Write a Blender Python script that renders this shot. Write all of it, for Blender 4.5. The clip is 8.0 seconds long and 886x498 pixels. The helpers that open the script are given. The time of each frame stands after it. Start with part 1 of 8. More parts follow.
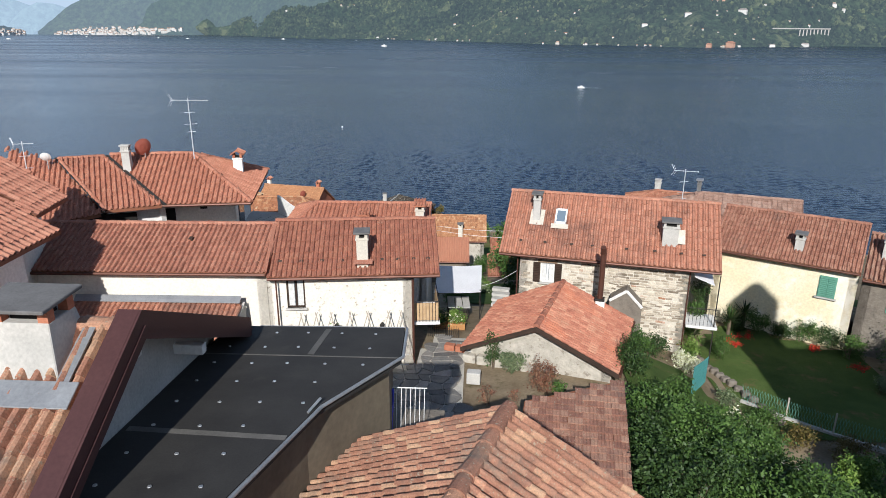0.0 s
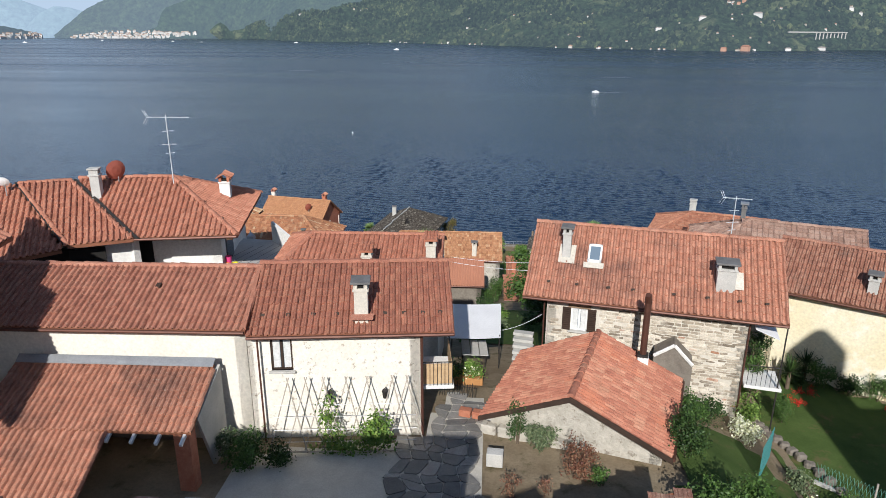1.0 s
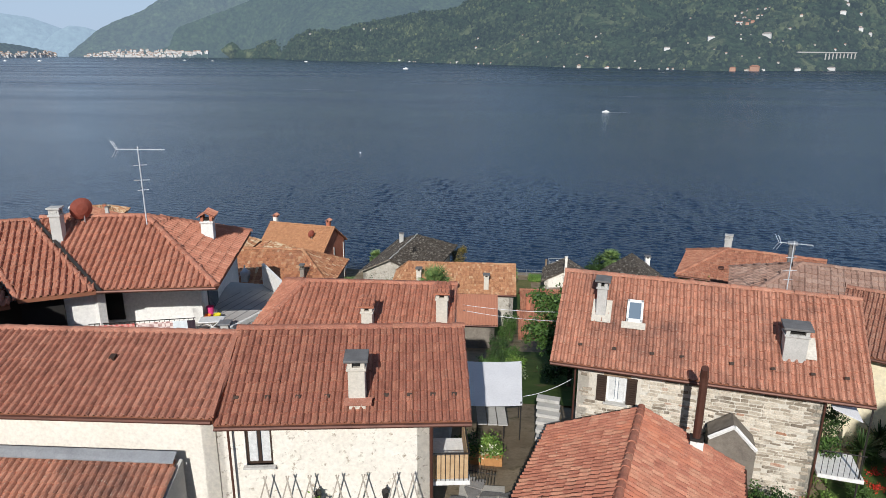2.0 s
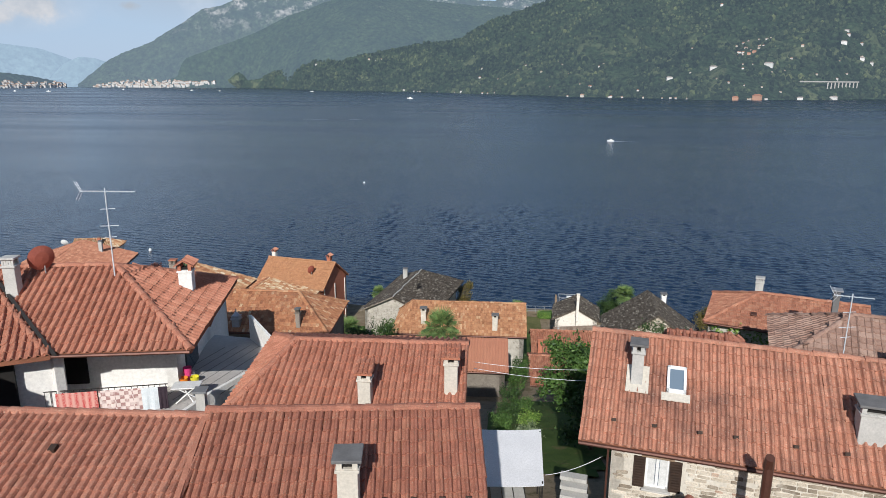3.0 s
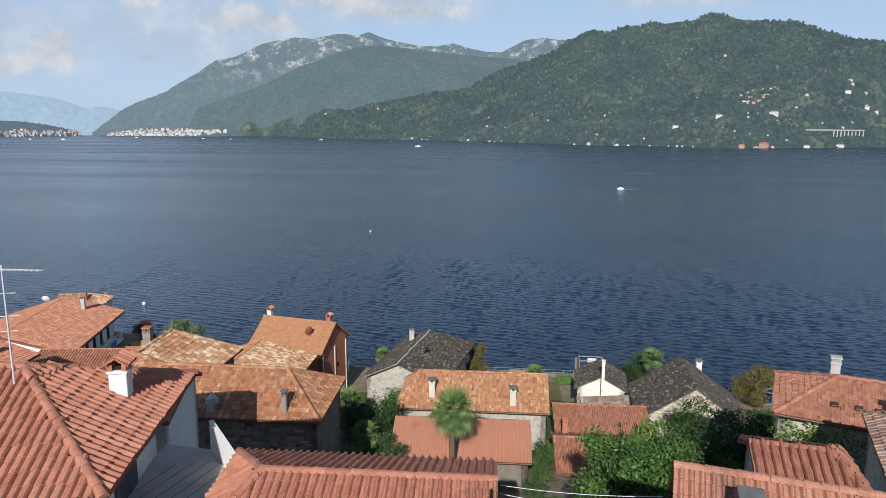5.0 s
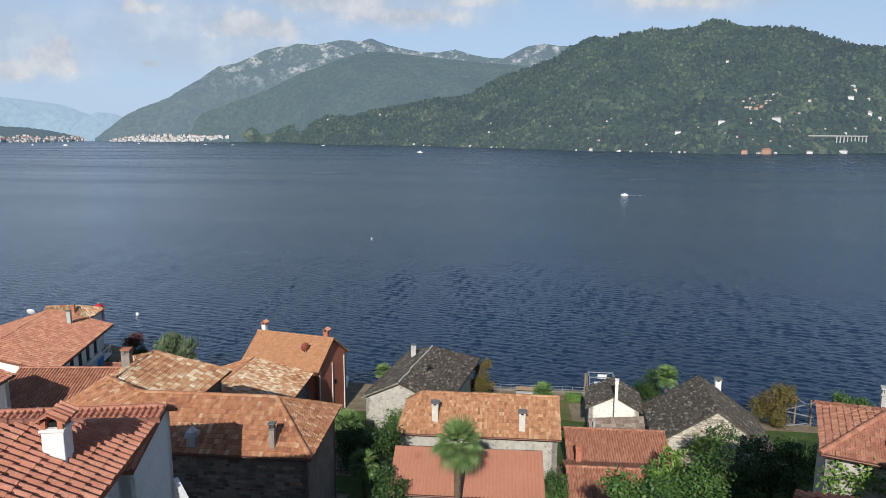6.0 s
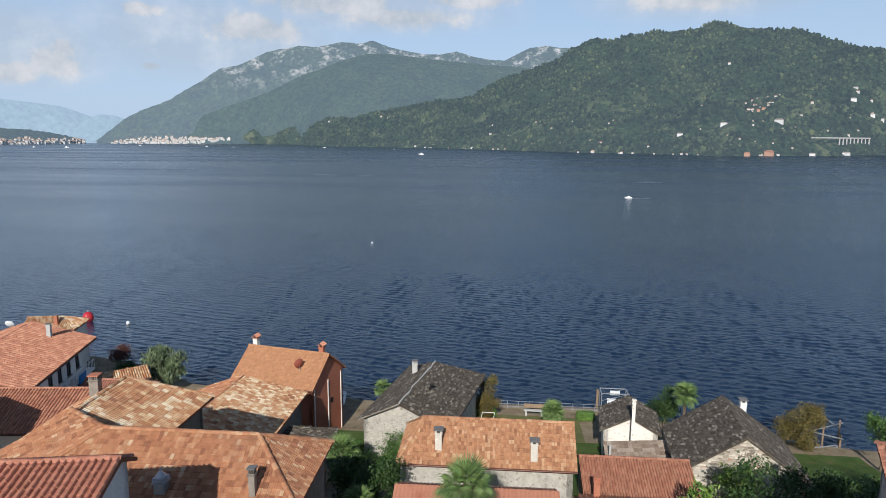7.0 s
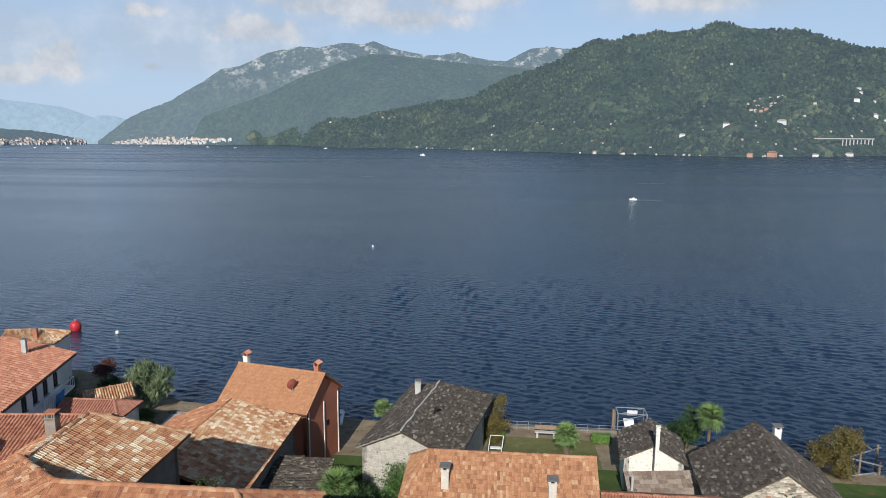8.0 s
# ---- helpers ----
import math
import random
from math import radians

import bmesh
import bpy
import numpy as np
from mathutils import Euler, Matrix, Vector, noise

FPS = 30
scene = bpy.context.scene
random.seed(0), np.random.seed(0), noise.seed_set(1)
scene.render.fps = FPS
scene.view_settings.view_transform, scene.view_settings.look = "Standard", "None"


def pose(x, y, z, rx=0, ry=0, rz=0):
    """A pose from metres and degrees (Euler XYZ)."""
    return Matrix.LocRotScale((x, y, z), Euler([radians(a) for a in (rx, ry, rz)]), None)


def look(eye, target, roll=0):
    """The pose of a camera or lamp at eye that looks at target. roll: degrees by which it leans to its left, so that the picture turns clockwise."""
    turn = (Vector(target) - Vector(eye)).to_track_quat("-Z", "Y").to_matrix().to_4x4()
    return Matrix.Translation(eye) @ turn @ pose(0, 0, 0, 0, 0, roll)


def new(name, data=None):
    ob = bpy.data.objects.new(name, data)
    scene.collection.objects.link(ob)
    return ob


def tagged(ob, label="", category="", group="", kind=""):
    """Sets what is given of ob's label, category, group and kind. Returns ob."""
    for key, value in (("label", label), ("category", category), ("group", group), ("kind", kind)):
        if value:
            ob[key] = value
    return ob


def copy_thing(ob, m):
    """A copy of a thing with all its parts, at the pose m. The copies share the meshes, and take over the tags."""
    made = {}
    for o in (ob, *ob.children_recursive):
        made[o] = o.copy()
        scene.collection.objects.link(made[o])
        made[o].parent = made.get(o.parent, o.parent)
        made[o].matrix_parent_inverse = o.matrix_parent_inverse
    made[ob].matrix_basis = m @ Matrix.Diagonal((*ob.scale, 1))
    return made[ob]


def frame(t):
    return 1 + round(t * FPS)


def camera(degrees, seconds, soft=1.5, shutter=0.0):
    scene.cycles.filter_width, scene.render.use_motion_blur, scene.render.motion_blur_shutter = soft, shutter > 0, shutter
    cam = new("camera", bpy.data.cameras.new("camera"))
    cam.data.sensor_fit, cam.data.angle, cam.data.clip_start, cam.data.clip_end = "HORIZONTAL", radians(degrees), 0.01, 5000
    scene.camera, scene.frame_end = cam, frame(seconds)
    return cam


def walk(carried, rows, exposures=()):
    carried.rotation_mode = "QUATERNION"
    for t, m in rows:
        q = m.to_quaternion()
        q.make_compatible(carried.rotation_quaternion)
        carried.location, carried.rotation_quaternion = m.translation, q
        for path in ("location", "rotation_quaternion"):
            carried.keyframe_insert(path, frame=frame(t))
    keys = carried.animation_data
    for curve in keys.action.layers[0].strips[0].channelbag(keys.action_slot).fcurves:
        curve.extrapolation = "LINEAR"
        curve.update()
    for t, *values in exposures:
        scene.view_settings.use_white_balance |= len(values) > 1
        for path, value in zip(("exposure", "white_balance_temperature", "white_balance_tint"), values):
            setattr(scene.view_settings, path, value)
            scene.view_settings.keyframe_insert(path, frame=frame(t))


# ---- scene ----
cam = camera(67.7, 8.0, soft=0.6)
PATH = [
    (0, (2.083, -6.024, 29.899), (1.983, -4.128, 29.272), 0.3),
    (0.5, (1.92, -3.609, 29.973), (1.8, -1.712, 29.351), 0.3),
    (1, (1.665, -1.148, 30.046), (1.531, 0.749, 29.428), 0.3),
    (1.5, (1.421, 1.106, 30.099), (1.275, 3.003, 29.483), 0.3),
    (2, (1.138, 3.198, 30.104), (0.979, 5.11, 29.537), 0.4),
    (2.2, (1.03, 3.945, 30.115), (0.867, 5.862, 29.569), 0.4),
    (3.3, (0.55, 7.59, 30.05), (0.37, 9.527, 29.585), 0.3),
    (3.5, (0.467, 8.247, 30.013), (0.282, 10.187, 29.563), 0.3),
    (4, (0.23, 9.806, 29.959), (0.041, 11.754, 29.547), 0.3),
    (4.5, (0.006, 11.339, 29.922), (-0.187, 13.294, 29.549), 0.3),
    (5.8, (-0.64, 15.66, 29.89), (-0.845, 17.621, 29.556), 0.3),
    (6, (-0.745, 16.413, 29.875), (-0.95, 18.375, 29.543), 0.3),
    (6.5, (-1.044, 18.469, 29.834), (-1.251, 20.431, 29.506), 0.3),
    (7, (-1.397, 20.69, 29.856), (-1.606, 22.652, 29.53), 0.3),
    (7.5, (-1.828, 23.01, 29.915), (-2.039, 24.972, 29.59), 0.3),
    (8, (-2.264, 25.473, 29.929), (-2.477, 27.435, 29.605), 0.3),
]
EXPOSURES = [(0, 0.14, 6250, 10), (1, 0.05, 6250, 10), (2, -0.10, 6250, 10), (3.5, -0.05, 6250, 10), (5, 0.0, 6250, 10), (8, 0.0, 6250, 10)]
walk(cam, [(t, look(e, g, r)) for t, e, g, r in PATH], EXPOSURES)


# ---- light ----
SUN_EL, SUN_AZ = 30.5, -3.0   # degrees; the sun stands behind the start of the flight
sd = Vector((math.sin(radians(SUN_AZ)) * math.cos(radians(SUN_EL)), -math.cos(radians(SUN_AZ)) * math.cos(radians(SUN_EL)), math.sin(radians(SUN_EL))))
sun = new("sun", bpy.data.lights.new("sun", "SUN"))
sun.data.energy, sun.data.angle, sun.data.color = 5.0, radians(0.55), (1.0, 0.96, 0.90)
sun.matrix_world = look(sd * 100, (0, 0, 0))

world = bpy.data.worlds.new("sky")
scene.world = world
world.use_nodes = True
wn, wl = world.node_tree.nodes, world.node_tree.links
bg = wn["Background"]
bg.inputs[1].default_value = 0.1
sky = wn.new("ShaderNodeTexSky")
sky.sky_type, sky.sun_disc = "NISHITA", False
sky.sun_elevation, sky.sun_rotation = radians(SUN_EL), radians(180 - SUN_AZ)
sky.air_density, sky.dust_density, sky.ozone_density = 1.0, 0.4, 2.2


def wire_math(op, a, b=0.0):
    m = wn.new("ShaderNodeMath")
    m.operation = op
    for sock, v in zip(m.inputs, (a, b)):
        if isinstance(v, (int, float)):
            sock.default_value = v
        else:
            wl.new(v, sock)
    return m.outputs[0]


# summer clouds: bearing and height in degrees, half width and half height
CLOUDS = [(-15.5, 11.0, 10, 1.7), (-9.5, 9.9, 7, 1.3), (-21.6, 8.7, 6, 1.7), (-4.4, 11.4, 6, 1.1), (-35.8, 5.5, 2.5, 1.5), (-35.2, 6.4, 1.3, 1.1), (-38.7, 4.6, 2.7, 1.1), (-29.4, 5.5, 1.5, 0.6),
          (13.8, 10.9, 6.5, 1.4), (-30, 9.6, 2.2, 0.7), (40, 9, 9, 2), (-60, 9, 9, 3), (75, 14, 12, 4), (-90, 16, 14, 5), (150, 25, 20, 7), (-150, 30, 20, 7)]
towards = wn.new("ShaderNodeTexCoord").outputs["Generated"]
cover = None
for az, el, w, h in CLOUDS:
    a, e = radians(az), radians(el)
    m = wn.new("ShaderNodeMapping")   # turns the cloud's centre to +y, then stretches it to a unit ball
    m.vector_type = "TEXTURE"
    m.inputs["Rotation"].default_value = (e, 0, -a)
    m.inputs["Scale"].default_value = (math.sin(radians(w)), 1.0, math.sin(radians(h)))
    wl.new(towards, m.inputs["Vector"])
    off = wn.new("ShaderNodeVectorMath")
    off.operation = "DISTANCE"
    off.inputs[1].default_value = (0, 1, 0)
    wl.new(m.outputs[0], off.inputs[0])
    near = wire_math("SUBTRACT", 1.0, off.outputs["Value"])
    cover = near if cover is None else wire_math("MAXIMUM", cover, near)
thin = None
for az, el, w, h in ((-25, 8.0, 13, 4.0), (-12, 10.5, 14, 2.4), (-38, 6.5, 8, 3.5), (14, 11, 10, 2.2)):   # thin veils round the clouds
    m = wn.new("ShaderNodeMapping")
    m.vector_type = "TEXTURE"
    m.inputs["Rotation"].default_value = (radians(el), 0, -radians(az))
    m.inputs["Scale"].default_value = (math.sin(radians(w)), 1.0, math.sin(radians(h)))
    wl.new(towards, m.inputs["Vector"])
    off = wn.new("ShaderNodeVectorMath")
    off.operation = "DISTANCE"
    off.inputs[1].default_value = (0, 1, 0)
    wl.new(m.outputs[0], off.inputs[0])
    near = wire_math("MAXIMUM", wire_math("SUBTRACT", 1.0, off.outputs["Value"]), 0.0)
    thin = near if thin is None else wire_math("MAXIMUM", thin, near)
puff = wn.new("ShaderNodeTexNoise")
puff.inputs["Scale"].default_value, puff.inputs["Detail"].default_value, puff.inputs["Roughness"].default_value = 19.0, 9.0, 0.6
wl.new(towards, puff.inputs["Vector"])
thick = wire_math("ADD", cover, wire_math("MULTIPLY", wire_math("SUBTRACT", puff.outputs["Fac"], 0.5), 2.1))
dense = wn.new("ShaderNodeValToRGB")
dense.color_ramp.elements[0].position, dense.color_ramp.elements[1].position = 0.02, 0.6
wl.new(thick, dense.inputs[0])
tone = wn.new("ShaderNodeValToRGB")
tone.color_ramp.elements[0].color, tone.color_ramp.elements[1].color = (4.9, 5.3, 5.8, 1), (7.6, 7.4, 7.35, 1)
wl.new(puff.outputs["Fac"], tone.inputs[0])
tone.color_ramp.elements[0].position, tone.color_ramp.elements[1].position = 0.42, 0.66
blend = wn.new("ShaderNodeMix")
blend.data_type = "RGBA"
wl.new(wire_math("MAXIMUM", wire_math("MULTIPLY", dense.outputs[0], 0.85), wire_math("MINIMUM", wire_math("MULTIPLY", thin, 0.8), 0.45)), blend.inputs[0])
# summer haze that pales the sky evenly all round towards the horizon
up = wn.new("ShaderNodeSeparateXYZ")
wl.new(towards, up.inputs[0])
pale = wn.new("ShaderNodeValToRGB")
pale.color_ramp.elements.new(0.2)
for stop, (at, v) in zip(pale.color_ramp.elements, ((0.0, 0.92), (0.2, 0.64), (0.44, 0.0))):
    stop.position, stop.color = at, (v, v, v, 1)
wl.new(up.outputs[2], pale.inputs[0])
hazy = wn.new("ShaderNodeMix")
hazy.data_type = "RGBA"
hazy.inputs[7].default_value = (4.7, 6.0, 7.9, 1)
wl.new(pale.outputs[0], hazy.inputs[0])
wl.new(sky.outputs[0], hazy.inputs[6])
wl.new(hazy.outputs[2], blend.inputs[6])
wl.new(tone.outputs[0], blend.inputs[7])
wl.new(blend.outputs[2], bg.inputs[0])


# ---- materials ----
def links(m):
    m.use_nodes = True
    return m.node_tree.nodes, m.node_tree.links, m.node_tree.nodes["Principled BSDF"]


def noise_node(n, l, scale, detail=4.0, vec=None, rough=0.6):
    t = n.new("ShaderNodeTexNoise")
    t.inputs["Scale"].default_value, t.inputs["Detail"].default_value, t.inputs["Roughness"].default_value = scale, detail, rough
    if vec is not None:
        l.new(vec, t.inputs["Vector"])
    return t.outputs["Fac"]


def ramp(n, l, fac, stops):
    r = n.new("ShaderNodeValToRGB")
    while len(r.color_ramp.elements) < len(stops):
        r.color_ramp.elements.new(0.5)
    for e, (p, c) in zip(r.color_ramp.elements, stops):
        e.position, e.color = p, (*c, 1) if len(c) == 3 else c
    l.new(fac, r.inputs[0])
    return r.outputs[0]


def mix(n, l, fac, a, b, mode="MIX"):
    m = n.new("ShaderNodeMix")
    m.data_type, m.blend_type = "RGBA", mode
    for sock, v in ((m.inputs[0], fac), (m.inputs[6], a), (m.inputs[7], b)):
        if isinstance(v, (int, float)):
            sock.default_value = v
        elif isinstance(v, tuple):
            sock.default_value = (*v, 1)
        else:
            l.new(v, sock)
    return m.outputs[2]


def math_node(n, l, op, a, b=0.0):
    m = n.new("ShaderNodeMath")
    m.operation = op
    for sock, v in ((m.inputs[0], a), (m.inputs[1], b)):
        if isinstance(v, (int, float)):
            sock.default_value = v
        else:
            l.new(v, sock)
    return m.outputs[0]


def bump(n, l, p, height, strength=0.3, dist=0.02):
    b = n.new("ShaderNodeBump")
    b.inputs["Strength"].default_value, b.inputs["Distance"].default_value = strength, dist
    l.new(height, b.inputs["Height"])
    l.new(b.outputs[0], p.inputs["Normal"])


def surface(name, a, b, scale=1.0, fine=25.0, rough=0.85, metal=0.0, bumps=0.25, dist=0.01, spec=0.3, stain=None, stain_scale=0.6, stain_at=0.58):
    """A worn surface: two colours mixed at two scales, an optional stain, fine relief."""
    m = bpy.data.materials.new(name)
    n, l, p = links(m)
    pos = n.new("ShaderNodeNewGeometry").outputs["Position"]
    big, small = noise_node(n, l, scale, 5, pos), noise_node(n, l, fine, 5, pos)
    c = mix(n, l, ramp(n, l, big, [(0.3, (0, 0, 0)), (0.7, (1, 1, 1))]), a, b)
    c = mix(n, l, 0.35, c, ramp(n, l, small, [(0.2, (0.35, 0.35, 0.35)), (0.8, (1.3, 1.3, 1.3))]), "MULTIPLY")
    if stain:
        s = ramp(n, l, noise_node(n, l, stain_scale, 7, pos, 0.7), [(stain_at, (0, 0, 0)), (stain_at + 0.1, (1, 1, 1))])
        c = mix(n, l, s, c, stain)
    l.new(c, p.inputs["Base Color"])
    p.inputs["Roughness"].default_value, p.inputs["Metallic"].default_value = rough, metal
    p.inputs["Specular IOR Level"].default_value = spec
    if bumps:
        bump(n, l, p, small, bumps, dist)
    return m


def tile_clay(name, stops, dirt, dirt_at=0.56, moss=None, seed=0.0, big=0.5, patch=0.0):
    """Clay tiles: each tile its own tone, with soot and lichen at larger scale; patch: how far relaid patches share one tone."""
    m = bpy.data.materials.new(name)
    n, l, p = links(m)
    geo = n.new("ShaderNodeNewGeometry")
    pos = geo.outputs["Position"]
    rnd = math_node(n, l, "FRACT", math_node(n, l, "ADD", n.new("ShaderNodeObjectInfo").outputs["Random"], geo.outputs["Random Per Island"]))
    off = n.new("ShaderNodeVectorMath")
    off.inputs[1].default_value = (seed, seed * 1.7, seed * 0.3)
    l.new(pos, off.inputs[0])
    pos = off.outputs[0]
    if patch:
        lot = ramp(n, l, noise_node(n, l, 0.38, 1, pos), [(0.36, (0, 0, 0)), (0.64, (1, 1, 1))])
        rnd = math_node(n, l, "ADD", math_node(n, l, "MULTIPLY", rnd, 1 - patch), math_node(n, l, "MULTIPLY", lot, patch))
    c = ramp(n, l, rnd, stops)
    fine = noise_node(n, l, 34, 6, pos, 0.75)
    c = mix(n, l, 0.7, c, ramp(n, l, fine, [(0.28, (0.34, 0.31, 0.30)), (0.5, (0.95, 0.95, 0.95)), (0.72, (1.55, 1.5, 1.45))]), "MULTIPLY")
    blot = noise_node(n, l, 3.2, 6, pos, 0.7)
    c = mix(n, l, 0.5, c, ramp(n, l, blot, [(0.3, (0.55, 0.52, 0.5)), (0.7, (1.3, 1.28, 1.25))]), "MULTIPLY")
    d = ramp(n, l, noise_node(n, l, big, 8, pos, 0.72), [(dirt_at, (0, 0, 0)), (dirt_at + 0.16, (0.8, 0.8, 0.8))])
    c = mix(n, l, d, c, dirt)
    if moss:
        s = ramp(n, l, noise_node(n, l, 21.0, 6, pos, 0.75), [(0.585, (0, 0, 0)), (0.65, (0.85, 0.85, 0.85))])
        c = mix(n, l, s, c, moss)
    l.new(c, p.inputs["Base Color"])
    p.inputs["Roughness"].default_value = 0.85
    p.inputs["Specular IOR Level"].default_value = 0.25
    bump(n, l, p, fine, 0.35, 0.01)
    return m


def leafy(name, stops, rough=0.55, trans=0.0):
    m = bpy.data.materials.new(name)
    n, l, p = links(m)
    geo = n.new("ShaderNodeNewGeometry")
    rnd = geo.outputs["Random Per Island"]
    c = ramp(n, l, rnd, stops)
    c = mix(n, l, 0.5, c, ramp(n, l, noise_node(n, l, 1.3, 3, geo.outputs["Position"]), [(0.3, (0.55, 0.55, 0.55)), (0.7, (1.25, 1.25, 1.2))]), "MULTIPLY")
    l.new(c, p.inputs["Base Color"])
    p.inputs["Roughness"].default_value = rough
    p.inputs["Specular IOR Level"].default_value = 0.3
    return m


def glass_mat(name, tint):
    m = bpy.data.materials.new(name)
    n, l, p = links(m)
    p.inputs["Base Color"].default_value = (*tint, 1)
    p.inputs["Roughness"].default_value = 0.06
    p.inputs["Specular IOR Level"].default_value = 0.7
    return m


TILE_RED = tile_clay("tile_red_brown", [(0.0, (0.300, 0.122, 0.082)), (0.5, (0.345, 0.143, 0.096)), (1.0, (0.395, 0.175, 0.114))], (0.16, 0.08, 0.06), 0.62, (0.342, 0.277, 0.203), 3.0)
TILE_WORN = tile_clay("tile_worn_red", [(0.0, (0.350, 0.150, 0.102)), (0.5, (0.395, 0.174, 0.118)), (1.0, (0.450, 0.215, 0.146))], (0.20, 0.095, 0.07), 0.60, (0.50, 0.38, 0.29), 9.0)
TILE_SALMON = tile_clay("tile_salmon", [(0.0, (0.415, 0.188, 0.123)), (0.5, (0.450, 0.208, 0.137)), (1.0, (0.500, 0.245, 0.165))], (0.162, 0.085, 0.067), 0.50, (0.494, 0.435, 0.333), 14.0, 0.35)
TILE_ORANGE = tile_clay("tile_orange", [(0.0, (0.380, 0.160, 0.098)), (0.5, (0.446, 0.197, 0.124)), (1.0, (0.494, 0.241, 0.157))], (0.247, 0.108, 0.073), 0.62, None, 21.0)
TILE_HOUSE = tile_clay("tile_clean_red", [(0.0, (0.380, 0.155, 0.098)), (0.5, (0.437, 0.185, 0.121)), (1.0, (0.475, 0.216, 0.142))], (0.266, 0.119, 0.080), 0.60, (0.475, 0.345, 0.242), 33.0)
TILE_BRIGHT = tile_clay("tile_bright_orange", [(0.0, (0.350, 0.136, 0.091)), (0.6, (0.420, 0.174, 0.114)), (1.0, (0.470, 0.234, 0.154))], (0.50, 0.17, 0.09), 0.55, (0.50, 0.36, 0.26), 40.0)
TILE_TAN = tile_clay("tile_tan_orange", [(0.0, (0.43, 0.215, 0.11)), (1.0, (0.48, 0.25, 0.13))], (0.36, 0.17, 0.09), 0.62, None, 27.0)
TILE_MIXED = tile_clay("tile_mixed_orange", [(0.0, (0.27, 0.115, 0.064)), (0.25, (0.39, 0.170, 0.087)), (0.75, (0.45, 0.215, 0.110)), (0.92, (0.50, 0.285, 0.16)), (1.0, (0.58, 0.42, 0.27))], (0.285, 0.142, 0.086), 0.55, (0.399, 0.345, 0.242), 50.0)
TILE_STRAW = tile_clay("tile_straw_orange", [(0.0, (0.30, 0.140, 0.075)), (0.25, (0.42, 0.205, 0.105)), (0.8, (0.48, 0.255, 0.135)), (1.0, (0.56, 0.37, 0.22))], (0.30, 0.15, 0.085), 0.57, (0.42, 0.34, 0.22), 55.0)
TILE_IVY = tile_clay("tile_lichened_orange", [(0.0, (0.34, 0.145, 0.090)), (0.5, (0.41, 0.180, 0.112)), (1.0, (0.48, 0.24, 0.15))], (0.26, 0.12, 0.08), 0.60, (0.52, 0.40, 0.29), 57.0)
TILE_DUSTY = tile_clay("tile_dusty_brown", [(0.0, (0.27, 0.165, 0.125)), (0.5, (0.34, 0.215, 0.165)), (1.0, (0.41, 0.28, 0.22))], (0.20, 0.13, 0.10), 0.56, (0.46, 0.38, 0.30), 59.0)
TILE_LICHEN = tile_clay("tile_lichened_brown", [(0.0, (0.28, 0.128, 0.088)), (0.5, (0.34, 0.160, 0.110)), (1.0, (0.41, 0.215, 0.150))], (0.22, 0.13, 0.10), 0.56, (0.50, 0.42, 0.29), 83.0, 0.7)
TILE_GREY = tile_clay("tile_bleached_grey", [(0.0, (0.22, 0.16, 0.12)), (0.5, (0.32, 0.25, 0.19)), (1.0, (0.42, 0.35, 0.28))], (0.17, 0.13, 0.10), 0.56, (0.4, 0.36, 0.28), 58.0)
TILE_PALE = tile_clay("tile_bleached", [(0.0, (0.26, 0.11, 0.06)), (0.25, (0.42, 0.20, 0.10)), (0.55, (0.52, 0.31, 0.17)), (0.76, (0.62, 0.48, 0.31)), (0.95, (0.72, 0.62, 0.46))], (0.285, 0.142, 0.086), 0.57, None, 61.0, 0.3, patch=0.3)
TILE_OLD = tile_clay("tile_old_grey_red", [(0.0, (0.288, 0.142, 0.096)), (0.5, (0.360, 0.180, 0.120)), (0.85, (0.432, 0.240, 0.156)), (1.0, (0.500, 0.320, 0.205))], (0.162, 0.130, 0.106), 0.52, (0.323, 0.345, 0.268), 70.0, 1.2)
TILE_BROWN = tile_clay("tile_brown_lichen", [(0.0, (0.237, 0.119, 0.089)), (0.5, (0.314, 0.159, 0.112)), (1.0, (0.399, 0.243, 0.177))], (0.180, 0.119, 0.099), 0.52, (0.380, 0.379, 0.268), 81.0, 0.7)
SLATE = tile_clay("stone_slab", [(0.0, (0.062, 0.049, 0.037)), (0.5, (0.098, 0.081, 0.062)), (0.88, (0.155, 0.132, 0.104)), (1.0, (0.34, 0.31, 0.25))], (0.055, 0.043, 0.031), 0.52, (0.36, 0.33, 0.27), 90.0, 0.8)
DECK = surface("roof_deck", (0.20, 0.08, 0.045), (0.28, 0.11, 0.06), 1.0, 20)
SHEET = surface("orange_sheet", (0.48, 0.215, 0.13), (0.44, 0.19, 0.115), 0.5, 12, 0.6, 0, 0.1, 0.005, 0.35, (0.36, 0.13, 0.075), 0.4, 0.6)
PLASTER = surface("cream_plaster", (0.76, 0.70, 0.60), (0.82, 0.77, 0.68), 0.7, 9, 0.9, 0, 0.12, 0.008, 0.2, (0.60, 0.54, 0.45), 1.6, 0.70)
PLASTER_OLD = surface("flaking_plaster", (0.76, 0.70, 0.60), (0.83, 0.78, 0.69), 0.9, 9, 0.9, 0, 0.15, 0.01, 0.2, (0.33, 0.27, 0.20), 5.0, 0.575)
WHITE = surface("white_plaster", (0.74, 0.72, 0.67), (0.82, 0.80, 0.76), 0.8, 9, 0.85, 0, 0.1, 0.006, 0.2, (0.5, 0.48, 0.44), 1.2, 0.68)
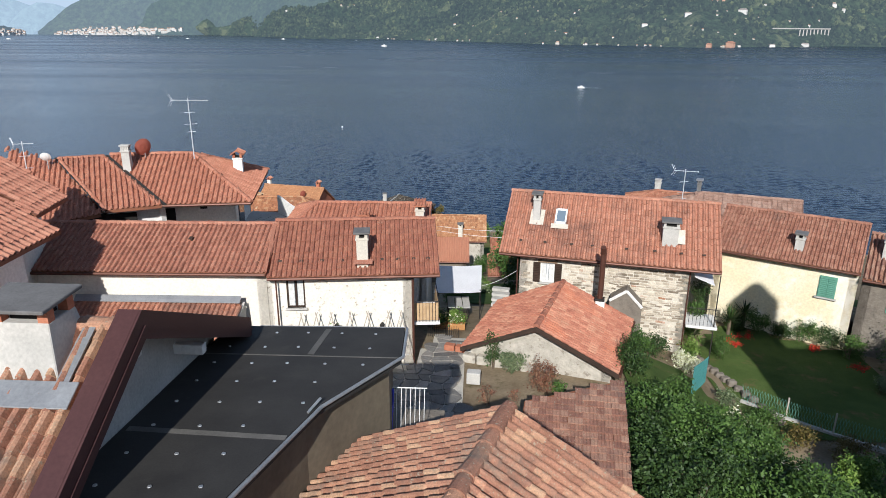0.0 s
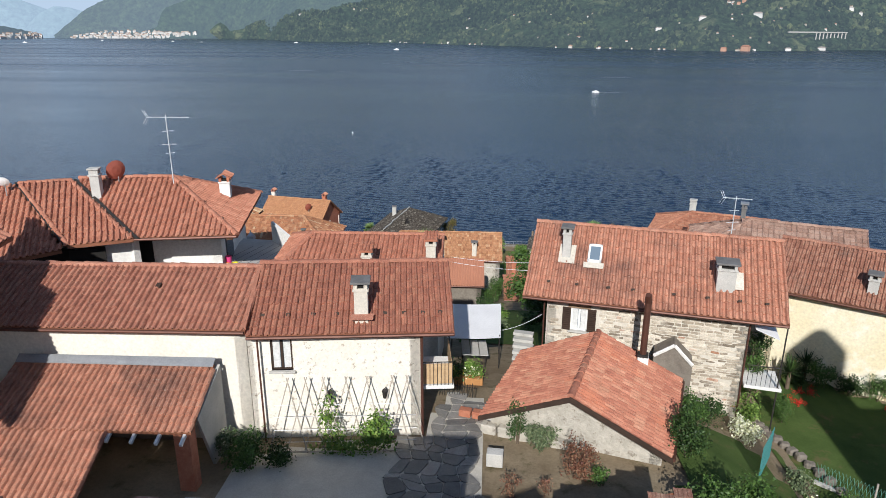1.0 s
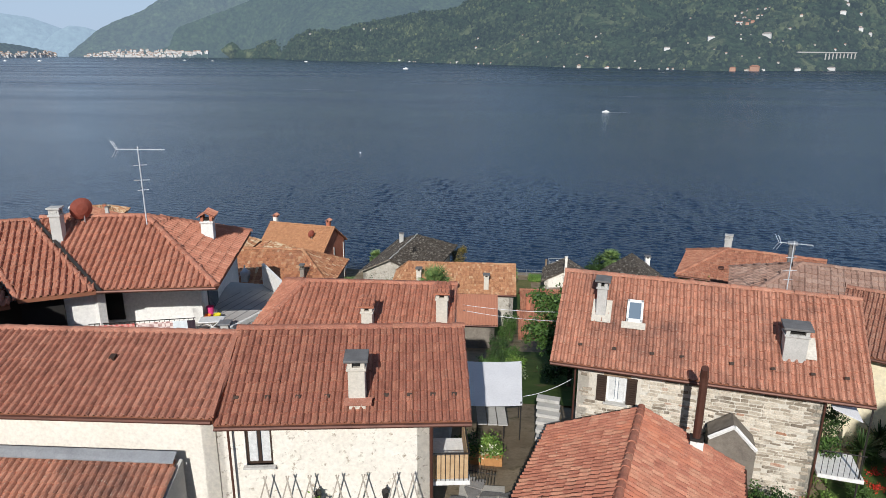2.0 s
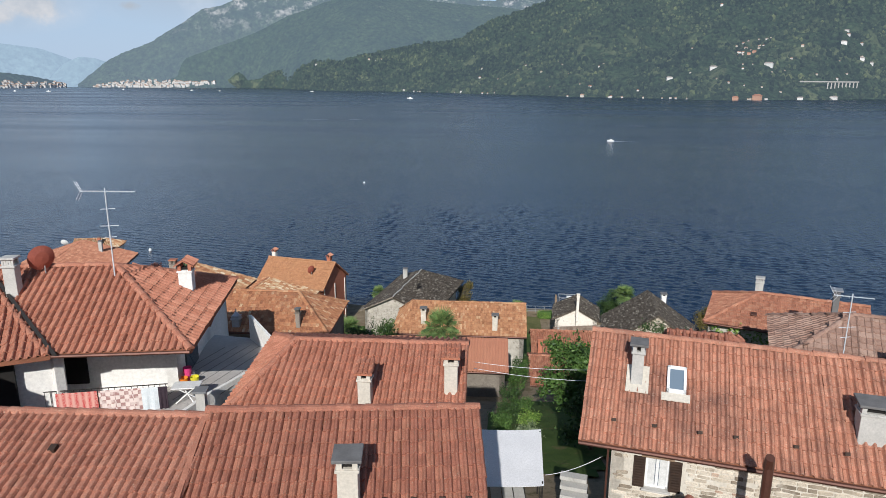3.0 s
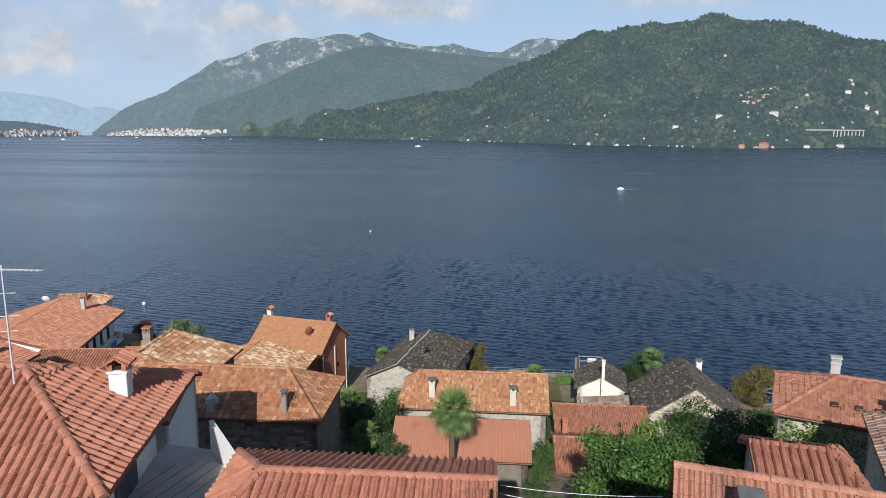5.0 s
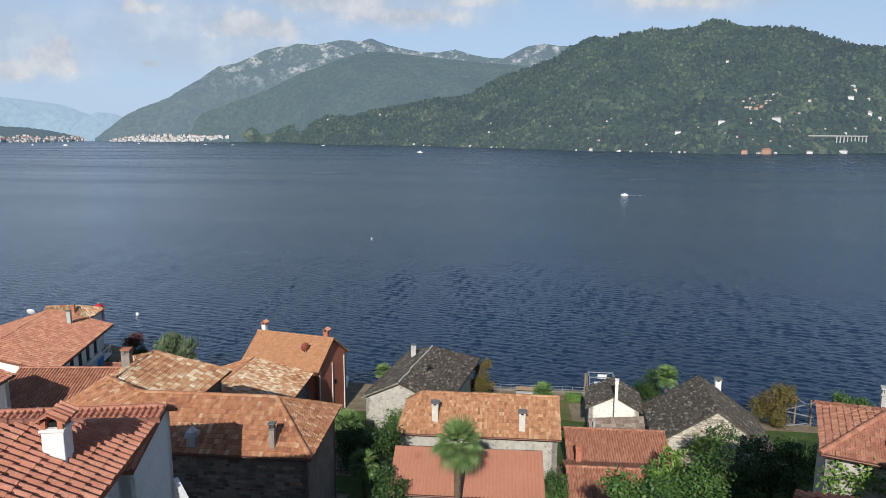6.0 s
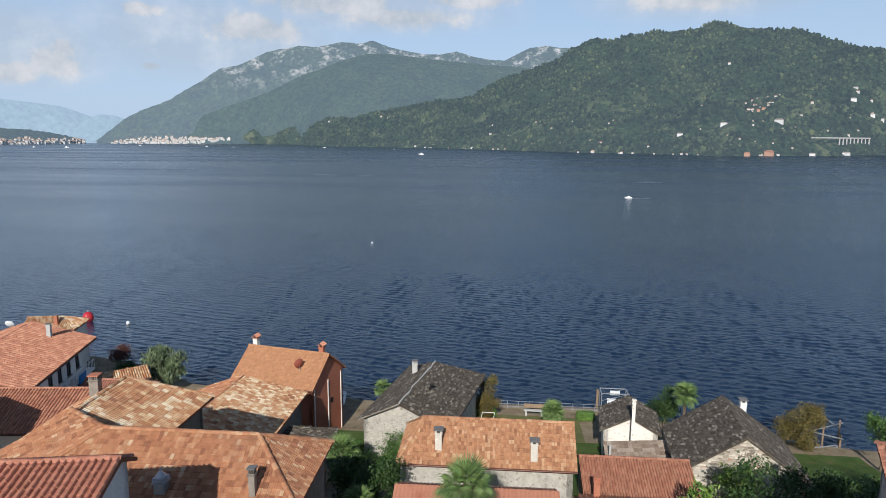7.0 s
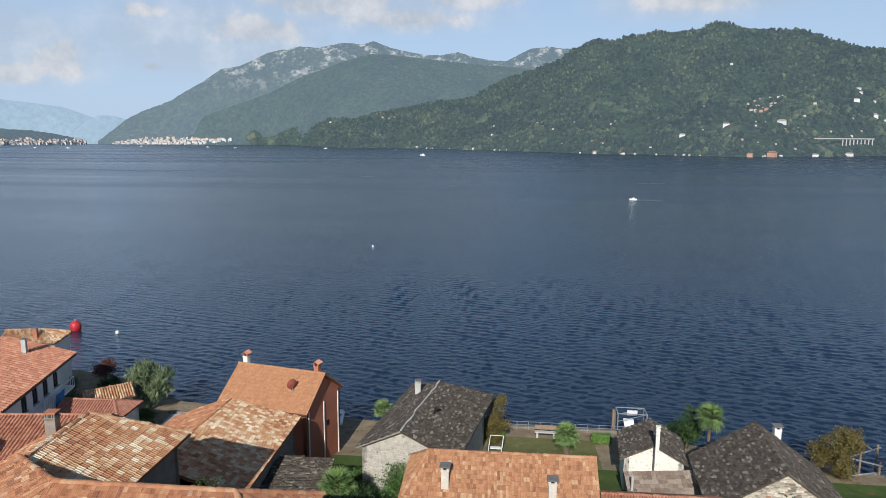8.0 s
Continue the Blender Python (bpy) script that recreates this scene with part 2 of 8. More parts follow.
YELLOW = surface("yellow_plaster", (0.78, 0.66, 0.42), (0.83, 0.77, 0.60), 0.35, 9, 0.9, 0, 0.15, 0.008, 0.2, (0.85, 0.80, 0.69), 0.30, 0.48)
REDWALL = surface("red_plaster", (0.44, 0.15, 0.085), (0.52, 0.20, 0.12), 0.6, 12, 0.9, 0, 0.25, 0.012, 0.2, (0.36, 0.12, 0.07), 0.8, 0.62)
MORTAR = surface("lime_mortar", (0.56, 0.51, 0.43), (0.66, 0.61, 0.52), 0.8, 14, 0.95, 0, 0.5, 0.02, 0.1, (0.72, 0.68, 0.60), 0.8, 0.56)
STONE = tile_clay("rubble_stone", [(0.0, (0.20, 0.165, 0.125)), (0.25, (0.36, 0.31, 0.24)), (0.6, (0.52, 0.46, 0.37)), (0.95, (0.68, 0.62, 0.52)), (1.0, (0.40, 0.22, 0.14))], (0.66, 0.61, 0.52), 0.54, None, 7.0, 0.8)
STONE_DARK = tile_clay("dark_rubble", [(0.0, (0.10, 0.085, 0.07)), (0.5, (0.19, 0.165, 0.135)), (0.9, (0.29, 0.25, 0.21)), (1.0, (0.27, 0.13, 0.09))], (0.13, 0.11, 0.085), 0.58, None, 17.0, 0.8)
RUBBLE = surface("whitewashed_rubble", (0.40, 0.37, 0.31), (0.56, 0.52, 0.45), 2.2, 7, 0.95, 0, 0.9, 0.05, 0.1, (0.24, 0.21, 0.17), 3.5, 0.55)
DARKWALL = surface("dark_stone_wall", (0.17, 0.145, 0.12), (0.25, 0.22, 0.18), 1.2, 6, 0.95, 0, 0.9, 0.05, 0.1, (0.36, 0.32, 0.27), 2.2, 0.66)
CONCRETE = surface("grey_render", (0.42, 0.41, 0.38), (0.55, 0.53, 0.49), 1.5, 20, 0.9, 0, 0.3, 0.01, 0.2, (0.30, 0.29, 0.26), 2.0, 0.62)
BRICK = surface("red_brick", (0.38, 0.13, 0.075), (0.48, 0.20, 0.12), 4, 25, 0.9)
SLAB = surface("dark_cap_stone", (0.13, 0.125, 0.12), (0.19, 0.185, 0.18), 3, 30, 0.8)
MEMBRANE = surface("black_membrane", (0.030, 0.028, 0.026), (0.048, 0.045, 0.041), 1.2, 40, 0.75, 0, 0.2, 0.004, 0.3, (0.05, 0.046, 0.04), 1.0, 0.62)
SEAM = surface("seam_strip", (0.10, 0.095, 0.085), (0.16, 0.15, 0.135), 2, 30, 0.7)
VERGE = surface("maroon_metal", (0.075, 0.032, 0.032), (0.10, 0.045, 0.042), 0.7, 20, 0.5, 0.2, 0.08, 0.004, 0.4)
ZINC = surface("zinc_sheet", (0.30, 0.31, 0.32), (0.42, 0.43, 0.44), 1.5, 20, 0.5, 0.5, 0.1, 0.005, 0.5)
STEEL = surface("galvanised_metal", (0.45, 0.46, 0.47), (0.60, 0.61, 0.62), 3, 30, 0.4, 0.7, 0.05, 0.003, 0.5)
IRON = surface("dark_iron", (0.03, 0.027, 0.025), (0.05, 0.043, 0.038), 3, 30, 0.6, 0.3, 0.1, 0.004, 0.4)
COPPER = surface("brown_gutter", (0.10, 0.045, 0.032), (0.15, 0.065, 0.045), 2, 20, 0.5, 0.4, 0.1, 0.004, 0.4)
BROWN_RENDER = surface("brown_render", (0.13, 0.105, 0.075), (0.19, 0.155, 0.11), 0.8, 9, 0.8, 0, 0.1, 0.006)
WOOD_DARK = surface("dark_stained_wood", (0.035, 0.022, 0.016), (0.06, 0.037, 0.026), 3, 30, 0.7, 0, 0.3, 0.006)
WOOD = surface("weathered_wood", (0.22, 0.15, 0.095), (0.32, 0.23, 0.15), 3, 30, 0.85, 0, 0.4, 0.008)
POLE = surface("grey_pole_wood", (0.36, 0.31, 0.25), (0.5, 0.45, 0.38), 5, 30, 0.85, 0, 0.3, 0.006)
BAMBOO = surface("reed_matting", (0.46, 0.30, 0.16), (0.58, 0.41, 0.24), 6, 60, 0.8)
GREEN_PAINT = surface("green_paint", (0.10, 0.27, 0.20), (0.14, 0.33, 0.25), 3, 20, 0.6)
ALLOY = surface("bright_alloy_tube", (0.66, 0.68, 0.70), (0.76, 0.78, 0.80), 3, 30, 0.45, 0.25, 0.05, 0.003, 0.5)
WHITE_PAINT = surface("white_paint", (0.74, 0.74, 0.72), (0.82, 0.82, 0.80), 3, 20, 0.5)
CANVAS = surface("white_canvas", (0.74, 0.74, 0.75), (0.82, 0.82, 0.83), 1.0, 20, 0.8)
RUST = surface("rust_red_dish", (0.28, 0.075, 0.05), (0.34, 0.10, 0.065), 3, 30, 0.6)
GLASS = glass_mat("window_glass", (0.05, 0.06, 0.07))
SKYGLASS = glass_mat("skylight_glass", (0.16, 0.21, 0.26))
CURTAIN = surface("lace_curtain", (0.55, 0.55, 0.53), (0.72, 0.72, 0.70), 8, 40, 0.9)
BLACK = surface("black_void", (0.012, 0.011, 0.010), (0.02, 0.018, 0.016), 2, 20, 0.9)
PAVING = tile_clay("flagstone", [(0.0, (0.16, 0.155, 0.145)), (0.5, (0.25, 0.24, 0.22)), (1.0, (0.36, 0.34, 0.31))], (0.12, 0.11, 0.10), 0.6, None, 5.0, 0.9)
GROUT = surface("pale_grout", (0.50, 0.46, 0.39), (0.60, 0.56, 0.48), 2, 20, 0.95)
TERRACE = surface("terrace_paving", (0.44, 0.41, 0.38), (0.54, 0.51, 0.47), 0.8, 14, 0.75, 0, 0.2, 0.006, 0.3, (0.22, 0.21, 0.20), 0.9, 0.6)
EARTH = surface("garden_earth", (0.20, 0.15, 0.095), (0.30, 0.24, 0.16), 0.9, 9, 0.95, 0, 0.6, 0.03, 0.1, (0.13, 0.11, 0.06), 1.1, 0.55)
GRASS = surface("lawn_grass", (0.056, 0.092, 0.024), (0.092, 0.135, 0.038), 0.8, 22, 0.95, 0, 0.8, 0.03, 0.1, (0.13, 0.115, 0.05), 0.9, 0.56)
DRYGRASS = surface("dry_lawn", (0.115, 0.125, 0.045), (0.175, 0.165, 0.070), 0.9, 22, 0.95, 0, 0.8, 0.03, 0.1, (0.21, 0.18, 0.09), 1.1, 0.56)
BARK = surface("bark", (0.11, 0.08, 0.055), (0.18, 0.14, 0.10), 5, 25, 0.95, 0, 0.7, 0.02)
PALMBARK = surface("palm_fibre", (0.13, 0.09, 0.055), (0.20, 0.15, 0.10), 6, 40, 0.95, 0, 0.9, 0.03)
LEAF_DARK = leafy("dark_leaves", [(0.0, (0.020, 0.042, 0.012)), (0.5, (0.035, 0.072, 0.018)), (1.0, (0.06, 0.11, 0.026))])
LEAF_MID = leafy("green_leaves", [(0.0, (0.035, 0.075, 0.016)), (0.5, (0.06, 0.12, 0.024)), (1.0, (0.10, 0.175, 0.04))])
LEAF_BRIGHT = leafy("bright_leaves", [(0.0, (0.07, 0.14, 0.024)), (0.5, (0.12, 0.21, 0.035)), (1.0, (0.22, 0.30, 0.07))])
LEAF_GREY = leafy("grey_green_leaves", [(0.0, (0.07, 0.11, 0.05)), (0.5, (0.13, 0.17, 0.085)), (1.0, (0.22, 0.26, 0.14))])
LEAF_RED = leafy("reddish_leaves", [(0.0, (0.12, 0.045, 0.03)), (0.5, (0.20, 0.085, 0.05)), (1.0, (0.28, 0.17, 0.10))])
LEAF_OLIVE = leafy("autumn_leaves", [(0.0, (0.075, 0.07, 0.018)), (0.5, (0.13, 0.105, 0.028)), (1.0, (0.20, 0.14, 0.045))])
LEAF_PALM = leafy("palm_leaves", [(0.0, (0.06, 0.11, 0.03)), (0.5, (0.11, 0.175, 0.05)), (1.0, (0.17, 0.24, 0.08))])
LEAF_PURPLE = leafy("purple_leaves", [(0.0, (0.05, 0.018, 0.016)), (0.5, (0.085, 0.03, 0.025)), (1.0, (0.13, 0.05, 0.035))])
FLOWER_RED = leafy("red_flowers", [(0.0, (0.45, 0.02, 0.015)), (1.0, (0.65, 0.06, 0.03))])
FLOWER_WHITE = leafy("pale_flowers", [(0.0, (0.45, 0.48, 0.25)), (0.6, (0.62, 0.62, 0.42)), (1.0, (0.8, 0.8, 0.68))])
FLOWER_YELLOW = leafy("yellow_flowers", [(0.0, (0.42, 0.34, 0.05)), (1.0, (0.65, 0.55, 0.12))])


# ---- building blocks ----
def thing(name, base, label, category, group="", kind=""):
    e = new(name)
    e.location = base
    return tagged(e, label, category, group, kind)


def to_mesh(name, bm):
    me = bpy.data.meshes.new(name)
    bmesh.ops.recalc_face_normals(bm, faces=bm.faces)
    bm.to_mesh(me)
    bm.free()
    return me


def attach(name, me, material, parent=None, label="", m=None):
    """Links a mesh in world coordinates as one object under a thing or a part."""
    ob = new(name, me)
    if material is not None and not me.materials:
        me.materials.append(material)
    if parent is not None:
        ob.parent = parent
        if parent.parent is None:
            ob.matrix_parent_inverse = parent.matrix_basis.inverted()
    if m is not None:
        ob.matrix_basis = m
    if label:
        ob["label"] = label
    return ob


def part(name, bm, material, parent=None, label=""):
    return attach(name, to_mesh(name, bm), material, parent, label)


def add_box(bm, p, size, rz=0.0, rx=0.0, ry=0.0, bevel=0.0):
    """A box centred at p, turned by degrees."""
    geom = bmesh.ops.create_cube(bm, size=1.0)["verts"]
    m = pose(*p, rx, ry, rz) @ Matrix.Diagonal((*size, 1))
    bmesh.ops.transform(bm, matrix=m, verts=geom)
    if bevel:
        edges = list({e for v in geom for e in v.link_edges})
        bmesh.ops.bevel(bm, geom=edges, offset=bevel, segments=1, affect="EDGES")
    return bm


def box(p, size, rz=0.0, rx=0.0, ry=0.0, bevel=0.0):
    return add_box(bmesh.new(), p, size, rz, rx, ry, bevel)


def add_tube(bm, a, b, r0, r1=None, seg=8):
    a, b = Vector(a), Vector(b)
    r1 = r0 if r1 is None else r1
    d = b - a
    m = Matrix.Translation((a + b) / 2) @ d.to_track_quat("Z", "Y").to_matrix().to_4x4()
    bmesh.ops.create_cone(bm, cap_ends=True, segments=seg, radius1=r0, radius2=r1, depth=d.length, matrix=m)
    return bm


def tube(a, b, r0, r1=None, seg=8):
    return add_tube(bmesh.new(), a, b, r0, r1, seg)


def add_prism(bm, pts, down):
    """A slab: a polygon in space, and its copy moved by the vector down."""
    top = [bm.verts.new(p) for p in pts]
    low = [bm.verts.new(Vector(p) + Vector(down)) for p in pts]
    bm.faces.new(top)
    bm.faces.new(low[::-1])
    k = len(pts)
    for i in range(k):
        bm.faces.new((top[i], low[i], low[(i + 1) % k], top[(i + 1) % k]))
    return bm


def prism(pts, down):
    return add_prism(bmesh.new(), pts, down)


def inside(poly, u, v):
    hit, j = False, len(poly) - 1
    for i in range(len(poly)):
        (ui, vi), (uj, vj) = poly[i], poly[j]
        if (vi > v) != (vj > v) and u < (uj - ui) * (v - vi) / (vj - vi) + ui:
            hit = not hit
        j = i
    return hit


def tile_shape(style, du, dv):
    """Vertices and faces of one tile; x across, y up the slope, z away from the roof."""
    if style == "slab":
        x0, x1, y0, y1, h = -du * 0.5, du * 0.5, -dv * 0.55, dv * 0.75, 0.045
        v = [(x0, y0, 0), (x1, y0 + dv * 0.08, 0), (x1 * 0.93, y1, -0.02), (x0 * 0.95, y1, -0.02),
             (x0, y0, h), (x1, y0 + dv * 0.08, h), (x1 * 0.93, y1, 0.0), (x0 * 0.95, y1, 0.0)]
        return v, [(4, 5, 6, 7), (0, 1, 5, 4), (1, 2, 6, 5), (3, 0, 4, 7)]
    if style == "roman":      # a pan and a barrel in one
        prof = [(-0.5, 0.0), (-0.34, 0.004), (-0.14, 0.0), (-0.02, 0.035), (0.08, 0.082), (0.2, 0.100), (0.32, 0.088), (0.43, 0.04), (0.5, 0.0)]
    elif style == "barrel":   # half-round cover tiles
        prof = [(-0.5, 0.0), (-0.34, 0.0), (-0.27, 0.06), (-0.13, 0.105), (0.03, 0.112), (0.19, 0.09), (0.31, 0.03), (0.36, 0.0), (0.5, 0.0)]
    elif style == "marseille":   # shallow interlocking tile with a soft roll
        prof = [(-0.5, 0.028), (-0.42, 0.020), (-0.34, 0.004), (-0.06, 0.004), (0.0, 0.022), (0.06, 0.004), (0.34, 0.004), (0.43, 0.024), (0.5, 0.028)]
    else:                     # flat interlocking tile with a raised rim and two ribs
        prof = [(-0.5, 0.030), (-0.40, 0.028), (-0.36, 0.006), (-0.04, 0.006), (0.0, 0.020), (0.05, 0.006), (0.38, 0.006), (0.46, 0.026), (0.5, 0.024)]
    s = du / 0.24
    if style == "barrel":
        s *= 1.3
    lift, y0, y1 = (0.014 if style == "barrel" else 0.03), -dv * 0.52, dv * 0.58
    n = len(prof)
    v = [(x * du, y0, z * s + lift) for x, z in prof] + [(x * du, y1, z * s - 0.004) for x, z in prof] + [(x * du, y0, max(0.0, z * s + lift - 0.05)) for x, z in prof]
    f = [(i, i + 1, n + i + 1, n + i) for i in range(n - 1)] + [(2 * n + i, 2 * n + i + 1, i + 1, i) for i in range(n - 1)]
    return v, f


def lay_tiles(parent, corners, style, du, dv, material, count=0, name="tile", jitter=1.0, skip=None, lift=0.0):
    """Covers a roof face with tiles. corners: the face, its first edge the eave. The first rows become objects of their own."""
    c = [Vector(p) for p in corners]
    U = (c[1] - c[0]).normalized()
    N = U.cross(c[2] - c[0]).normalized()
    if N.z < 0:
        N = -N
    V = N.cross(U)
    poly = [((p - c[0]).dot(U), (p - c[0]).dot(V)) for p in c]
    u0, u1 = min(p[0] for p in poly), max(p[0] for p in poly)
    v1 = max(p[1] for p in poly)
    cols, rows = max(1, round((u1 - u0) / du)), max(1, round(v1 / dv))
    du, dv = (u1 - u0) / cols, v1 / rows
    verts, faces = tile_shape(style, du, dv)
    rng = random.Random(hash((round(c[0].x, 2), round(c[0].y, 2), cols)) & 0xFFFF)
    me = bpy.data.meshes.new(name)
    me.from_pydata(verts, [], faces)
    me.materials.append(material)
    base, fa = np.array(verts), np.array(faces)
    vs, fs, made, k = [], [], 0, 0
    basis = np.array([U, V, N]).T
    for r in range(rows):
        for q in range(cols):
            u, v = u0 + (q + 0.5) * du, (r + 0.5) * dv
            if style == "slab":
                u += (r % 2) * du * 0.5 + rng.uniform(-0.2, 0.2) * du
                v += rng.uniform(-0.1, 0.1) * dv
            elif style == "barrel":
                v += 0.22 * dv * math.sin(q * 2.7) + 0.1 * dv * math.sin(q * 7.1)
            if not inside(poly, u, v) or (skip and skip(u, v)):
                continue
            a = rng.gauss(0, 0.012 if style != "slab" else 0.12) * jitter
            du_, dv_, dn = rng.gauss(0, 0.006) * jitter, rng.gauss(0, 0.008) * jitter, abs(rng.gauss(0, 0.006)) * jitter + lift
            o = c[0] + U * (u + du_) + V * (v + dv_) + N * dn
            ca, sa = math.cos(a), math.sin(a)
            rot = np.array([[ca, -sa, 0], [sa, ca, 0], [0, 0, 1]])
            turn = basis @ rot
            if style == "slab":
                turn = turn @ np.diag([rng.uniform(0.75, 1.3), rng.uniform(0.85, 1.15), rng.uniform(0.6, 1.5)])
            if made < count:
                m4 = Matrix([[*turn[i], o[i]] for i in range(3)] + [[0, 0, 0, 1]])
                attach(name, me, None, parent, m=m4)
                made += 1
            else:
                vs.append(base @ turn.T + np.array(o))
                fs.append(fa + k * len(verts))
                k += 1
    if vs:
        big = bpy.data.meshes.new("tiling")
        big.from_pydata(np.concatenate(vs).tolist(), [], np.concatenate(fs).tolist())
        big.materials.append(material)
        tagged(attach("tiling", big, None, parent), kind="stuff")


def cap_row(parent, a, b, material, r=0.13, step=0.36, count=60, name="ridge_tile"):
    """Half-round tiles along a ridge or a hip."""
    a, b = Vector(a), Vector(b)
    d = b - a
    n = max(1, round(d.length / step))
    step = d.length / n
    verts, faces = [], []
    for y, k in ((-step * 0.54, 1.12), (step * 0.54, 0.94)):
        for i in range(7):
            t = math.pi * i / 6
            verts.append((math.cos(t) * r * k, y, math.sin(t) * r * 0.85 * k - 0.03))
    faces = [(i, i + 1, i + 8, i + 7) for i in range(6)] + [(0, 1, 2, 3, 4, 5, 6)]
    me = bpy.data.meshes.new(name)
    me.from_pydata(verts, [], faces)
    me.materials.append(material)
    Y = d.normalized()
    X = Y.cross(Vector((0, 0, 1))).normalized()
    Z = X.cross(Y)
    rng = random.Random(int(a.x * 100) & 0xFFF)
    for i in range(n):
        o = a + d * ((i + 0.5) / n) + Vector((0, 0, rng.gauss(0, 0.008)))
        m4 = Matrix([[X[k], Y[k], Z[k], o[k]] for k in range(3)] + [[0, 0, 0, 1]]) @ pose(0, 0, 0, 0, rng.gauss(0, 2), rng.gauss(0, 1.5))
        attach(name, me, None, parent, m=m4)


def wall_run(P, ang, L, z0, top, holes, th):
    """A wall that starts at P and runs L metres at ang degrees, its inside to the left; top: (u, z) knots; holes: (u0, u1, z0, z1)."""
    bm = bmesh.new()
    U = Vector((math.cos(radians(ang)), math.sin(radians(ang)), 0))
    W = Vector((-U.y, U.x, 0)) * th
    P = Vector((P[0], P[1], 0))

    def height(u):
        for (ua, za), (ub, zb) in zip(top, top[1:]):
            if ua - 1e-6 <= u <= ub + 1e-6:
                return za + (zb - za) * (u - ua) / max(ub - ua, 1e-6)
        return top[-1][1]

    cuts = sorted({0.0, L} | {u for h in holes for u in h[:2]} | {u for u, _ in top if 0 < u < L})
    for ua, ub in zip(cuts, cuts[1:]):
        mid = (ua + ub) / 2
        spans, z = [], z0
        for h in sorted((h for h in holes if h[0] < mid < h[1]), key=lambda h: h[2]):
            spans.append((z, z, h[2], h[2]))
            z = h[3]
        spans.append((z, z, height(ua), height(ub)))
        for za, zb, zc, zd in spans:
            ring = [P + U * ua + Vector((0, 0, za)), P + U * ub + Vector((0, 0, zb)), P + U * ub + Vector((0, 0, zd)), P + U * ua + Vector((0, 0, zc))]
            add_prism(bm, ring, W)
    bmesh.ops.remove_doubles(bm, verts=bm.verts, dist=0.0005)
    return bm


def window(parent, P, ang, u0, u1, z0, z1, frame_mat=None, shutters=None, sill=True, curtain=False, depth=0.1, name="window", ajar=0.0):
    """A casement in an opening of a wall run: frame, mullion, panes, sill, and shutters hung beside it."""
    frame_mat = frame_mat or WOOD_DARK
    U = Vector((math.cos(radians(ang)), math.sin(radians(ang)), 0))
    W = Vector((-U.y, U.x, 0))
    P = Vector((P[0], P[1], 0))
    at = lambda u, z, d: P + U * u + W * d + Vector((0, 0, z))
    w, h, mid = u1 - u0, z1 - z0, (u0 + u1) / 2
    bm = bmesh.new()
    for u, z, su, sz in ((u0 + 0.035, (z0 + z1) / 2, 0.07, h), (u1 - 0.035, (z0 + z1) / 2, 0.07, h), (mid, (z0 + z1) / 2, 0.09, h), (mid, z0 + 0.035, w, 0.07), (mid, z1 - 0.035, w, 0.07)):
        add_box(bm, at(u, z, depth), (su, 0.06, sz), ang)
    win = part(name, bm, frame_mat, parent)
    for k in (0, 1):
        c = (u0 + mid) / 2 if k == 0 else (u1 + mid) / 2
        part("pane", box(at(c, (z0 + z1) / 2, depth + 0.015), (w / 2 - 0.1, 0.008, h - 0.12), ang), GLASS if not curtain else SKYGLASS, win)
        if curtain:
            part("curtain", box(at(c, (z0 + z1) / 2, depth - 0.008), (w / 2 - 0.13, 0.006, h - 0.14), ang), CURTAIN, win)
    if sill:
        part("sill", box(at(mid, z0 - 0.03, -0.02), (w + 0.16, 0.26, 0.06), ang, bevel=0.01), CONCRETE, win)
    if shutters:
        for k in (-1, 1):
            c = at(mid + k * (w / 2 + w / 4 + 0.01), (z0 + z1) / 2, -0.03)
            bm = box(c, (w / 2, 0.035, h), ang)
            for i in range(int(h / 0.09)):
                add_box(bm, c + Vector((0, 0, -h / 2 + 0.06 + i * 0.09)) - W * 0.02, (w / 2 - 0.1, 0.02, 0.05), ang, rx=20)
            part("shutter", bm, shutters, win)
    return win


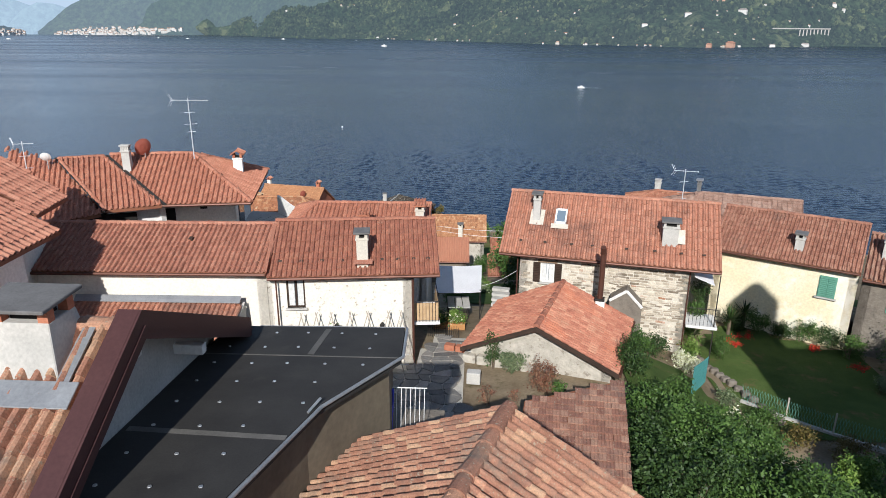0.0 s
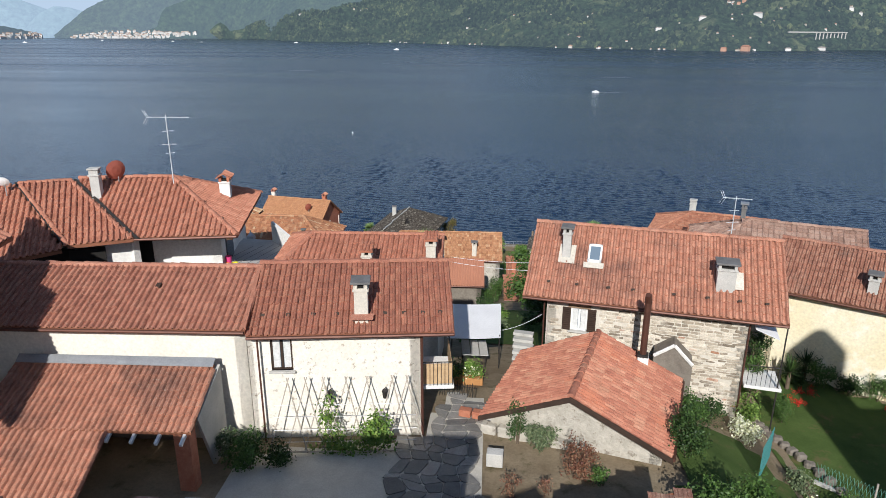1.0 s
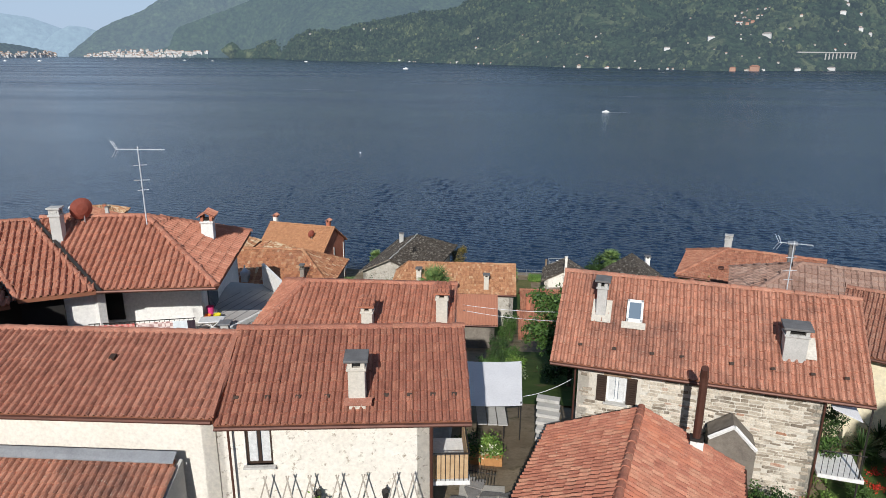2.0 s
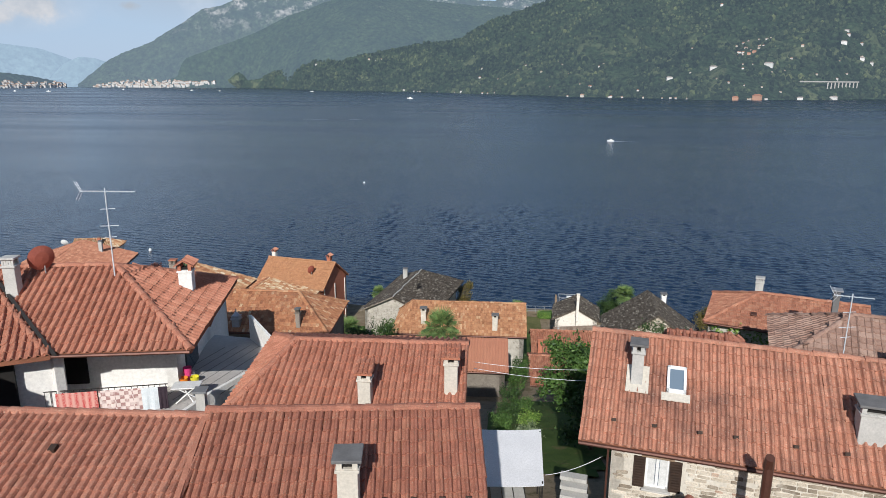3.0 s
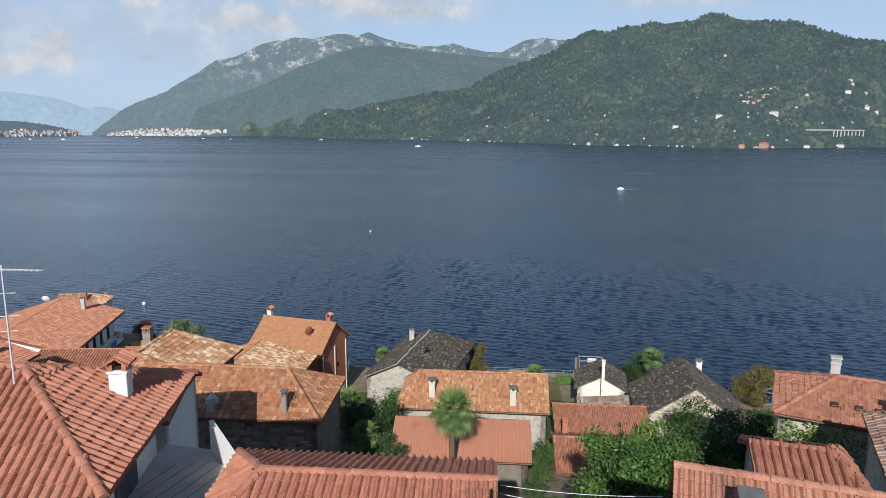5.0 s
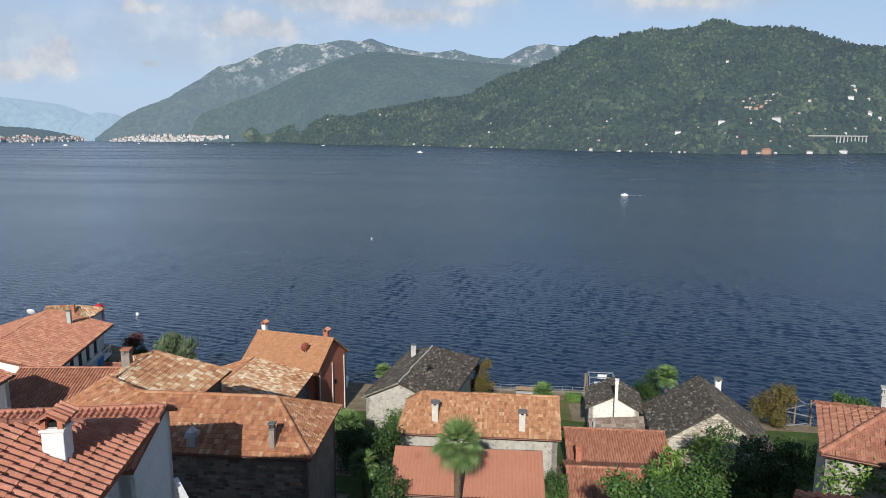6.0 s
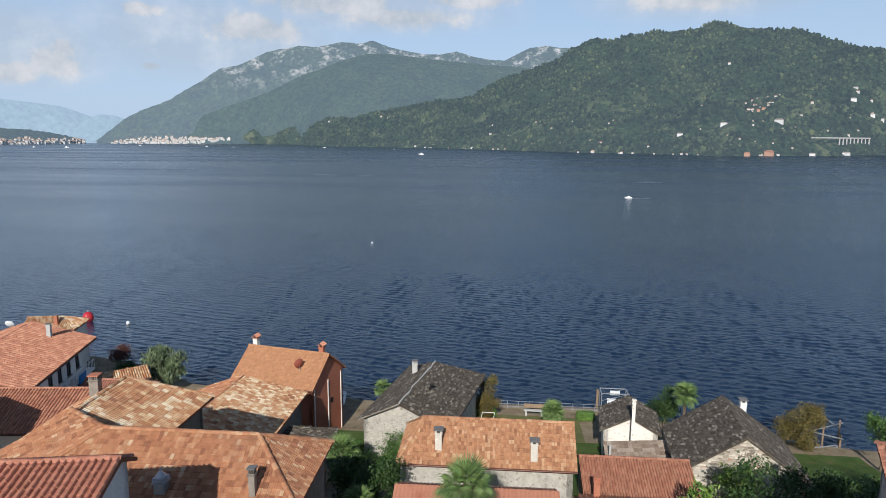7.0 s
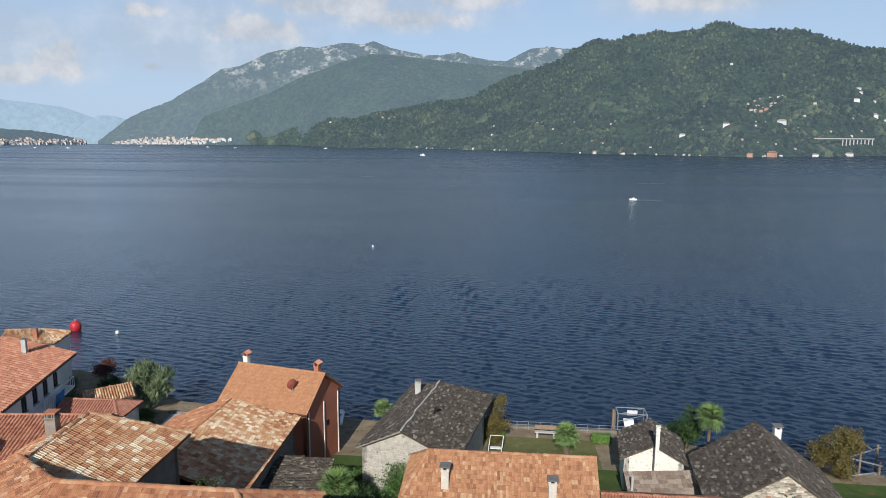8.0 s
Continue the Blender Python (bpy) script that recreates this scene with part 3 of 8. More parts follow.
def house(name, label, E0, ang, W, D, yr, zf, zr, zb, z0, hl=0.0, hr=0.0, ov=(0.35, 0.35, 0.25, 0.25), wall=None, tiles=None, style="roman",
          du=0.22, dv=0.36, count=0, sides="fblr", windows=(), gutter=True, caps=True, group="houses", side_walls=None, lift=0.0, deck=None, category="house", th=0.4):
    """A house under a ridged roof. E0: the front left corner of the eaves; W, D: the eaves' length and depth; yr: the ridge's distance from the front eave;
    zf, zr, zb: heights of front eave, ridge and back eave; hl, hr: how far the ridge stops short (hips); ov: overhang front, back, left, right;
    windows: (side, u0, u1, z0, z1, options)."""
    R = pose(E0[0], E0[1], 0, 0, 0, ang)
    at = lambda u, v, z: R @ Vector((u, v, z))
    base = at(W / 2, D / 2, z0)
    ob = thing(name, base, label, category, group)
    faces = {"f": [at(0, 0, zf), at(W, 0, zf), at(W - hr, yr, zr), at(hl, yr, zr)]}
    if yr < D - 0.05:
        faces["b"] = [at(W, D, zb), at(0, D, zb), at(hl, yr, zr), at(W - hr, yr, zr)]
    if hl > 0.05:
        faces["l"] = [at(0, D, zb), at(0, 0, zf), at(hl, yr, zr)]
    if hr > 0.05:
        faces["r"] = [at(W, 0, zf), at(W, D, zb), at(W - hr, yr, zr)]
    tiles = tiles or TILE_ORANGE
    roofs = {}
    for k, f in faces.items():
        roof = part("roof", prism([p - Vector((0, 0, 0.01)) for p in f], (0, 0, -0.14)), deck or DECK, ob)
        roofs[k] = roof
        if k in sides:
            if style == "sheet":
                corrugate(roof, f, tiles, du)
            else:
                lay_tiles(roof, f, style, du, dv, tiles, count if k == "f" else count // 3, lift=lift)
    if caps and yr < D - 0.05 and style not in ("slab", "sheet"):
        up = Vector((0, 0, 0.04))
        cap_row(roofs["f"], at(hl, yr, zr) + up, at(W - hr, yr, zr) + up, tiles)
        for k, pts in (("l", ((0, 0, zf), (hl, yr, zr))), ("r", ((W, 0, zf), (W - hr, yr, zr)))):
            if k in roofs:
                cap_row(roofs["f"], at(*pts[0]) + up, at(*pts[1]) + up, tiles)
                cap_row(roofs["f"], at(pts[0][0], D, zb) + up, at(*pts[1]) + up, tiles)

    def roof_z(u, v):
        z = zf + (zr - zf) * v / yr if v <= yr or yr >= D - 0.05 else zb + (zr - zb) * (D - v) / (D - yr)
        if hl > 0.05:
            z = min(z, zf + (zr - zf) * u / hl)
        if hr > 0.05:
            z = min(z, zf + (zr - zf) * (W - u) / hr)
        return z - 0.16

    of, obk, ol, orr = ov
    runs = {"f": (ol, of, 0, W - ol - orr), "r": (W - orr, of, 90, D - of - obk), "b": (W - orr, D - obk, 180, W - ol - orr), "l": (ol, D - obk, 270, D - of - obk)}
    for k, (u, v, turn, L) in runs.items():
        P = at(u, v, 0)
        cu, cv = math.cos(radians(turn)), math.sin(radians(turn))
        knots = sorted({0.0, L} | {s for s in (abs(yr - v),) if turn in (90, 270) and 0 < s < L} | {s for s in (hl - u, W - hr - u) if turn == 0 and 0 < s < L} | {s for s in (u - hl, u - (W - hr)) if turn == 180 and 0 < s < L})
        top = [(s, roof_z(u + cu * s, v + cv * s)) for s in knots]
        mine = [w for w in windows if w[0] == k]
        mat = (side_walls or {}).get(k, wall or PLASTER)
        part("wall", wall_run(P, ang + turn, L, z0 - 0.6, top, [w[1:5] for w in mine], th), mat, ob)
        for w in mine:
            if w[5] is not None:
                window(ob, P, ang + turn, *w[1:5], **w[5])
    if gutter:
        bm = bmesh.new()
        a, b = at(0.02, -0.06, zf - 0.06), at(W - 0.02, -0.06, zf - 0.06)
        add_tube(bm, a, b, 0.065, seg=8)
        part("gutter", bm, COPPER, ob)
    return ob, roofs, at


def corrugate(parent, f, material, pitch=0.2, h=0.05, name="sheet"):
    """Corrugated sheets over a roof face."""
    f = [Vector(p) for p in f]
    U = (f[1] - f[0]).normalized()
    N = U.cross(f[2] - f[0]).normalized()
    if N.z < 0:
        N = -N
    V = N.cross(U)
    L = (f[1] - f[0]).length
    top = max((p - f[0]).dot(V) for p in f)
    n = max(1, round(L / 0.9))
    w = L / n
    k = max(2, round(w / pitch)) * 4
    verts = []
    for v in (-0.06, top):
        for i in range(k + 1):
            verts.append(U * (w * i / k) + V * v + N * (0.03 + h * 0.5 * (1 - math.cos(2 * math.pi * i / 4))))
    me = bpy.data.meshes.new(name)
    me.from_pydata([tuple(p) for p in verts], [], [(i, i + 1, k + 2 + i, k + 1 + i) for i in range(k)])
    me.materials.append(material)
    for i in range(n):
        attach(name, me, None, parent, m=Matrix.Translation(f[0] + U * (w * i) + N * (0.006 * (i % 2))))


def chimney(parent, x, y, z0, z1, w=0.5, d=0.45, ang=0.0, mat=None, cap="slab", cap_mat=None, base=None, label=""):
    """A chimney stack with its cap: a stone slab on four stubs, or a small tiled roof, or a brick crown."""
    mat = mat or CONCRETE
    R = pose(x, y, 0, 0, 0, ang)
    bm = box(R @ Vector((0, 0, (z0 + z1) / 2)), (w, d, z1 - z0), ang, bevel=0.012)
    add_box(bm, R @ Vector((0, 0, z1 - 0.05)), (w + 0.08, d + 0.08, 0.07), ang, bevel=0.01)
    stack = part("chimney", bm, mat, parent, label)
    if base:
        part("flashing", box(R @ Vector((0, 0, z0 + 0.28)), (w + 0.22, d + 0.22, 0.08), ang, rx=0, bevel=0.01), base, stack)
    if cap in ("slab", "tile"):
        for sx in (-1, 1):
            for sy in (-1, 1):
                part("cap_support", box(R @ Vector((sx * (w / 2 - 0.06), sy * (d / 2 - 0.06), z1 + 0.1)), (0.12, 0.12, 0.22), ang), BRICK if cap == "tile" else mat, stack)
        part("flue", box(R @ Vector((0, 0, z1 + 0.06)), (w - 0.26, d - 0.2, 0.1), ang), BLACK, stack)
    if cap == "slab":
        part("cap", box(R @ Vector((0, 0, z1 + 0.25)), (w + 0.2, d + 0.2, 0.08), ang, rx=4, bevel=0.012), cap_mat or SLAB, stack)
    elif cap == "tile":
        for k in (-1, 1):
            f = [R @ Vector((k * (w / 2 + 0.12), -d / 2 - 0.14, z1 + 0.2)), R @ Vector((k * (w / 2 + 0.12), d / 2 + 0.14, z1 + 0.2)), R @ Vector((0, d / 2 + 0.14, z1 + 0.42)), R @ Vector((0, -d / 2 - 0.14, z1 + 0.42))]
            c = part("cap", prism(f, (0, 0, -0.04)), BRICK, stack)
            lay_tiles(c, f if k == 1 else f, "roman", 0.18, 0.3, cap_mat or TILE_ORANGE, 12)
    elif cap == "pent":
        for sx in (-1, 1):
            for sy in (-1, 1):
                part("cap_support", box(R @ Vector((sx * (w / 2 - 0.06), sy * (d / 2 - 0.06), z1 + 0.12)), (0.13, 0.13, 0.26), ang), mat, stack)
        part("flue", box(R @ Vector((0, 0, z1 + 0.06)), (w - 0.26, d - 0.2, 0.1), ang), BLACK, stack)
        f = [R @ Vector((-w / 2 - 0.09, -d / 2 - 0.12, z1 + 0.24)), R @ Vector((w / 2 + 0.09, -d / 2 - 0.12, z1 + 0.24)), R @ Vector((w / 2 + 0.09, d / 2 + 0.16, z1 + 0.44)), R @ Vector((-w / 2 - 0.09, d / 2 + 0.16, z1 + 0.44))]
        c = part("cap", prism(f, (0, 0, -0.06)), BRICK, stack)
        lay_tiles(c, f, "roman", 0.17, 0.26, cap_mat or TILE_ORANGE, 20)
    elif cap == "crown":
        for i in range(5):
            for sy in (-1, 1):
                part("cap_support", box(R @ Vector((-w / 2 + 0.04 + i * (w - 0.08) / 4, sy * (d / 2 - 0.05), z1 + 0.1)), (0.07, 0.08, 0.2), ang), mat, stack)
        part("cap", box(R @ Vector((0, 0, z1 + 0.24)), (w + 0.1, d + 0.1, 0.07), ang, bevel=0.01), cap_mat or mat, stack)
    return stack


def stone_face(parent, P, ang, L, z0, top, holes, material, count=300, size=(0.30, 0.10), proud=0.02, seed=1):
    """Rubble stones bedded in the face of a wall run, in rough courses; top: a function of u."""
    rng = random.Random(seed)
    U = Vector((math.cos(radians(ang)), math.sin(radians(ang)), 0))
    W = Vector((-U.y, U.x, 0))
    P = Vector((P[0], P[1], 0))
    shape = [(-.5, 0, -.4), (-.38, 0, -.5), (.42, 0, -.5), (.5, 0, -.3), (.48, 0, .42), (.30, 0, .5), (-.4, 0, .5), (-.5, 0, .3)]
    verts = shape + [(x * 0.84, -1, z * 0.8) for x, _, z in shape]
    faces = [tuple(range(15, 7, -1))] + [(i, (i + 1) % 8, 8 + (i + 1) % 8, 8 + i) for i in range(8)]
    me = bpy.data.meshes.new("stone")
    me.from_pydata(verts, [], faces)
    me.materials.append(material)
    base, fa = np.array(verts), faces
    vs, fs, made, k = [], [], 0, 0
    z = z0
    while True:
        h = size[1] * rng.uniform(0.7, 1.5)
        if z > max(top(u) for u in (0, L / 2, L)):
            break
        u = rng.uniform(-0.2, 0)
        while u < L:
            w = size[0] * rng.uniform(0.45, 1.6)
            c, zc = u + w / 2, z + h / 2
            u += w + 0.02
            if c - w / 2 < 0.01 or c + w / 2 > L - 0.01 or zc + h / 2 > top(c) or any(a - w * 0.4 < c < b + w * 0.4 and e - 0.06 < zc < g + 0.06 for a, b, e, g in holes) or rng.random() < 0.06:
                continue
            o = P + U * c + Vector((0, 0, zc))
            m4 = Matrix([[U[i], W[i], (0, 0, 1)[i], o[i]] for i in range(3)] + [[0, 0, 0, 1]]) @ pose(0, 0, 0, 0, rng.gauss(0, 4), 0) @ Matrix.Diagonal((w, proud * rng.uniform(0.4, 1.6), h * 0.88, 1))
            if made < count:
                attach("stone", me, None, parent, m=m4)
                made += 1
            else:
                a = np.array(m4)
                vs.append(base @ a[:3, :3].T + a[:3, 3])
                fs += [tuple(i + k * 16 for i in f) for f in fa]
                k += 1
        z += h + 0.015
    if vs:
        big = bpy.data.meshes.new("stonework")
        big.from_pydata(np.concatenate(vs).tolist(), [], fs)
        big.materials.append(material)
        tagged(attach("stonework", big, None, parent), kind="stuff")


# ---- land, lake and distance ----
def lerp_table(t, x):
    for (xa, ya), (xb, yb) in zip(t, t[1:]):
        if x <= xb:
            return ya + (yb - ya) * max(0.0, (x - xa) / (xb - xa))
    return t[-1][1]


SLOPE = [(-1500, 330), (-200, 70), (-60, 29), (-10, 21), (2, 19.5), (7, 17.4), (12, 16.5), (19, 16.3), (24, 15.7), (30, 14.2), (40, 11.4), (50, 8.0), (60, 5.6), (70, 3.4), (78, 2.0), (84, 1.5), (140, 1.2)]
SHORE = [(-500, 190), (-90, 118), (-60, 104), (-45, 95), (-38, 91.0), (-30, 89.4), (-20, 89.2), (-14, 88), (11, 88.8), (14, 87), (22, 84), (30, 82), (60, 80), (500, 60)]


def ground_z(x, y):
    z = lerp_table(SLOPE, y)
    k = min(1.0, max(0.0, (x - 9.5) / 4.0)) * min(1.0, max(0.0, (y - 8) / 4.0)) * min(1.0, max(0.0, (31 - y) / 3.0))
    return z + (min(z, 14.3) - z) * k


def axis(knots):
    out = []
    for (a, b, s) in knots:
        n = max(1, round((b - a) / s))
        out += [a + (b - a) * i / n for i in range(n)]
    return out + [knots[-1][1]]


xs = axis([(-1500, -120, 200), (-120, -40, 8), (-40, 40, 1.0), (40, 120, 8), (120, 1500, 200)])
ys = axis([(-1500, -60, 240), (-60, -10, 5), (-10, 100, 1.0)])
verts, faces = [], []
for y in ys:
    for x in xs:
        ye = min(y, lerp_table(SHORE, x))
        rough = 0.08 * noise.noise((x * 0.35, ye * 0.35, 0)) if abs(x) < 60 and ye > -10 else 0
        verts.append((x, ye if y < 100 else ye + 0.15, ground_z(x, ye) + rough if y < 100 else -3.0))
w = len(xs)
for j in range(len(ys) - 1):
    for i in range(w - 1):
        faces.append((j * w + i, j * w + i + 1, (j + 1) * w + i + 1, (j + 1) * w + i))
me = bpy.data.meshes.new("ground")
me.from_pydata(verts, [], faces)
tagged(attach("ground", me, EARTH), "sloping village ground of dry earth and thin grass", "ground", kind="structure")


def lake_material():
    m = bpy.data.materials.new("lake_water")
    n, l, p = links(m)
    pos = n.new("ShaderNodeNewGeometry").outputs["Position"]
    p.inputs["IOR"].default_value = 1.33
    p.inputs["Specular IOR Level"].default_value = 0.7
    c = ramp(n, l, noise_node(n, l, 0.004, 3, pos), [(0.3, (0.009, 0.021, 0.044)), (0.7, (0.013, 0.028, 0.054))])
    l.new(c, p.inputs["Base Color"])
    sep = n.new("ShaderNodeSeparateXYZ")
    l.new(pos, sep.inputs[0])
    out = math_node(n, l, "DIVIDE", sep.outputs[1], 1000.0)
    far = ramp(n, l, out, [(0.08, (0.05, 0.05, 0.05)), (0.2, (0.16, 0.16, 0.16)), (0.45, (0.24, 0.24, 0.24)), (1.0, (0.28, 0.28, 0.28))])   # wavelets too small to see, farther out
    wind = n.new("ShaderNodeMapping")     # long slicks and gusts across the lake
    wind.inputs["Scale"].default_value = (0.0016, 0.009, 1)
    wind.inputs["Rotation"].default_value = (0, 0, radians(6))
    l.new(pos, wind.inputs["Vector"])
    slick = ramp(n, l, noise_node(n, l, 1.0, 5, wind.outputs[0], 0.6), [(0.36, (0.72, 0.72, 0.72)), (0.62, (1.12, 1.12, 1.12))])
    l.new(math_node(n, l, "MULTIPLY", far, slick), p.inputs["Roughness"])
    mp = n.new("ShaderNodeMapping")
    mp.inputs["Scale"].default_value = (0.8, 1.35, 1)
    mp.inputs["Rotation"].default_value = (0, 0, radians(14))
    l.new(pos, mp.inputs["Vector"])
    bump(n, l, p, noise_node(n, l, 1.5, 4, mp.outputs[0], 0.6), 1.0, 0.10)
    return m


def wavelets(x, y, step):
    """Wind waves: crests that run roughly across the lake, in trains of several lengths, rougher where gusts fall.
    step: the mesh's own spacing, under which no wave is drawn."""
    r = np.random.default_rng(4)
    z = np.zeros_like(x)
    for k in range(26):
        lam = 0.55 * 1.05 ** k
        a = math.pi / 2 - 0.26 + r.normal() * 0.6
        q = 2 * math.pi / lam
        warp = 0.9 * np.sin(x * 0.11 * (1 + 0.3 * r.random()) + r.random() * 6) + 0.9 * np.sin(y * 0.09 + r.random() * 6)
        swell = 0.6 + 0.4 * np.sin(x * 2 * math.pi / (lam * (5 + 4 * r.random())) + r.random() * 6 + 0.05 * y)
        shown = np.clip(lam / step / 2 - 1, 0, 1)
        z += shown * lam ** 0.9 * 0.0138 * swell * np.sin(q * (x * math.cos(a) + y * math.sin(a)) + r.random() * 6.28 + warp)
    gust = 0.8 + 0.25 * np.sin(x * 0.021 + 1.0) * np.sin(y * 0.013 + x * 0.008) + 0.15 * np.sin(y * 0.05 + 0.03 * x)
    crest = z * gust
    return crest + 0.9 * np.abs(crest) * crest


# one sheet of water: fine waves off the village, flatter mesh towards the far shores
rows_ = [78.0]
while rows_[-1] < 5000:
    rows_.append(rows_[-1] + 0.0026 * (rows_[-1] - 20) + max(0.0, rows_[-1] - 350) * 0.03)
yy = np.array(rows_)
side = np.linspace(-1, 1, 760)
side = np.sign(side) * (0.78 * np.abs(side) + 0.9 * np.abs(side) ** 9)
X = (yy[:, None] - 20 + 0.0 * side[None, :]) * side[None, :]
Y = yy[:, None] + 0 * X
Z = wavelets(X, Y, 0.0026 * (Y - 20)) * np.clip(1.35 - (Y - 20) / 250, 0.12, 1)
nr, nc = X.shape
ids = np.arange(nr * nc).reshape(nr, nc)
quads = np.stack([ids[:-1, :-1], ids[:-1, 1:], ids[1:, 1:], ids[1:, :-1]], -1).reshape(-1, 4)
me = bpy.data.meshes.new("water")
me.from_pydata(np.stack([X, Y, Z], -1).reshape(-1, 3).tolist(), [], quads.tolist())
me.polygons.foreach_set("use_smooth", [True] * len(me.polygons))
tagged(attach("water", me, lake_material()), "dark blue lake water with small wind ripples", "lake", kind="structure")
bm = bmesh.new()
bmesh.ops.create_grid(bm, x_segments=4, y_segments=4, size=0.5, matrix=Matrix.Translation((0, 2540, -1.2)) @ Matrix.Diagonal((9800, 4960, 1, 1)))
tagged(part("lake_bed", bm, EARTH), "dark bed under the lake water", "lake bed", kind="structure")


def far_land(name, stops, rock=None, rock_at=0.6, haze_glow=(0.42, 0.52, 0.64), haze_amount=0.3, grain=0.05, bare=None, crown=0.8, mottle=0.0):
    """A backdrop of wooded mountains kilometres off; each range glows faintly as a whole, air haze painted as emission.
    """
    m = bpy.data.materials.new(name)
    n, l, p = links(m)
    pos = n.new("ShaderNodeNewGeometry").outputs["Position"]
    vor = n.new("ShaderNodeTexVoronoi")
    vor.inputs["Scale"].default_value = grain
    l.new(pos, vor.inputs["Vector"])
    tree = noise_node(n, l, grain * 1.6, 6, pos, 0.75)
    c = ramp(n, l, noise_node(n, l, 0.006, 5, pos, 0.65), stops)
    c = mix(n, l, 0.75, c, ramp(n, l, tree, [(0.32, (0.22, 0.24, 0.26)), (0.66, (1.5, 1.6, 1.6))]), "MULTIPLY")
    # lit crown tops and the shaded gaps between them, painted into the colour
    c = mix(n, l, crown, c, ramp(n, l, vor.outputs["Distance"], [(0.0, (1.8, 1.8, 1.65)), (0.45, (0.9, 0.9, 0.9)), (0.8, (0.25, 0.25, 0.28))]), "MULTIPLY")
    if mottle:      # each crown its own green
        isle = n.new("ShaderNodeNewGeometry").outputs["Random Per Island"]
        c = mix(n, l, mottle, c, ramp(n, l, isle, [(0.0, (0.30, 0.34, 0.38)), (0.5, (0.85, 0.85, 0.85)), (0.85, (1.5, 1.4, 1.2)), (1.0, (2.3, 2.0, 1.5))]), "MULTIPLY")
    if bare:
        sep = n.new("ShaderNodeSeparateXYZ")
        l.new(pos, sep.inputs[0])
        low = ramp(n, l, math_node(n, l, "DIVIDE", sep.outputs[2], 240.0), [(0.35, (1, 1, 1)), (0.9, (0, 0, 0))])
        patch = ramp(n, l, noise_node(n, l, 0.011, 4, pos, 0.6), [(0.55, (0, 0, 0)), (0.63, (0.8, 0.8, 0.8))])
        c = mix(n, l, mix(n, l, 1.0, patch, low, "MULTIPLY"), c, bare)
    if rock:
        sep2 = n.new("ShaderNodeSeparateXYZ")
        l.new(pos, sep2.inputs[0])
        high = ramp(n, l, math_node(n, l, "DIVIDE", sep2.outputs[2], 700.0), [(0.42, (0, 0, 0)), (0.72, (1, 1, 1))])
        r = ramp(n, l, noise_node(n, l, 0.012, 8, pos, 0.75), [(rock_at - 0.06, (0, 0, 0)), (rock_at + 0.06, (1, 1, 1))])
        c = mix(n, l, mix(n, l, 1.0, r, high, "MULTIPLY"), c, rock)
    l.new(c, p.inputs["Base Color"])
    # distance haze put in as an even bluish emission
    p.inputs["Emission Color"].default_value = (*haze_glow, 1)
    p.inputs["Emission Strength"].default_value = haze_amount
    p.inputs["Roughness"].default_value = 1.0
    p.inputs["Specular IOR Level"].default_value = 0.0
    bump(n, l, p, math_node(n, l, "SUBTRACT", tree, vor.outputs["Distance"]), 1.0, 10.0)
    return m


HERE = Vector((-1, 20, 0))


def mountain(name, label, crest, foot, material, step=0.2, rows=50, rough=30.0, wood=0.0, shape=0.85, seed=0.0, category="mountain"):
    """A mountain flank between a shore line and a crest line, both given by bearing (degrees from north, here +y) and distance;
    the crest by its height in degrees over the horizon too."""
    a0, a1 = crest[0][0], crest[-1][0]
    n = round((a1 - a0) / step)
    el, far = [(a, e) for a, e, _ in crest], [(a, d) for a, _, d in crest]
    verts, faces = [], []
    for i in range(n + 1):
        a = a0 + (a1 - a0) * i / n
        way = Vector((math.sin(radians(a)), math.cos(radians(a)), 0))
        D0, D1 = lerp_table(foot, a), lerp_table(far, a)
        top = max(1.0, 30 + math.tan(radians(lerp_table(el, a))) * D1)
        for j in range(rows + 2):
            s = min(1.0, j / rows)
            D = D0 + (D1 - D0) * s + (60 if j > rows else 0)
            p = HERE + way * D
            z = top * s ** shape
            env = math.sin(math.pi * min(s, 0.97)) ** 0.7
            f = noise.fractal((p.x * 0.0016 + seed, p.y * 0.0016, seed), 0.9, 2.1, 5)
            g = noise.noise((p.x * 0.05, p.y * 0.05, seed)) + 0.6 * noise.noise((p.x * 0.11, p.y * 0.11, seed))
            z += rough * f * env + wood * g * min(1, s * 12)
            if j == 0:
                z = -2.0
            if j > rows:
                z -= 60
            verts.append((p.x, p.y, z))
    k = rows + 2
    for i in range(n):
        for j in range(k - 1):
            faces.append((i * k + j, (i + 1) * k + j, (i + 1) * k + j + 1, i * k + j + 1))
    me = bpy.data.meshes.new(name)
    me.from_pydata(verts, [], faces)
    return tagged(attach(name, me, material), label, category, kind="structure")


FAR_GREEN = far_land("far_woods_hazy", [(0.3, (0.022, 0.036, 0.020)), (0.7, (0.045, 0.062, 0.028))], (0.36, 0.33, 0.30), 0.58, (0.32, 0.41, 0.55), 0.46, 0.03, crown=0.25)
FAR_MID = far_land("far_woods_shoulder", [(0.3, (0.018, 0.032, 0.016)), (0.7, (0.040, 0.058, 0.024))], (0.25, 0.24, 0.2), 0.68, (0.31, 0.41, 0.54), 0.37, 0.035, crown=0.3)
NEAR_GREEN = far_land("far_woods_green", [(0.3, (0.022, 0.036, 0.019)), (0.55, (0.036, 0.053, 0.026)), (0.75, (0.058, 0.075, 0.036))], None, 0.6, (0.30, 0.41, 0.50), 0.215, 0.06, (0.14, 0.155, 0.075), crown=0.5)
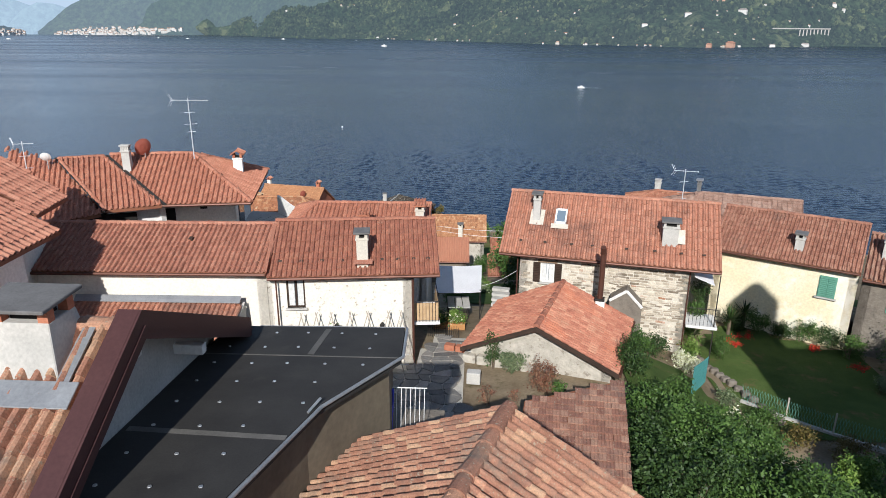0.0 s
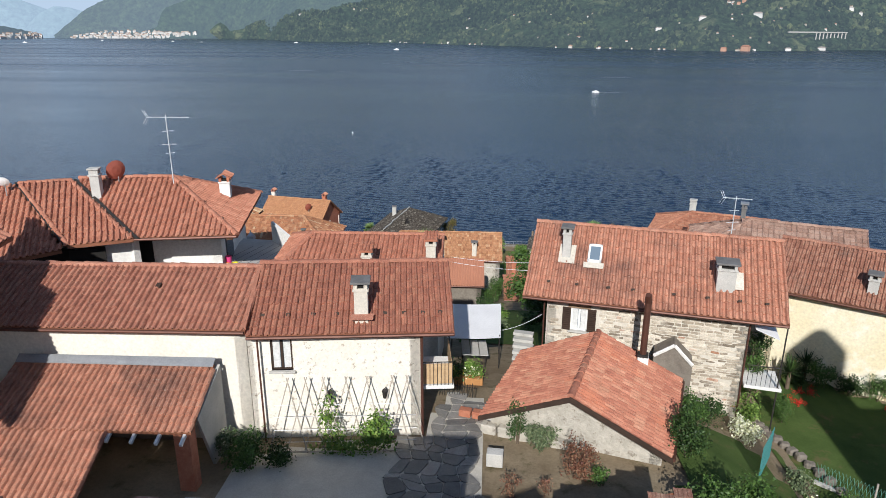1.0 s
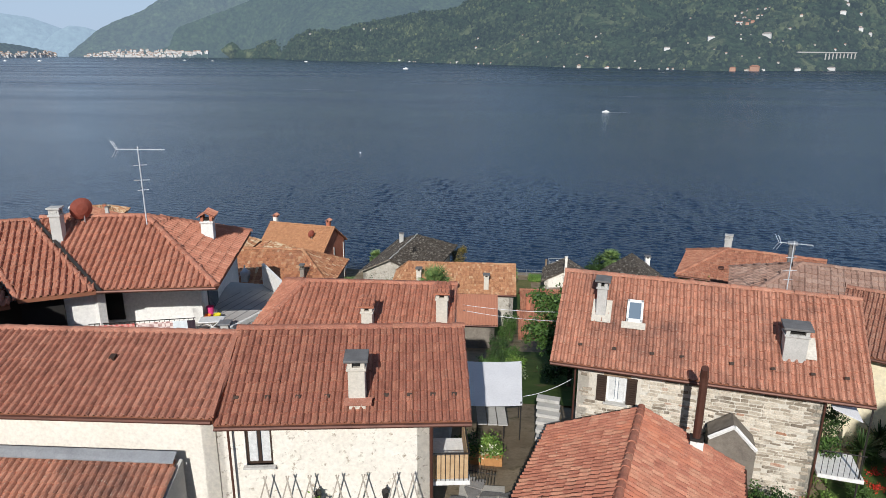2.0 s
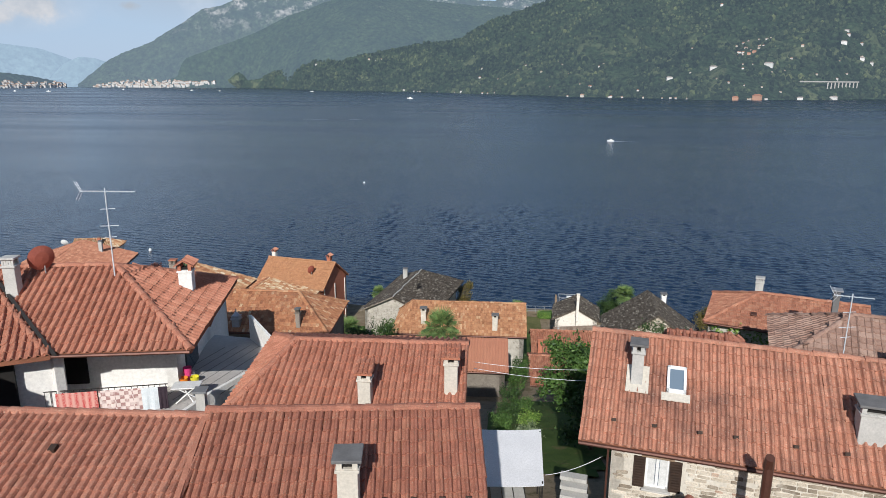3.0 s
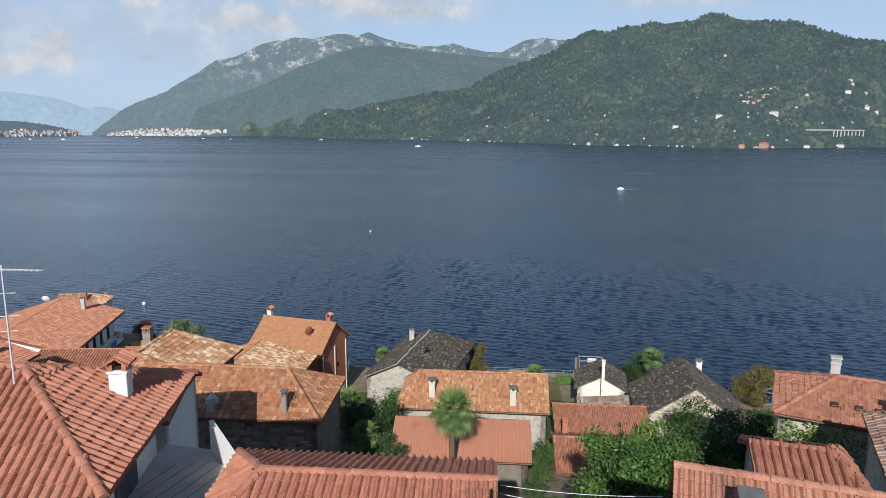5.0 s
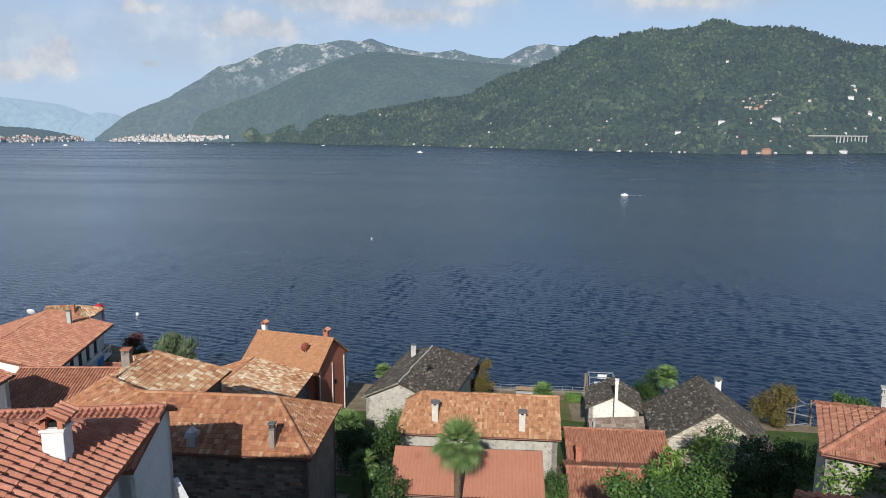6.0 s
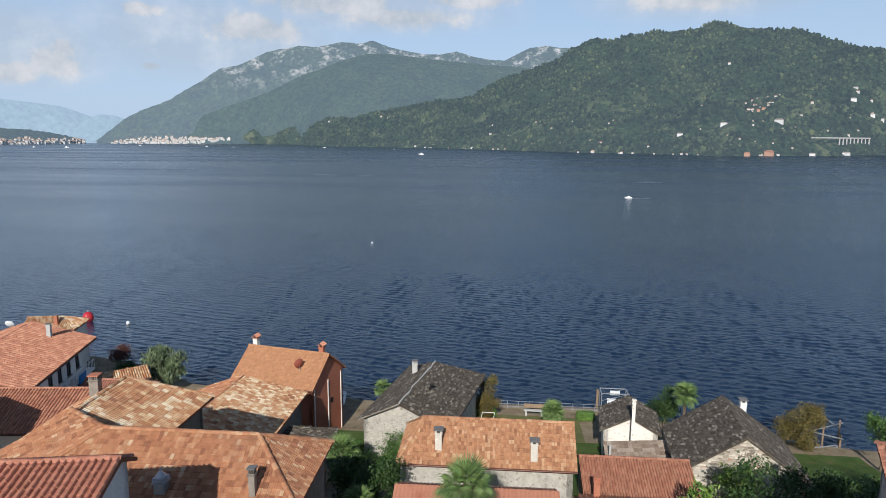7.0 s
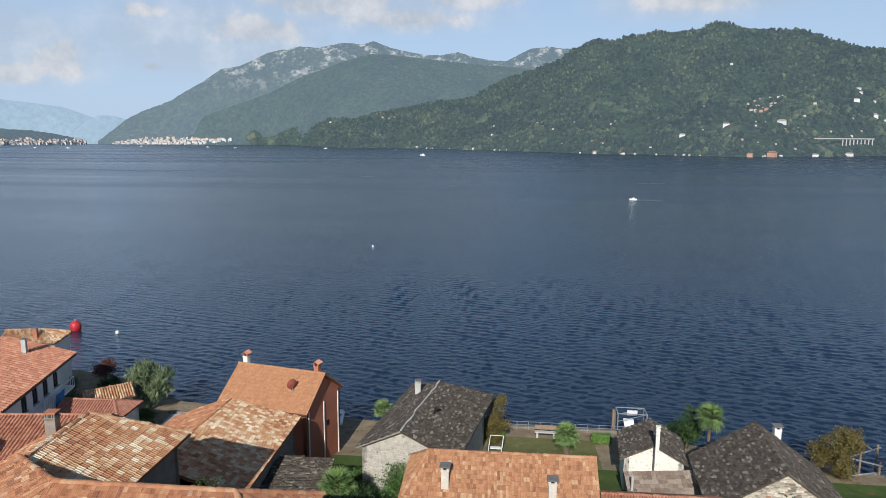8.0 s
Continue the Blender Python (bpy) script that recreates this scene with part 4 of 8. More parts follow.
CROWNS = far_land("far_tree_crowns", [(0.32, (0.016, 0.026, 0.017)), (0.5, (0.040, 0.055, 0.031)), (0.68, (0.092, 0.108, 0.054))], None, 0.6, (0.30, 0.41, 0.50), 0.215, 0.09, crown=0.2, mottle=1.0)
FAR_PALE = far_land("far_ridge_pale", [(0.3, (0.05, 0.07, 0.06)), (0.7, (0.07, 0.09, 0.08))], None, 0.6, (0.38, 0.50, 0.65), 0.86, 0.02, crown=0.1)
FOOT = [(-64, 3300), (-45, 3350), (-39.7, 3410), (-36.2, 3730), (-32.4, 4150), (-22, 4180), (-18.3, 3400), (-15, 2620), (-8.3, 2560), (-4, 2200), (-0.6, 2010), (6, 1655), (13.2, 1563), (17.4, 1475), (23.2, 1646), (27.3, 1840), (40, 1900), (64, 1700)]
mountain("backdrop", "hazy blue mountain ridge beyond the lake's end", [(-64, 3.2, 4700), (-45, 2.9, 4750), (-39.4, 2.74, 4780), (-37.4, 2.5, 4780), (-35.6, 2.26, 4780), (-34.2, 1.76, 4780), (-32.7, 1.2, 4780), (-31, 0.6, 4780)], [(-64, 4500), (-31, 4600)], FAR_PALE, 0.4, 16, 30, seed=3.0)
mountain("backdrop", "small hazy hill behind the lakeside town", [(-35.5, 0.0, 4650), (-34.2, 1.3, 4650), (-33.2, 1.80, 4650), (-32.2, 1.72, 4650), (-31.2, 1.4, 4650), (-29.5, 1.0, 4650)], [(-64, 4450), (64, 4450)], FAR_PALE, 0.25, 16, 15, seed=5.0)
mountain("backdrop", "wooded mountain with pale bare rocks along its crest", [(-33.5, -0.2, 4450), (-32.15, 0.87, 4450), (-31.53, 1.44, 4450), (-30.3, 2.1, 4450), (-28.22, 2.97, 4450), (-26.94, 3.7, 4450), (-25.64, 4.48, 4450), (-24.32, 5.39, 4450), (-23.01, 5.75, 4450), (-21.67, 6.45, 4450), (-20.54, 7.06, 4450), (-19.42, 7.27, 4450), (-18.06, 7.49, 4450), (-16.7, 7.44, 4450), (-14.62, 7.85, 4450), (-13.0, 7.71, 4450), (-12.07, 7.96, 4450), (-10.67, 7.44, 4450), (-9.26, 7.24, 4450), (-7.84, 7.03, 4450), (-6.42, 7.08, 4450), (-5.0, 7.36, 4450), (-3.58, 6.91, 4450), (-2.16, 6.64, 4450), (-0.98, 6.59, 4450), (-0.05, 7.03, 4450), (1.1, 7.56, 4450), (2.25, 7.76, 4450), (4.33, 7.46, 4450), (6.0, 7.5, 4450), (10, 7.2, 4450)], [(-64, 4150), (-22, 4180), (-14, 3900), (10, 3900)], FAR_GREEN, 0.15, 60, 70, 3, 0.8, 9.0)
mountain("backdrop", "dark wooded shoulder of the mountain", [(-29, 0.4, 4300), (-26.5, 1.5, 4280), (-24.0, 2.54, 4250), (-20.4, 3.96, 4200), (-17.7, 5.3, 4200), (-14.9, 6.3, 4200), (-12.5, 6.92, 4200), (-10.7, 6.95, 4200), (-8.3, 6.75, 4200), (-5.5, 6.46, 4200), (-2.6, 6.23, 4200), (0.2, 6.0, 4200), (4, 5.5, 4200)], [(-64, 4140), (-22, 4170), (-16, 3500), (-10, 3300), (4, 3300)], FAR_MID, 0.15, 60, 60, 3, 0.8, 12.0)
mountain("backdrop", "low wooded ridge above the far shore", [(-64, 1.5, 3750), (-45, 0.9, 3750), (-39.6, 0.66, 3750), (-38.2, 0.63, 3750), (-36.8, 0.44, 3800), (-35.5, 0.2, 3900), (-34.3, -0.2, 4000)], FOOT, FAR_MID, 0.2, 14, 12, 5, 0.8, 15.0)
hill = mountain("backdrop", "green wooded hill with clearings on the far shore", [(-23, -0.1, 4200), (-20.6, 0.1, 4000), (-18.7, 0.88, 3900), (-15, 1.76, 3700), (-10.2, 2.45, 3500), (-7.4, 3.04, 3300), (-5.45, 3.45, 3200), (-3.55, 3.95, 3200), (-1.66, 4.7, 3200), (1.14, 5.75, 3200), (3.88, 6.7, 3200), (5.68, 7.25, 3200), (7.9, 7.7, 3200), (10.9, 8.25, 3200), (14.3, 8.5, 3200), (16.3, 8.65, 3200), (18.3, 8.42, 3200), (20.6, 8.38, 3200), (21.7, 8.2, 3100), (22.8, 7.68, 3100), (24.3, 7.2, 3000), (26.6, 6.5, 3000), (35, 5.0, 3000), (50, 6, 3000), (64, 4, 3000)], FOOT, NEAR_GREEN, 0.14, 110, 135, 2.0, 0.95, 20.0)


def far_woods(name, label, land_ob, n, az0, az1, seed, built):
    """Crowns of a distant wood, thinner where clearings lie: uneven lumps rooted in a mountain flank."""
    rng = np.random.default_rng(seed)
    v = np.empty(len(land_ob.data.vertices) * 3)
    land_ob.data.vertices.foreach_get("co", v)
    v = v.reshape(-1, 3)
    az = np.degrees(np.arctan2(v[:, 0] - HERE.x, v[:, 1] - HERE.y))
    v = v[(az > az0) & (az < az1) & (v[:, 2] > 0.5)]
    far = np.hypot(v[:, 0], v[:, 1])
    c = v[rng.choice(len(v), n, p=far / far.sum())] + rng.uniform(-6, 6, (n, 3)) * (1, 1, 0)
    open_ = np.sin(c[:, 0] * 0.021 + 2 * np.sin(c[:, 1] * 0.008)) * np.sin(c[:, 1] * 0.017 + c[:, 0] * 0.006) + 0.5 * np.sin(c[:, 0] * 0.05 + c[:, 1] * 0.04)
    c = c[(open_ < 0.72) | (c[:, 2] > 190)]
    b = np.array(built)
    clear = np.ones(len(c), bool)
    for x, y, r in b:      # no trees on the houses or close before them
        way = np.array([x - HERE.x, y - HERE.y]) / math.hypot(x - HERE.x, y - HERE.y)
        rel = c[:, :2] - (x, y)
        along, across = rel @ way, np.abs(rel @ np.array([-way[1], way[0]]))
        clear &= ~((across < r) & (along < r) & (along > -r - 14))
    c = c[clear]
    ball = bmesh.new()
    bmesh.ops.create_icosphere(ball, subdivisions=1, radius=1.0)
    bv = np.array([p.co for p in ball.verts])
    bf = np.array([[p.index for p in f.verts] for f in ball.faces])
    ball.free()
    k = len(c)
    r = rng.uniform(2.6, 6.2, (k, 1, 1)) * (1 + 0.35 * (rng.random((k, 1, 1)) < 0.12))
    verts = bv[None] * r * (1 + rng.normal(0, 0.16, (k, len(bv), 1))) * np.array([1, 1, 1.25]) + c[:, None, :] + np.array([0, 0, 1.0]) * r * 0.55
    faces = bf[None] + (np.arange(k) * len(bv))[:, None, None]
    me = bpy.data.meshes.new(name)
    me.from_pydata(verts.reshape(-1, 3).tolist(), [], faces.reshape(-1, 3).tolist())
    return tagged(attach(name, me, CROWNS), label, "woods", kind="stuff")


# ---- houses, from the start of the flight to the shore ----
# long cream house in two builds, side by side
house_a, roofs_a, at_a = house("long_house", "cream plastered house with worn red-brown tile roof", (-17.0, 17.75), 2.6, 10.75, 6.4, 3.05, 20.7, 21.85, 19.2, 15.8, ov=(0.35, 0.35, 0.25, 0.1), wall=PLASTER, tiles=TILE_WORN, style="roman", du=0.21, dv=0.34, count=200)
house_a2, roofs_a2, at_a2 = house("corner_house", "cream house with flaking plaster and ribbed red tile roof", (-6.25, 18.25), 7.5, 6.95, 6.4, 3.1, 20.5, 21.98, 19.3, 15.8, ov=(0.4, 0.35, -0.3, 1.1), wall=PLASTER_OLD, tiles=TILE_RED, style="roman", du=0.2, dv=0.34, count=250,
    windows=[("f", 0.98, 1.72, 19.0, 20.25, dict(frame_mat=WOOD_DARK, curtain=True))])
house_b, roofs_b, at_b = house("stone_house", "rubble stone house with salmon tile roof and skylight", (3.22, 25.3), -12.5, 10.4, 6.4, 3.3, 19.45, 21.85, 19.6, 14.3, ov=(0.5, 0.4, 1.0, 1.25), wall=MORTAR, tiles=TILE_SALMON, style="roman", du=0.24, dv=0.37, count=250,
    windows=[("f", 1.05, 1.75, 17.9, 18.95, dict(frame_mat=WHITE_PAINT, curtain=True, shutters=WOOD_DARK))])
house_c, roofs_c, at_c = house("garden_shed", "low stone outbuilding with patched bright orange tile roof", (7.83, 17.66), 72, 5.6, 6.6, 3.4, 16.95, 18.45, 16.95, 15.2, ov=(0.3, 0.3, 0.4, 0.2), wall=RUBBLE, tiles=TILE_BRIGHT, style="roman", du=0.21, dv=0.36, count=150, category="outbuilding")
# hip-roofed white house with terrace
house_d, roofs_d, at_d = house("terrace_house", "white house with clean red hip roof and terrace", (-16.9, 24.5), 11, 7.7, 7.6, 3.8, 21.6, 23.5, 21.75, 15.0, hr=3.5, ov=(2.6, 0.5, 0.5, 1.3), wall=WHITE, tiles=TILE_HOUSE, style="roman", du=0.24, dv=0.38, count=150)
house_e, roofs_e, at_e = house("low_house", "house with red pantile roof behind the long house", (-8.35, 25.2), 1.4, 8.05, 6.3, 3.65, 19.5, 20.9, 20.0, 13.5, hl=1.7, ov=(0.3, 0.3, 0.3, 0.12), wall=WHITE, tiles=TILE_HOUSE, style="roman", du=0.24, dv=0.38, count=180)
house_g, roofs_g, at_g = house("old_stone_house", "dark stone house with mottled orange hip roof", (-23.5, 45.4), 1.0, 13.3, 6.0, 3.0, 14.4, 16.25, 14.6, 8.5, hl=3.0, hr=2.7, ov=(0.3, 0.3, 0.3, 0.3), wall=DARKWALL, tiles=TILE_MIXED, style="marseille", du=0.19, dv=0.29, count=120, sides="fbr")
# its crooked end: the hip runs back to a peak behind the ridge
bend = [Vector(p) for p in ((-25.6, 47.95, 15.0), at_g(0, 0, 14.4), at_g(3.0, 3.0, 16.27), (-23.4, 50.1, 16.35))]
bend_roof = part("roof", prism([p - Vector((0, 0, 0.01)) for p in bend], (0, 0, -0.14)), DECK, house_g)
lay_tiles(bend_roof, bend, "marseille", 0.19, 0.29, TILE_MIXED, 40)
cap_row(bend_roof, bend[2] + Vector((0, 0, 0.04)), bend[3] + Vector((0, 0, 0.04)), TILE_MIXED)
house_y, roofs_y, at_y = house("rear_house", "low house with clean red roof behind the terrace house", (-21.04, 35.07), 12, 7.5, 5.4, 4.0, 18.35, 19.05, 18.4, 12.0, wall=WHITE, tiles=TILE_HOUSE, style="roman", du=0.24, dv=0.38, count=60, gutter=False)
house_m, roofs_m, at_m = house("row_house", "low stone house with long mottled orange roof", (-8.9, 61.6), 1.0, 12.1, 5.8, 2.9, 8.4, 10.5, 8.6, 4.6, hl=1.6, wall=RUBBLE, tiles=TILE_STRAW, style="marseille", du=0.18, dv=0.29, count=80)
house_o, roofs_o, at_o = house("sheet_roofed_shed", "shed with orange corrugated roof among gardens", (-7.45, 50.9), 1.6, 8.95, 4.8, 3.0, 9.8, 11.2, 10.3, 7.4, wall=DARKWALL, tiles=SHEET, style="sheet", du=0.2, category="shed")
house_n, roofs_n, at_n = house("back_house", "low house with worn orange-brown roof", (3.7, 62.3), 1, 7.7, 5.4, 3.4, 6.5, 7.6, 6.6, 3.4, wall=RUBBLE, tiles=TILE_IVY, style="barrel", du=0.2, dv=0.34)
house_n2, roofs_n2, at_n2 = house("garden_shed", "shed with lichen-flecked red-brown roof beside a garden", (3.3, 55.4), 1, 7.3, 5.6, 3.2, 6.9, 8.05, 7.2, 5.0, wall=RUBBLE, tiles=TILE_IVY, style="barrel", du=0.2, dv=0.34, category="shed")
house_r, roofs_r, at_r = house("red_house", "tall red plastered house with smooth orange roof by the lake", (-27.3, 76.9), -12, 8.7, 6.6, 3.3, 7.7, 10.1, 7.8, 1.3, wall=REDWALL, tiles=TILE_TAN, style="flat", du=0.24, dv=0.36, ov=(0.3, 0.3, 0.3, 0.25))
house_v, roofs_v, at_v = house("yellow_house", "faded yellow plastered house with brown tile roof", (14.9, 29.2), -31, 7.15, 6.4, 3.2, 18.65, 20.4, 18.8, 13.6, ov=(0.35, 0.35, 0.25, 0.05), wall=YELLOW, tiles=TILE_LICHEN, style="roman", du=0.19, dv=0.32, count=70,
    windows=[("f", 5.2, 5.95, 17.0, 18.1, None)])
house_k, roofs_k, at_k = house("ivy_house", "house with orange-brown hip roof and ivy-covered wall", (12.68, 44.54), -21.4, 8.5, 5.93, 3.2, 16.6, 17.85, 16.7, 10.5, hl=2.75, wall=RUBBLE, tiles=TILE_IVY, style="marseille", du=0.19, dv=0.30, count=70)
house_s, roofs_s, at_s = house("slate_house", "whitewashed stone house with rough stone slab roof", (-6.0, 70.3), 80.3, 13.6, 8.0, 4.4, 6.8, 8.65, 6.9, 2.4, hr=3.0, wall=RUBBLE, tiles=SLATE, style="slab", du=0.30, dv=0.16, gutter=False, deck=SLATE, ov=(0.9, 0.3, 0.5, 0.3))
house_t, roofs_t, at_t = house("white_gable_house", "small whitewashed house with stone slab roof", (11.6, 75.0), 84, 5.2, 5.2, 2.6, 5.2, 6.6, 5.2, 2.0, wall=PLASTER_OLD, tiles=SLATE, style="slab", du=0.30, dv=0.16, gutter=False, deck=SLATE)
house_u, roofs_u, at_u = house("barn", "old stone barn with sagging stone slab roof", (20.6, 66.9), 85.5, 8.2, 9.6, 4.9, 5.4, 8.9, 5.7, 2.5, wall=RUBBLE, tiles=SLATE, style="slab", du=0.32, dv=0.17, gutter=False, deck=SLATE, category="barn")
house_l, roofs_l, at_l = house("lakeside_villa", "white lakeside house with ribbed orange roof and balconies", (-41.6, 69.5), 104.5, 15.6, 12.5, 6.3, 8.75, 10.7, 8.7, 1.4, ov=(1.3, 0.4, 0.5, 0.6), wall=WHITE, tiles=TILE_IVY, style="roman", du=0.45, dv=0.4,
    windows=[("f", u, u + 1.0, z, z + 1.9, dict(frame_mat=WOOD_DARK)) for u in (6.2, 8.3, 10.4, 12.6) for z in (6.1, 3.2)])
house_v2, roofs_v2, at_v2 = house("dark_stone_house", "dark stone house with brown tiles and green shutters", (21.1, 25.45), -31, 6.0, 6.0, 3.0, 18.4, 20.0, 18.5, 13.6, ov=(0.3, 0.35, 0.02, 0.25), wall=DARKWALL, tiles=TILE_BROWN, style="barrel", du=0.2, dv=0.34,
    windows=[("f", 1.6, 2.4, 16.8, 17.9, dict(frame_mat=GREEN_PAINT, shutters=GREEN_PAINT))])
house_w, roofs_w, at_w = house("hip_house", "house with lichened brown hip roof among others", (12.4, 34.2), -19, 9.0, 6.6, 3.3, 18.4, 20.1, 18.5, 11.5, hl=3.2, wall=RUBBLE, tiles=TILE_DUSTY, style="flat", du=0.55, dv=0.34, count=60)
house_x, roofs_x, at_x = house("lean_to", "small annexe with dark red barrel tiles", (7.9, 33.2), -9, 3.5, 4.2, 2.3, 18.4, 19.3, 18.5, 11.5, hr=0.9, wall=RUBBLE, tiles=TILE_RED, style="barrel", du=0.3, dv=0.4, category="annexe")
house_l2, roofs_l2, at_l2 = house("ribbed_house", "house with ribbed orange-red roof above the lake", (-35.6, 51.5), 98, 7.6, 8.0, 4.0, 12.6, 14.1, 12.6, 7.0, wall=WHITE, tiles=TILE_HOUSE, style="roman", du=0.3, dv=0.4)
house_l3, roofs_l3, at_l3 = house("shaded_house", "house with dark red roof in the shade of others", (-41.5, 61.5), 7, 11.5, 7.4, 4.6, 8.7, 10.4, 8.8, 4.5, wall=PLASTER, tiles=TILE_IVY, style="roman", du=0.26, dv=0.4)
house_l4, roofs_l4, at_l4 = house("shore_hut", "small low building with red roof near the shore", (-43.6, 77.6), 3, 6.4, 4.4, 2.2, 5.0, 6.0, 5.0, 2.3, hr=1.5, wall=PLASTER, tiles=TILE_WORN, style="roman", du=0.26, dv=0.4, category="hut")
house_l5, roofs_l5, at_l5 = house("shore_shed", "small shed with pale orange roof on the shore", (-43.2, 82.0), 42, 4.6, 3.4, 1.8, 4.4, 5.2, 4.4, 1.6, wall=PLASTER, tiles=TILE_PALE, style="barrel", du=0.24, dv=0.4, category="shed")
house_l6, roofs_l6, at_l6 = house("back_annexe", "annexe with mixed tile gable roof behind the villa", (-57.6, 88.5), 14, 6.0, 4.5, 2.2, 7.9, 8.9, 7.9, 1.4, hr=2.0, wall=PLASTER, tiles=TILE_PALE, style="barrel", du=0.24, dv=0.4, category="annexe")


def walls_under(ob, face, z0, mat, inset=0.3):
    """Walls below a roof face of any outline."""
    c = sum((Vector(p) for p in face), Vector()) / len(face)
    pts = [Vector(p) + (c - Vector(p)) * Vector((1, 1, 0)) * (inset / max((c - Vector(p)).length, 0.1)) for p in face]
    area = sum(a.x * b.y - b.x * a.y for a, b in zip(pts, pts[1:] + pts[:1]))
    if area < 0:
        pts.reverse()
    for a, b in zip(pts, pts[1:] + pts[:1]):
        L = (b - a).xy.length
        part("wall", wall_run((a.x, a.y), math.degrees(math.atan2(b.y - a.y, b.x - a.x)), L, z0, [(0, a.z - 0.18), (L, b.z - 0.18)], [], 0.3), mat, ob)


def odd_roof(ob, face, tiles, style, du, dv, count=0, deck=None):
    roof = part("roof", prism([Vector(p) - Vector((0, 0, 0.01)) for p in face], (0, 0, -0.13)), deck or DECK, ob)
    lay_tiles(roof, face, style, du, dv, tiles, count)
    return roof


# two more old roofs by the stone house, each falling to one side
q = thing("bleached_roof_house", (-21, 53, 8), "old house with sun-bleached patchy tile roof", "house", "houses")
qf = [(-19.3, 49.2, 14.35), (-19.3, 57.3, 14.35), (-23.4, 54.9, 16.3), (-23.2, 49.6, 16.205)]
qr = odd_roof(q, qf, TILE_PALE, "marseille", 0.30, 0.36, 120)
cap_row(qr, qf[3], qf[2], TILE_PALE)
cap_row(qr, qf[2], qf[1], TILE_PALE)
qb = [(-26.5, 54.5, 14.6), (-26.2, 49.6, 14.6), (-23.2, 49.6, 16.205), (-23.4, 54.9, 16.3)]
odd_roof(q, qb, TILE_MIXED, "flat", 0.3, 0.36)
walls_under(q, [(-19.3, 49.2, 14.4), (-19.3, 57.3, 14.4), (-26.3, 54.5, 14.4), (-26.3, 49.6, 14.4)], 7.5, DARKWALL, 0.8)
p_ = thing("checkered_roof_house", (-21, 67, 3), "low house with checkered pale and red tile roof", "house", "houses")
pf = [(-18.5, 61.5, 8.15), (-18.8, 73.7, 8.15), (-24.0, 72.5, 9.9), (-24.2, 61.5, 9.9)]
pr = odd_roof(p_, pf, TILE_PALE, "marseille", 0.28, 0.32, 100)
cap_row(pr, pf[3], pf[2], TILE_MIXED)
odd_roof(p_, [(-28.6, 72.3, 8.3), (-28.6, 61.5, 8.3), (-24.2, 61.5, 9.9), (-24.0, 72.5, 9.9)], TILE_MIXED, "flat", 0.3, 0.36)
walls_under(p_, [(-18.5, 61.5, 8.2), (-18.8, 73.7, 8.2), (-28.6, 72.3, 8.2), (-28.6, 61.5, 8.2)], 3.0, DARKWALL, 0.7)
p2 = thing("slab_roofed_store", (-17, 67, 4), "low store with mossy stone slab roof", "outbuilding", "houses")
odd_roof(p2, [(-18.9, 64.2, 6.5), (-14.7, 64.5, 6.5), (-14.9, 69.3, 7.1), (-18.9, 69.2, 7.1)], SLATE, "slab", 0.3, 0.17, 0, SLATE)
walls_under(p2, [(-18.9, 64.2, 6.5), (-14.7, 64.5, 6.5), (-14.9, 69.3, 7.1), (-18.9, 69.2, 7.1)], 3.5, RUBBLE, 0.3)

# left wing of the terrace house, its roof turned a little from the main one
wing = thing("house_wing", (-17.5, 26, 15), "angled wing of the white house with red hip roof", "house", "houses")
f1 = [(-15.75, 23.85, 21.6), (-13.55, 25.0, 21.6), (-17.8, 27.9, 23.45), (-19.75, 27.0, 23.45)]
w1 = odd_roof(wing, f1, TILE_HOUSE, "roman", 0.24, 0.38, 80)
cap_row(w1, Vector(f1[1]) + Vector((-0.15, 0, 0.05)), Vector(f1[2]) + Vector((-0.1, 0, 0.06)), TILE_HOUSE, 0.11)
cap_row(w1, Vector(f1[0]) + Vector((0, 0, 0.05)), Vector(f1[3]) + Vector((0, 0, 0.06)), TILE_HOUSE, 0.10)
cap_row(w1, Vector(f1[3]) + Vector((0, 0, 0.06)), Vector(f1[2]) + Vector((0, 0, 0.06)), TILE_HOUSE, 0.11)
for a, b, dx in ((f1[1], f1[2], 0.16), (f1[0], f1[3], -0.14)):
    a, b = Vector(a) + Vector((dx, 0, 0.07)), Vector(b) + Vector((dx, 0, 0.09))
    part("valley_gutter", prism([a + Vector((-0.08, 0, 0)), a + Vector((0.08, 0, 0)), b + Vector((0.08, 0, 0)), b + Vector((-0.08, 0, 0))], (0, 0, -0.05)), IRON, wing, "dark open valley gutter")
f0 = [(-18.9, 22.6, 21.0), (-15.95, 23.7, 21.45), (-19.8, 27.0, 23.3), (-23.2, 28.6, 22.3)]
odd_roof(wing, f0, TILE_HOUSE, "roman", 0.24, 0.38, 60)
walls_under(wing, [(-18.5, 24.3, 21.4), (-15.3, 24.9, 21.5), (-13.6, 26.0, 21.6), (-17.6, 28.2, 21.6), (-21.5, 28.0, 21.5)], 15.5, WHITE, 0.3)

# flat black panels stand in for shade under the wing's eaves
for x, y, L, a in ((-15.57, 24.80, 1.4, 27.4), (-17.3, 24.52, 2.0, 10.6)):
    part("loggia", box((x, y, 20.2), (L, 0.12, 2.0), a), BLACK, wing, "black panel for the deep shade of an open recess")

